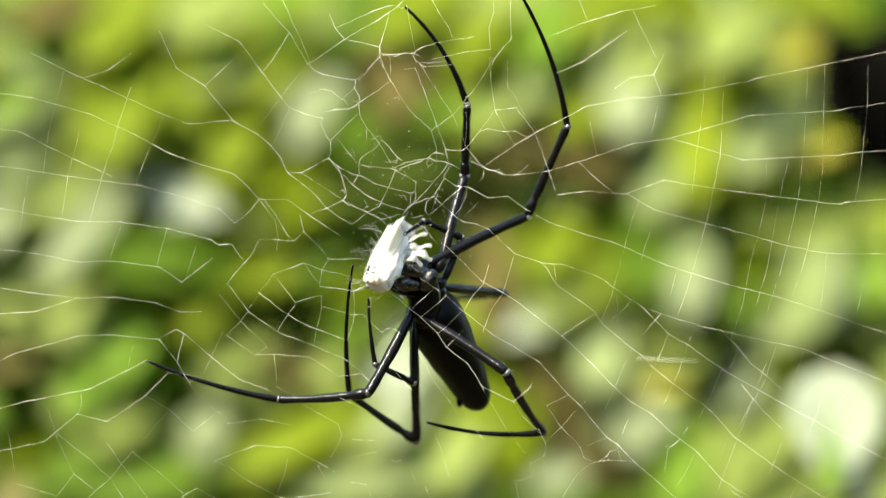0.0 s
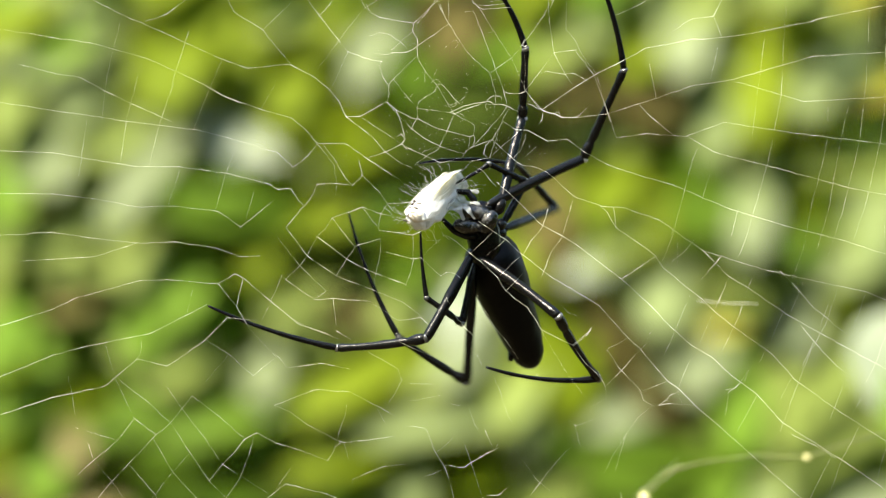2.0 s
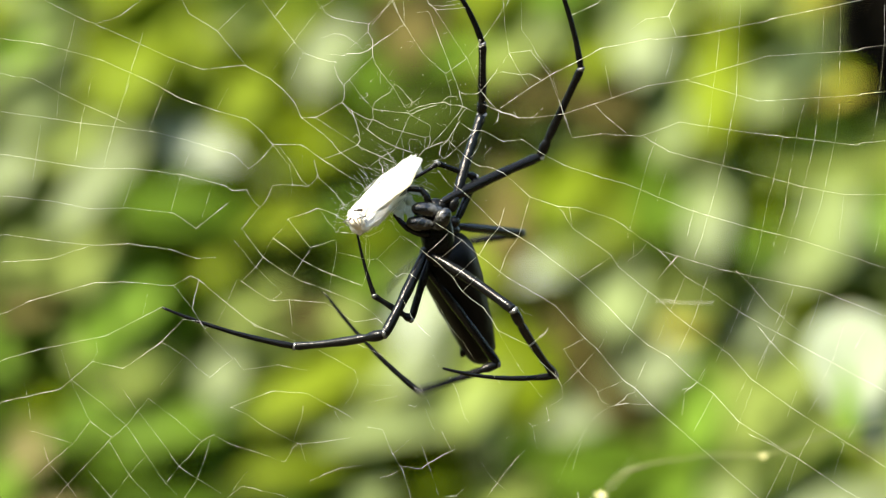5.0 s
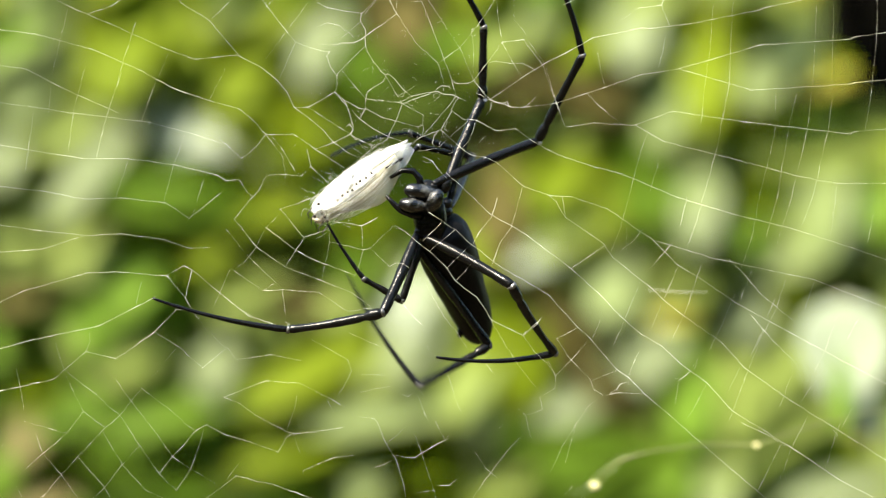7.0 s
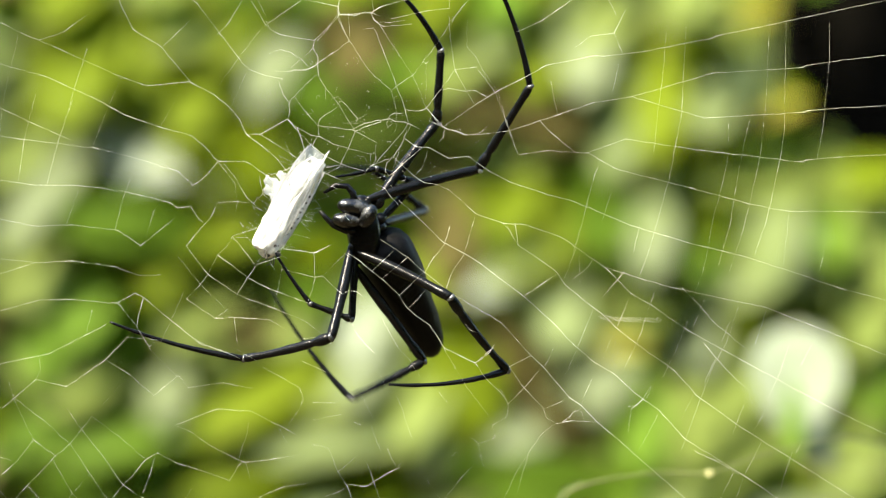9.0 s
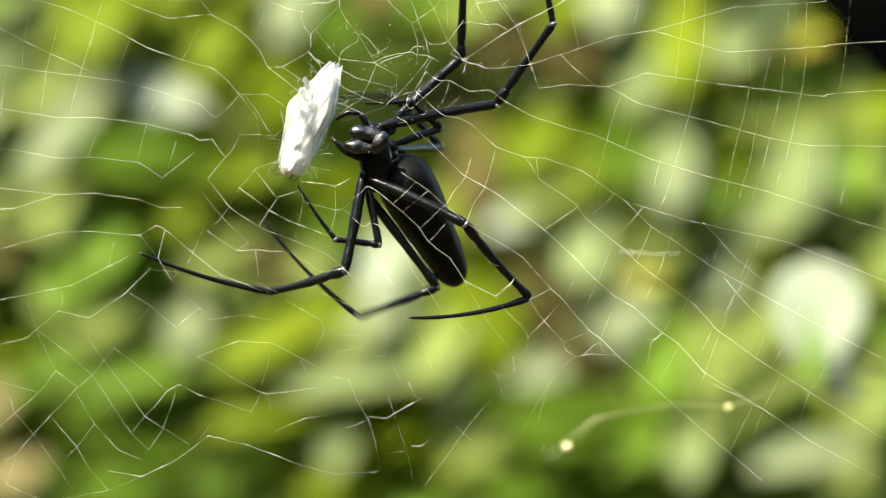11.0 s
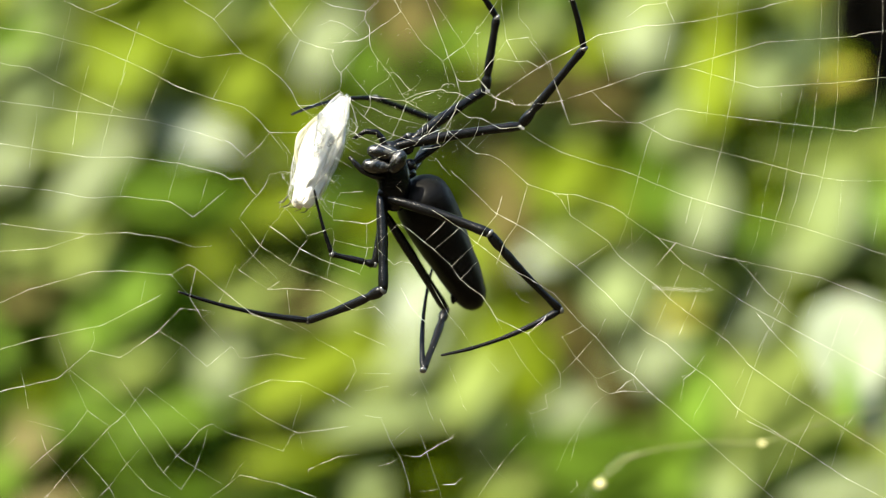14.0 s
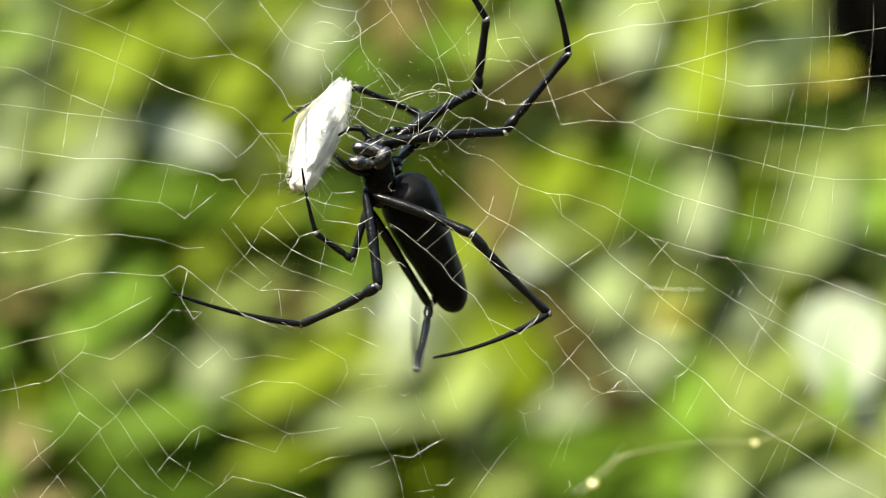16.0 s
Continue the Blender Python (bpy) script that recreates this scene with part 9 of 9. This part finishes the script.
# one stroke, from the spinnerets to the prey and back
hind_right_stroke = [(0, 12.28, 30.7, 11.81, -4.57, 18.89, 20.78, -21.1, -9.45, 7.4), (0.1, 12.12, 30.7, 14.33, -2.05, 17.32, 21.73, -17.95, -9.45, 12.91), (0.24, 28.02, 27.71, -5.98, 19.21, 11.02, 11.65, -10.86, -1.57, 18.42), (0.32, 36.37, 19.84, -11.18, 30.86, 0, -0.79, 4.09, 14.17, 1.89), (0.42, 38.26, 16.37, -6.45, 36.37, 37.78, -10.23, 21.41, 17.32, -17), (0.53, 38.1, 14.64, 2.36, 38.1, 34.79, -9.45, 9.6, 18.11, -27.71), (0.63, 38.57, 14.96, -1.73, 32.12, 33.53, -14.64, 0.94, 22.51, -32.75), (0.74, 31.17, 26.76, -7.24, 19.05, 31.49, -14.64, 0.94, 18.89, -27.24), (0.84, 20.78, 34.32, -2.05, 11.97, 26.76, 7.4, -8.5, 6.3, 9.76), (0.95, 15.11, 33.06, 11.34, -7.71, 17.32, 19.21, -25.82, -9.45, 11.34)]
# the same stroke while the prey is still held close to the jaws
hind_right_early = [(0, 6.45, 30.54, 16.06, -4.57, 22.04, 21.88, -11.34, -7.87, 3.94), (0.1, 8.03, 30.54, 16.06, -2.99, 22.04, 23.14, -9.76, -7.87, 7.4), (0.24, 28.02, 27.71, -5.98, 19.21, 11.02, 11.65, -10.86, -1.57, 18.42), (0.32, 36.37, 19.84, -11.18, 30.86, 0, -0.79, 4.09, 14.17, 1.89), (0.42, 35.0, 22.0, -6.8, 21.0, 36.0, -12.0, 21.41, 17.32, -17), (0.53, 33.8, 24.0, 1.6, 20.0, 38.0, -16.0, 9.6, 18.11, -27.71), (0.63, 34.4, 23.0, -2.2, 18.5, 38.0, -9.5, 0.94, 22.51, -32.75), (0.74, 28.8, 29.5, -6.4, 19.05, 31.49, -14.64, 0.94, 18.89, -27.24), (0.84, 20.78, 34.32, -2.05, 11.97, 26.76, 7.4, -8.5, 6.3, 9.76), (0.95, 8.03, 31.8, 14.48, -6.14, 20.47, 21.57, -13.22, -9.45, 5.83)]
# how far the strokes have come by which second
STROKE_A = [(0, -0.28), (0.2, -0.16), (0.4, -0.05), (0.5, 0.02), (0.6, 0.1), (0.7, 0.2), (0.8, 0.26), (0.9, 0.32), (1.0, 0.42), (1.2, 0.58), (1.3, 0.63), (1.4, 0.75), (1.5, 0.84), (1.6, 0.9), (1.7, 1.0), (1.9, 1.1), (2.0, 1.26), (2.2, 1.37), (2.3, 1.42), (2.5, 1.58), (2.7, 1.74), (2.8, 1.84), (2.9, 1.97), (3.0, 2.11), (3.1, 2.16), (3.2, 2.24), (3.4, 2.37), (3.5, 2.42), (3.7, 2.63), (3.8, 2.74), (4.0, 2.87), (4.1, 3.0), (4.2, 3.06)]
STROKE_B = [(6.3, 5.1), (6.4, 5.26), (6.5, 5.32), (6.7, 5.43), (6.8, 5.53), (6.9, 5.74), (7.0, 5.87), (7.1, 5.98), (7.2, 6.08), (7.3, 6.16), (7.4, 6.28), (7.6, 6.42), (7.7, 6.5), (7.8, 6.77), (8.0, 7.03), (8.2, 7.1), (10.3, 9.1), (10.4, 9.26), (10.6, 9.42), (10.8, 9.63), (10.9, 9.74), (11.0, 9.84), (11.1, 9.95), (11.2, 10.03), (11.3, 10.1), (11.4, 10.26), (11.6, 10.46), (11.8, 10.58)]
STROKE_C = [(12.0, 10.84), (12.1, 10.95), (12.2, 11.0), (12.3, 11.1), (12.4, 11.26), (12.5, 11.34), (12.7, 11.58), (12.9, 11.74), (13.0, 11.92), (13.1, 12.0), (14.05, 13.0), (14.2, 13.1), (14.4, 13.35), (14.5, 13.42), (14.7, 13.63), (14.8, 13.77), (15.0, 13.95), (15.1, 14.02), (15.3, 14.25), (15.5, 14.42), (15.6, 14.5), (15.7, 14.6), (15.8, 14.77), (16.0, 14.98)]
# the wrapped prey: seconds, then its upper and its lower end in the plane of the web
PREY_A = [(0, -9.6, 24.6, -15.9, 9.4), (0.5, -8.6, 24.4, -16.6, 10.5), (1, -8.9, 25.5, -19.1, 11.5), (1.5, -11.7, 22.2, -20.4, 10.0), (2, -10.9, 22.4, -21, 11.4), (2.5, -11.1, 20.7, -18.6, 9.1), (3, -10.5, 21.3, -16.9, 10.3), (3.5, -13.6, 21.4, -21.3, 9.8), (4, -9.4, 23.6, -18.1, 11.5), (6.5, -12.8, 29.7, -36.5, 6.9), (7, -10.9, 28.2, -36.1, 7.7), (7.5, -14.9, 30.5, -38.9, 8.5)]
PREY_B = [(8, -19.3, 30.9, -39.4, 8.8), (10.5, -26.8, 35.8, -33, 3.7), (11, -23.2, 40.2, -37.6, 8.7), (11.5, -25.2, 40.9, -39.3, 11.4), (12, -32.2, 38.3, -34.7, 5.3), (12.5, -32.9, 41, -34.1, 10.8), (13, -31.6, 40.4, -37.9, 10.5), (13.5, -33.6, 43.6, -37.7, 14.7), (14, -29.1, 41.4, -43.1, 10.8), (14.5, -24.6, 35.9, -42.3, 10.9), (15, -26.8, 42.1, -43.1, 12.9), (15.5, -17, 37.8, -41.7, 27), (16, -27.1, 44.5, -40.6, 17.3)]


# ---- the prey ----
def wing_sheet(name, x0, x1, root, edge, lift, mat, parent, label, seed, ragged=0.6, flare=0.0, tip=0.62, start=1.0):
    """A creased wing along x, from its root line out to its frayed edge."""
    n, m, vs, fs = 34, 9, [], []
    for i in range(n + 1):
        s = i / n
        for k in range(m + 1):
            w = k / m
            x = x0 + (x1 - x0) * s + (ragged * noise.noise((6 * w, seed, 2.0)) + 0.4 * ragged * noise.noise((9 * w, seed, 5.0))) * s ** 3
            taper = (0.22 + 0.78 * math.sin(math.pi * (0.13 + 0.7 * s))) * (1 + flare * (s - 0.5)) * (1 + 0.2 * noise.noise((5 * s, seed, 1.0 + w)))
            taper *= start + (1 - start) * min(1, s / 0.4)
            taper *= 1 - (1 - tip / 0.62) * max(0, (s - 0.6) / 0.4) ** 1.5
            y = (root + (edge - root) * w) * taper
            fold = 0.35 * math.sin(2.6 * w * 3.1 + 2.2 * noise.noise((3 * s, 2 * w, seed))) + 0.5 * noise.noise((4 * s, 9 * w, seed))
            z = lift * (1 - w * w) + 0.2 + 0.6 * fold * (0.3 + 0.7 * w)
            vs.append((x * MM, y * MM, z * MM))
    for i in range(n):
        for k in range(m):
            fs.append((i * (m + 1) + k, (i + 1) * (m + 1) + k, (i + 1) * (m + 1) + k + 1, i * (m + 1) + k + 1))
    me = bpy.data.meshes.new(name)
    me.from_pydata(vs, [], fs)
    ob = part(name, smooth(me), mat, parent, label)
    solid = ob.modifiers.new("thick", "SOLIDIFY")
    solid.thickness = 0.12 * MM


def wrapped_moth():
    """A pale moth rolled in silk, along x, its head at the lower end."""
    half = 15.2
    thing = tagged(new("moth"), "dead white spotted moth wrapped in silk, held by the spider", "moth")
    r = random.Random(5)

    def bag(s):
        knots = ((0, 0.45), (0.015, 0.7), (0.05, 0.84), (0.15, 0.9), (0.35, 0.97), (0.55, 1.0), (0.7, 0.96), (0.85, 0.78), (0.95, 0.5), (0.985, 0.34), (1, 0.2))
        for (a, u), (b, v) in zip(knots, knots[1:]):
            if s <= b:
                return u + (v - u) * (s - a) / (b - a)
        return 0.3

    egg("body", (-half, 1.0, -0.4), (half * 0.86, 0.9, -0.6), 3.9, 3.6, 0.5, 0.4, WRAP, thing, 60, 48, bag)
    # wings folded along the back, their edges free
    wing_sheet("wing", -half * 0.7, half * 0.98, 0.8, 4.8, 3.2, THIN_WRAP, thing, "white creased wing", 1.0, 1.4, 0.1, 0.3, 0.7)
    wing_sheet("wing", -half * 0.95, half * 1.02, 4.8, -5.8, -3.9, THIN_WRAP, thing, "white creased wing", 9.0, 1.8, 0.3, 0.2, 0.6)
    wing_sheet("wing", -half * 0.8, half * 0.86, 0.4, -7.6, 3.0, WING, thing, "thin yellowish see-through wing", 4.0, 1.8, 0.7, 0.2, 0.45)
    wing_sheet("wing", half * 0.1, half * 1.2, 3.0, -4.6, 2.2, VEIL, thing, "clear grey hind wing", 7.0, 1.8, 0.0, 0.45)
    wing_sheet("wing", half * 0.2, half * 1.16, 3.6, -3.8, -4.1, VEIL, thing, "clear grey hind wing", 13.0, 1.8, 0.0, 0.4)
    # torn scraps of wing hanging off one side
    for k, (x, far, wide) in enumerate(((0.0, 7.5, 3.2), (2.5, 9.5, 3.8), (5.5, 8.0, 3.0), (8.5, 5.5, 2.6))):
        vs, fs, n = [], [], 14
        for i in range(n + 1):
            s = i / n
            mid = Vector((x + 1.6 * s + 1.2 * noise.noise((3 * s, k, 1.0)), -0.5 - 1.5 * k * s + 2.0 * noise.noise((2.5 * s, k, 6.0)), -2.2 - far * s))
            half_wide = 0.5 * wide * (1.25 - 0.75 * s ** 2) * (1 + 0.5 * noise.noise((6 * s, k, 3.0)))
            for side in (-1, 0, 1):
                vs.append((mid + Vector((side * half_wide, 0.5 * side * noise.noise((4 * s, k, 9.0)) + 0.3 * abs(side), 0))) * MM)
        for i in range(n):
            for c in (0, 1):
                fs.append((3 * i + c, 3 * i + c + 1, 3 * i + c + 4, 3 * i + c + 3))
        me = bpy.data.meshes.new("wing_scrap")
        me.from_pydata(vs, [], fs)
        scrap = part("wing_scrap", smooth(me), VEIL, thing, "torn see-through scrap of wing")
        scrap.modifiers.new("thick", "SOLIDIFY").thickness = 0.1 * MM
    # a row of dark spots along the back, and the spotted head
    for k in range(8):
        x = -7.5 + 1.75 * k
        y = 0.1 + r.uniform(-0.3, 0.4)
        x += r.uniform(-0.4, 0.4)
        egg("spot", (x - 0.4, y - 0.35, 3.75), (x + 0.25, y + 0.25, 3.92), 0.24, 0.45, 0.5, 0.3, SPOT, thing, 6, 8)
    for k in range(5):
        y = -2.6 + 1.3 * k
        x = -half + 2.0 + r.uniform(-0.7, 1.0)
        egg("spot", (x, y, 3.2), (x + 0.8, y + 0.5, 3.5), 0.45, 0.5, 0.5, 0.2, SPOT, thing, 6, 8)
    egg("head", (-half - 0.9, -0.6, 0.2), (-half + 2.4, 1.0, 0.6), 2.2, 1.9, 0.5, 0.45, TAN, thing, 12, 14)
    egg("eye", (-half - 0.6, 0.9, 2.0), (-half + 0.4, 1.3, 2.3), 0.5, 0.5, 0.5, 0.1, SPOT, thing, 6, 8)
    for k in range(5):
        y = -3.4 + 1.7 * k
        curve_tube("leg", ((-half + 1, y, 1.5), (-half - 1.2, y - 0.6, 2.4), (-half - 1.6 - r.uniform(0, 1.2), y - 1.8, 0.8)), (0.26, 0.18, 0.08), SPOT, thing, 5)
    # windings and stray ends of silk
    many = []
    for k in range(150):
        w, x0 = r.uniform(0, 6.28), -half * r.uniform(0.5, 1.02)
        x1 = min(half * 1.02, x0 + r.uniform(8, 28))
        drift, off, pts = r.uniform(-0.7, 0.7), r.uniform(0.98, 1.2), []
        for i in range(9):
            s = (x0 + (x1 - x0) * i / 8 + half) / (2 * half)
            v = w + drift * i / 8
            b = bag(max(0, min(1, s))) * off * (1 + 0.16 * noise.noise((6 * s, w, k)))
            pts.append(Vector((x0 + (x1 - x0) * i / 8, 0.7 + 4.5 * b * math.cos(v), 4.0 * b * math.sin(v))) * MM)
        many.append(tube(pts, [0.024 * MM] * 9, 3))
    # fibres drawn along the thin wing
    for k in range(45):
        w, pts = r.uniform(0.0, 1.0), []
        for i in range(7):
            s = i / 6
            pts.append(Vector((half * (-0.7 + 1.55 * s), -7.4 * w * math.sin(math.pi * (0.16 + 0.62 * (1 - s))) + 0.3, 3.4 * (1 - w * w) + 0.6 + r.uniform(-0.1, 0.1))) * MM)
        many.append(tube(pts, [0.022 * MM] * 7, 3))
    for k in range(50):
        x0, pitch, w = r.uniform(-half, half), r.uniform(-6, 6), r.uniform(0, 6.28)
        pts = []
        for i in range(9):
            w += 0.42
            s = max(0, min(1, (x0 + pitch * i / 8 + half) / (2 * half)))
            pts.append(Vector((x0 + pitch * i / 8, 0.6 + 4.7 * bag(s) * math.cos(w), 4.3 * bag(s) * math.sin(w))) * MM)
        many.append(tube(pts, [0.03 * MM] * 9, 3))
    for k in range(90):
        x0, w = r.uniform(-half, half), r.uniform(0, 6.28)
        d = Vector((r.uniform(-0.9, 0.9), math.cos(w), math.sin(w))).normalized()
        p = Vector((x0, 0.6 + 3.4 * math.cos(w), 3.2 * math.sin(w)))
        pts, spin = [p * MM], r.choice((-1, 1)) * r.uniform(0.0, 0.3)
        for i in range(11):
            p = p + d * r.uniform(0.35, 0.95)
            d = (Matrix.Rotation(spin, 3, (0, 0, 1)) @ d + Vector((r.uniform(-0.3, 0.3), r.uniform(-0.3, 0.3), r.uniform(-0.3, 0.3)))).normalized()
            pts.append(p * MM)
        many.append(tube(pts, [0.013 * MM] * 10 + [0.01 * MM, 0.007 * MM], 3))
    part("silk_wrapping", tubes("silk_wrapping", many), FIBRE, thing, "loose wound silk")["kind"] = "stuff"
    return thing


moth = wrapped_moth()


# ---- what moves ----
def at(rows, t):
    """The values of rows (seconds first) at t."""
    if t <= rows[0][0]:
        return rows[0][1:]
    for a, b in zip(rows, rows[1:]):
        if t <= b[0]:
            k = (t - a[0]) / (b[0] - a[0])
            return tuple(u + (v - u) * k for u, v in zip(a[1:], b[1:]))
    return rows[-1][1:]


def joints(values):
    return [Vector(values[i:i + 3]) for i in (0, 3, 6)]


def frame_of(x):
    """A turn that lays the x axis along x and keeps z towards the open side."""
    x = x.normalized()
    z = Vector((0, -1, 0.03))
    z = (z - x * z.dot(x)).normalized()
    return Matrix((x, z.cross(x), z)).transposed().to_4x4()


# by how much the second hind leg trails the first, and how far behind the web the prey is held (millimetres)
LAG = [(0, -0.06), (0.3, -0.04), (0.45, 0.07), (4.2, 0.07), (6.3, 0.05), (6.6, 0.05), (6.8, 0), (7.0, -0.09), (7.15, 0), (7.2, 0), (7.4, 0.05), (7.6, 0.05), (7.8, 0), (16, 0)]
# and how far the prey has been rolled about its length (degrees)
ROLL = [(0, -92), (4.2, -92), (6.3, -12), (8.2, 10), (10.3, 160), (13, 175), (16, 190)]
NEAR = [(0, 1.5), (4.2, 1.5), (6.3, 9.0), (16, 9.0)]


def motions():
    steps = [i / 10 for i in range(161)]
    strokes = STROKE_A + STROKE_B + STROKE_C
    prey = PREY_A + PREY_B
    spots = []
    for t in steps:
        x, z = at(BODY, t)
        spots.append((t, pose(x * MM, 9.4 * MM, 1.3 + z * MM)))
    walk(spider, spots)
    rows = []
    for t in steps:
        sx, x, y, z = at(PAUNCH, t)
        a = Vector((sx, 4.5, -6.6))
        rows.append((t, Matrix.Translation(a * MM) @ frame_of(Vector((x, y, z)) - a)))
    walk(abdomen, rows)
    for leg, table in ((front_right, front_right_joints), (front_left, front_left_joints), (low_left, low_left_joints), (low_right, low_right_joints), (short_left, short_left_joints), (short_right, short_right_joints)):
        made = [(t, leg.poses(joints(at(table, t)))) for t in steps]
        for k in range(3):
            walk(leg.pieces[k], [(t, m[k]) for t, m in made])
    for leg, first, table, behind in ((hind_left, hind_left_stroke, hind_left_stroke, [(0, 0.0), (16, 0.0)]), (hind_right, hind_right_early, hind_right_stroke, LAG)):
        rings = [rows + [(1.0, *rows[0][1:])] for rows in (first, table)]
        made = []
        for t in steps:
            phase = (at(strokes, t)[0] - at(behind, t)[0]) % 1.0
            a, b = (joints(at(ring, phase)) for ring in rings)
            late = max(0, min(1, (t - 4.2) / 2.1))
            made.append((t, leg.poses([u.lerp(v, late) for u, v in zip(a, b)])))
        for k in range(3):
            walk(leg.pieces[k], [(t, m[k]) for t, m in made])
    rows = []
    for t in steps:
        x1, z1, x0, z0 = at(prey, t)
        flat = Vector((x1 - x0, 0, z1 - z0))
        flat.y = math.sqrt(max(0, 30.0 ** 2 - flat.length_squared))
        rows.append((t, Matrix.Translation(Vector(((x0 + x1) / 2, at(NEAR, t)[0], (z0 + z1) / 2)) * MM + Vector((0, 0, 1.3))) @ frame_of(flat) @ Matrix.Rotation(radians(at(ROLL, t)[0]), 4, 'X')))
    walk(moth, rows)


motions()
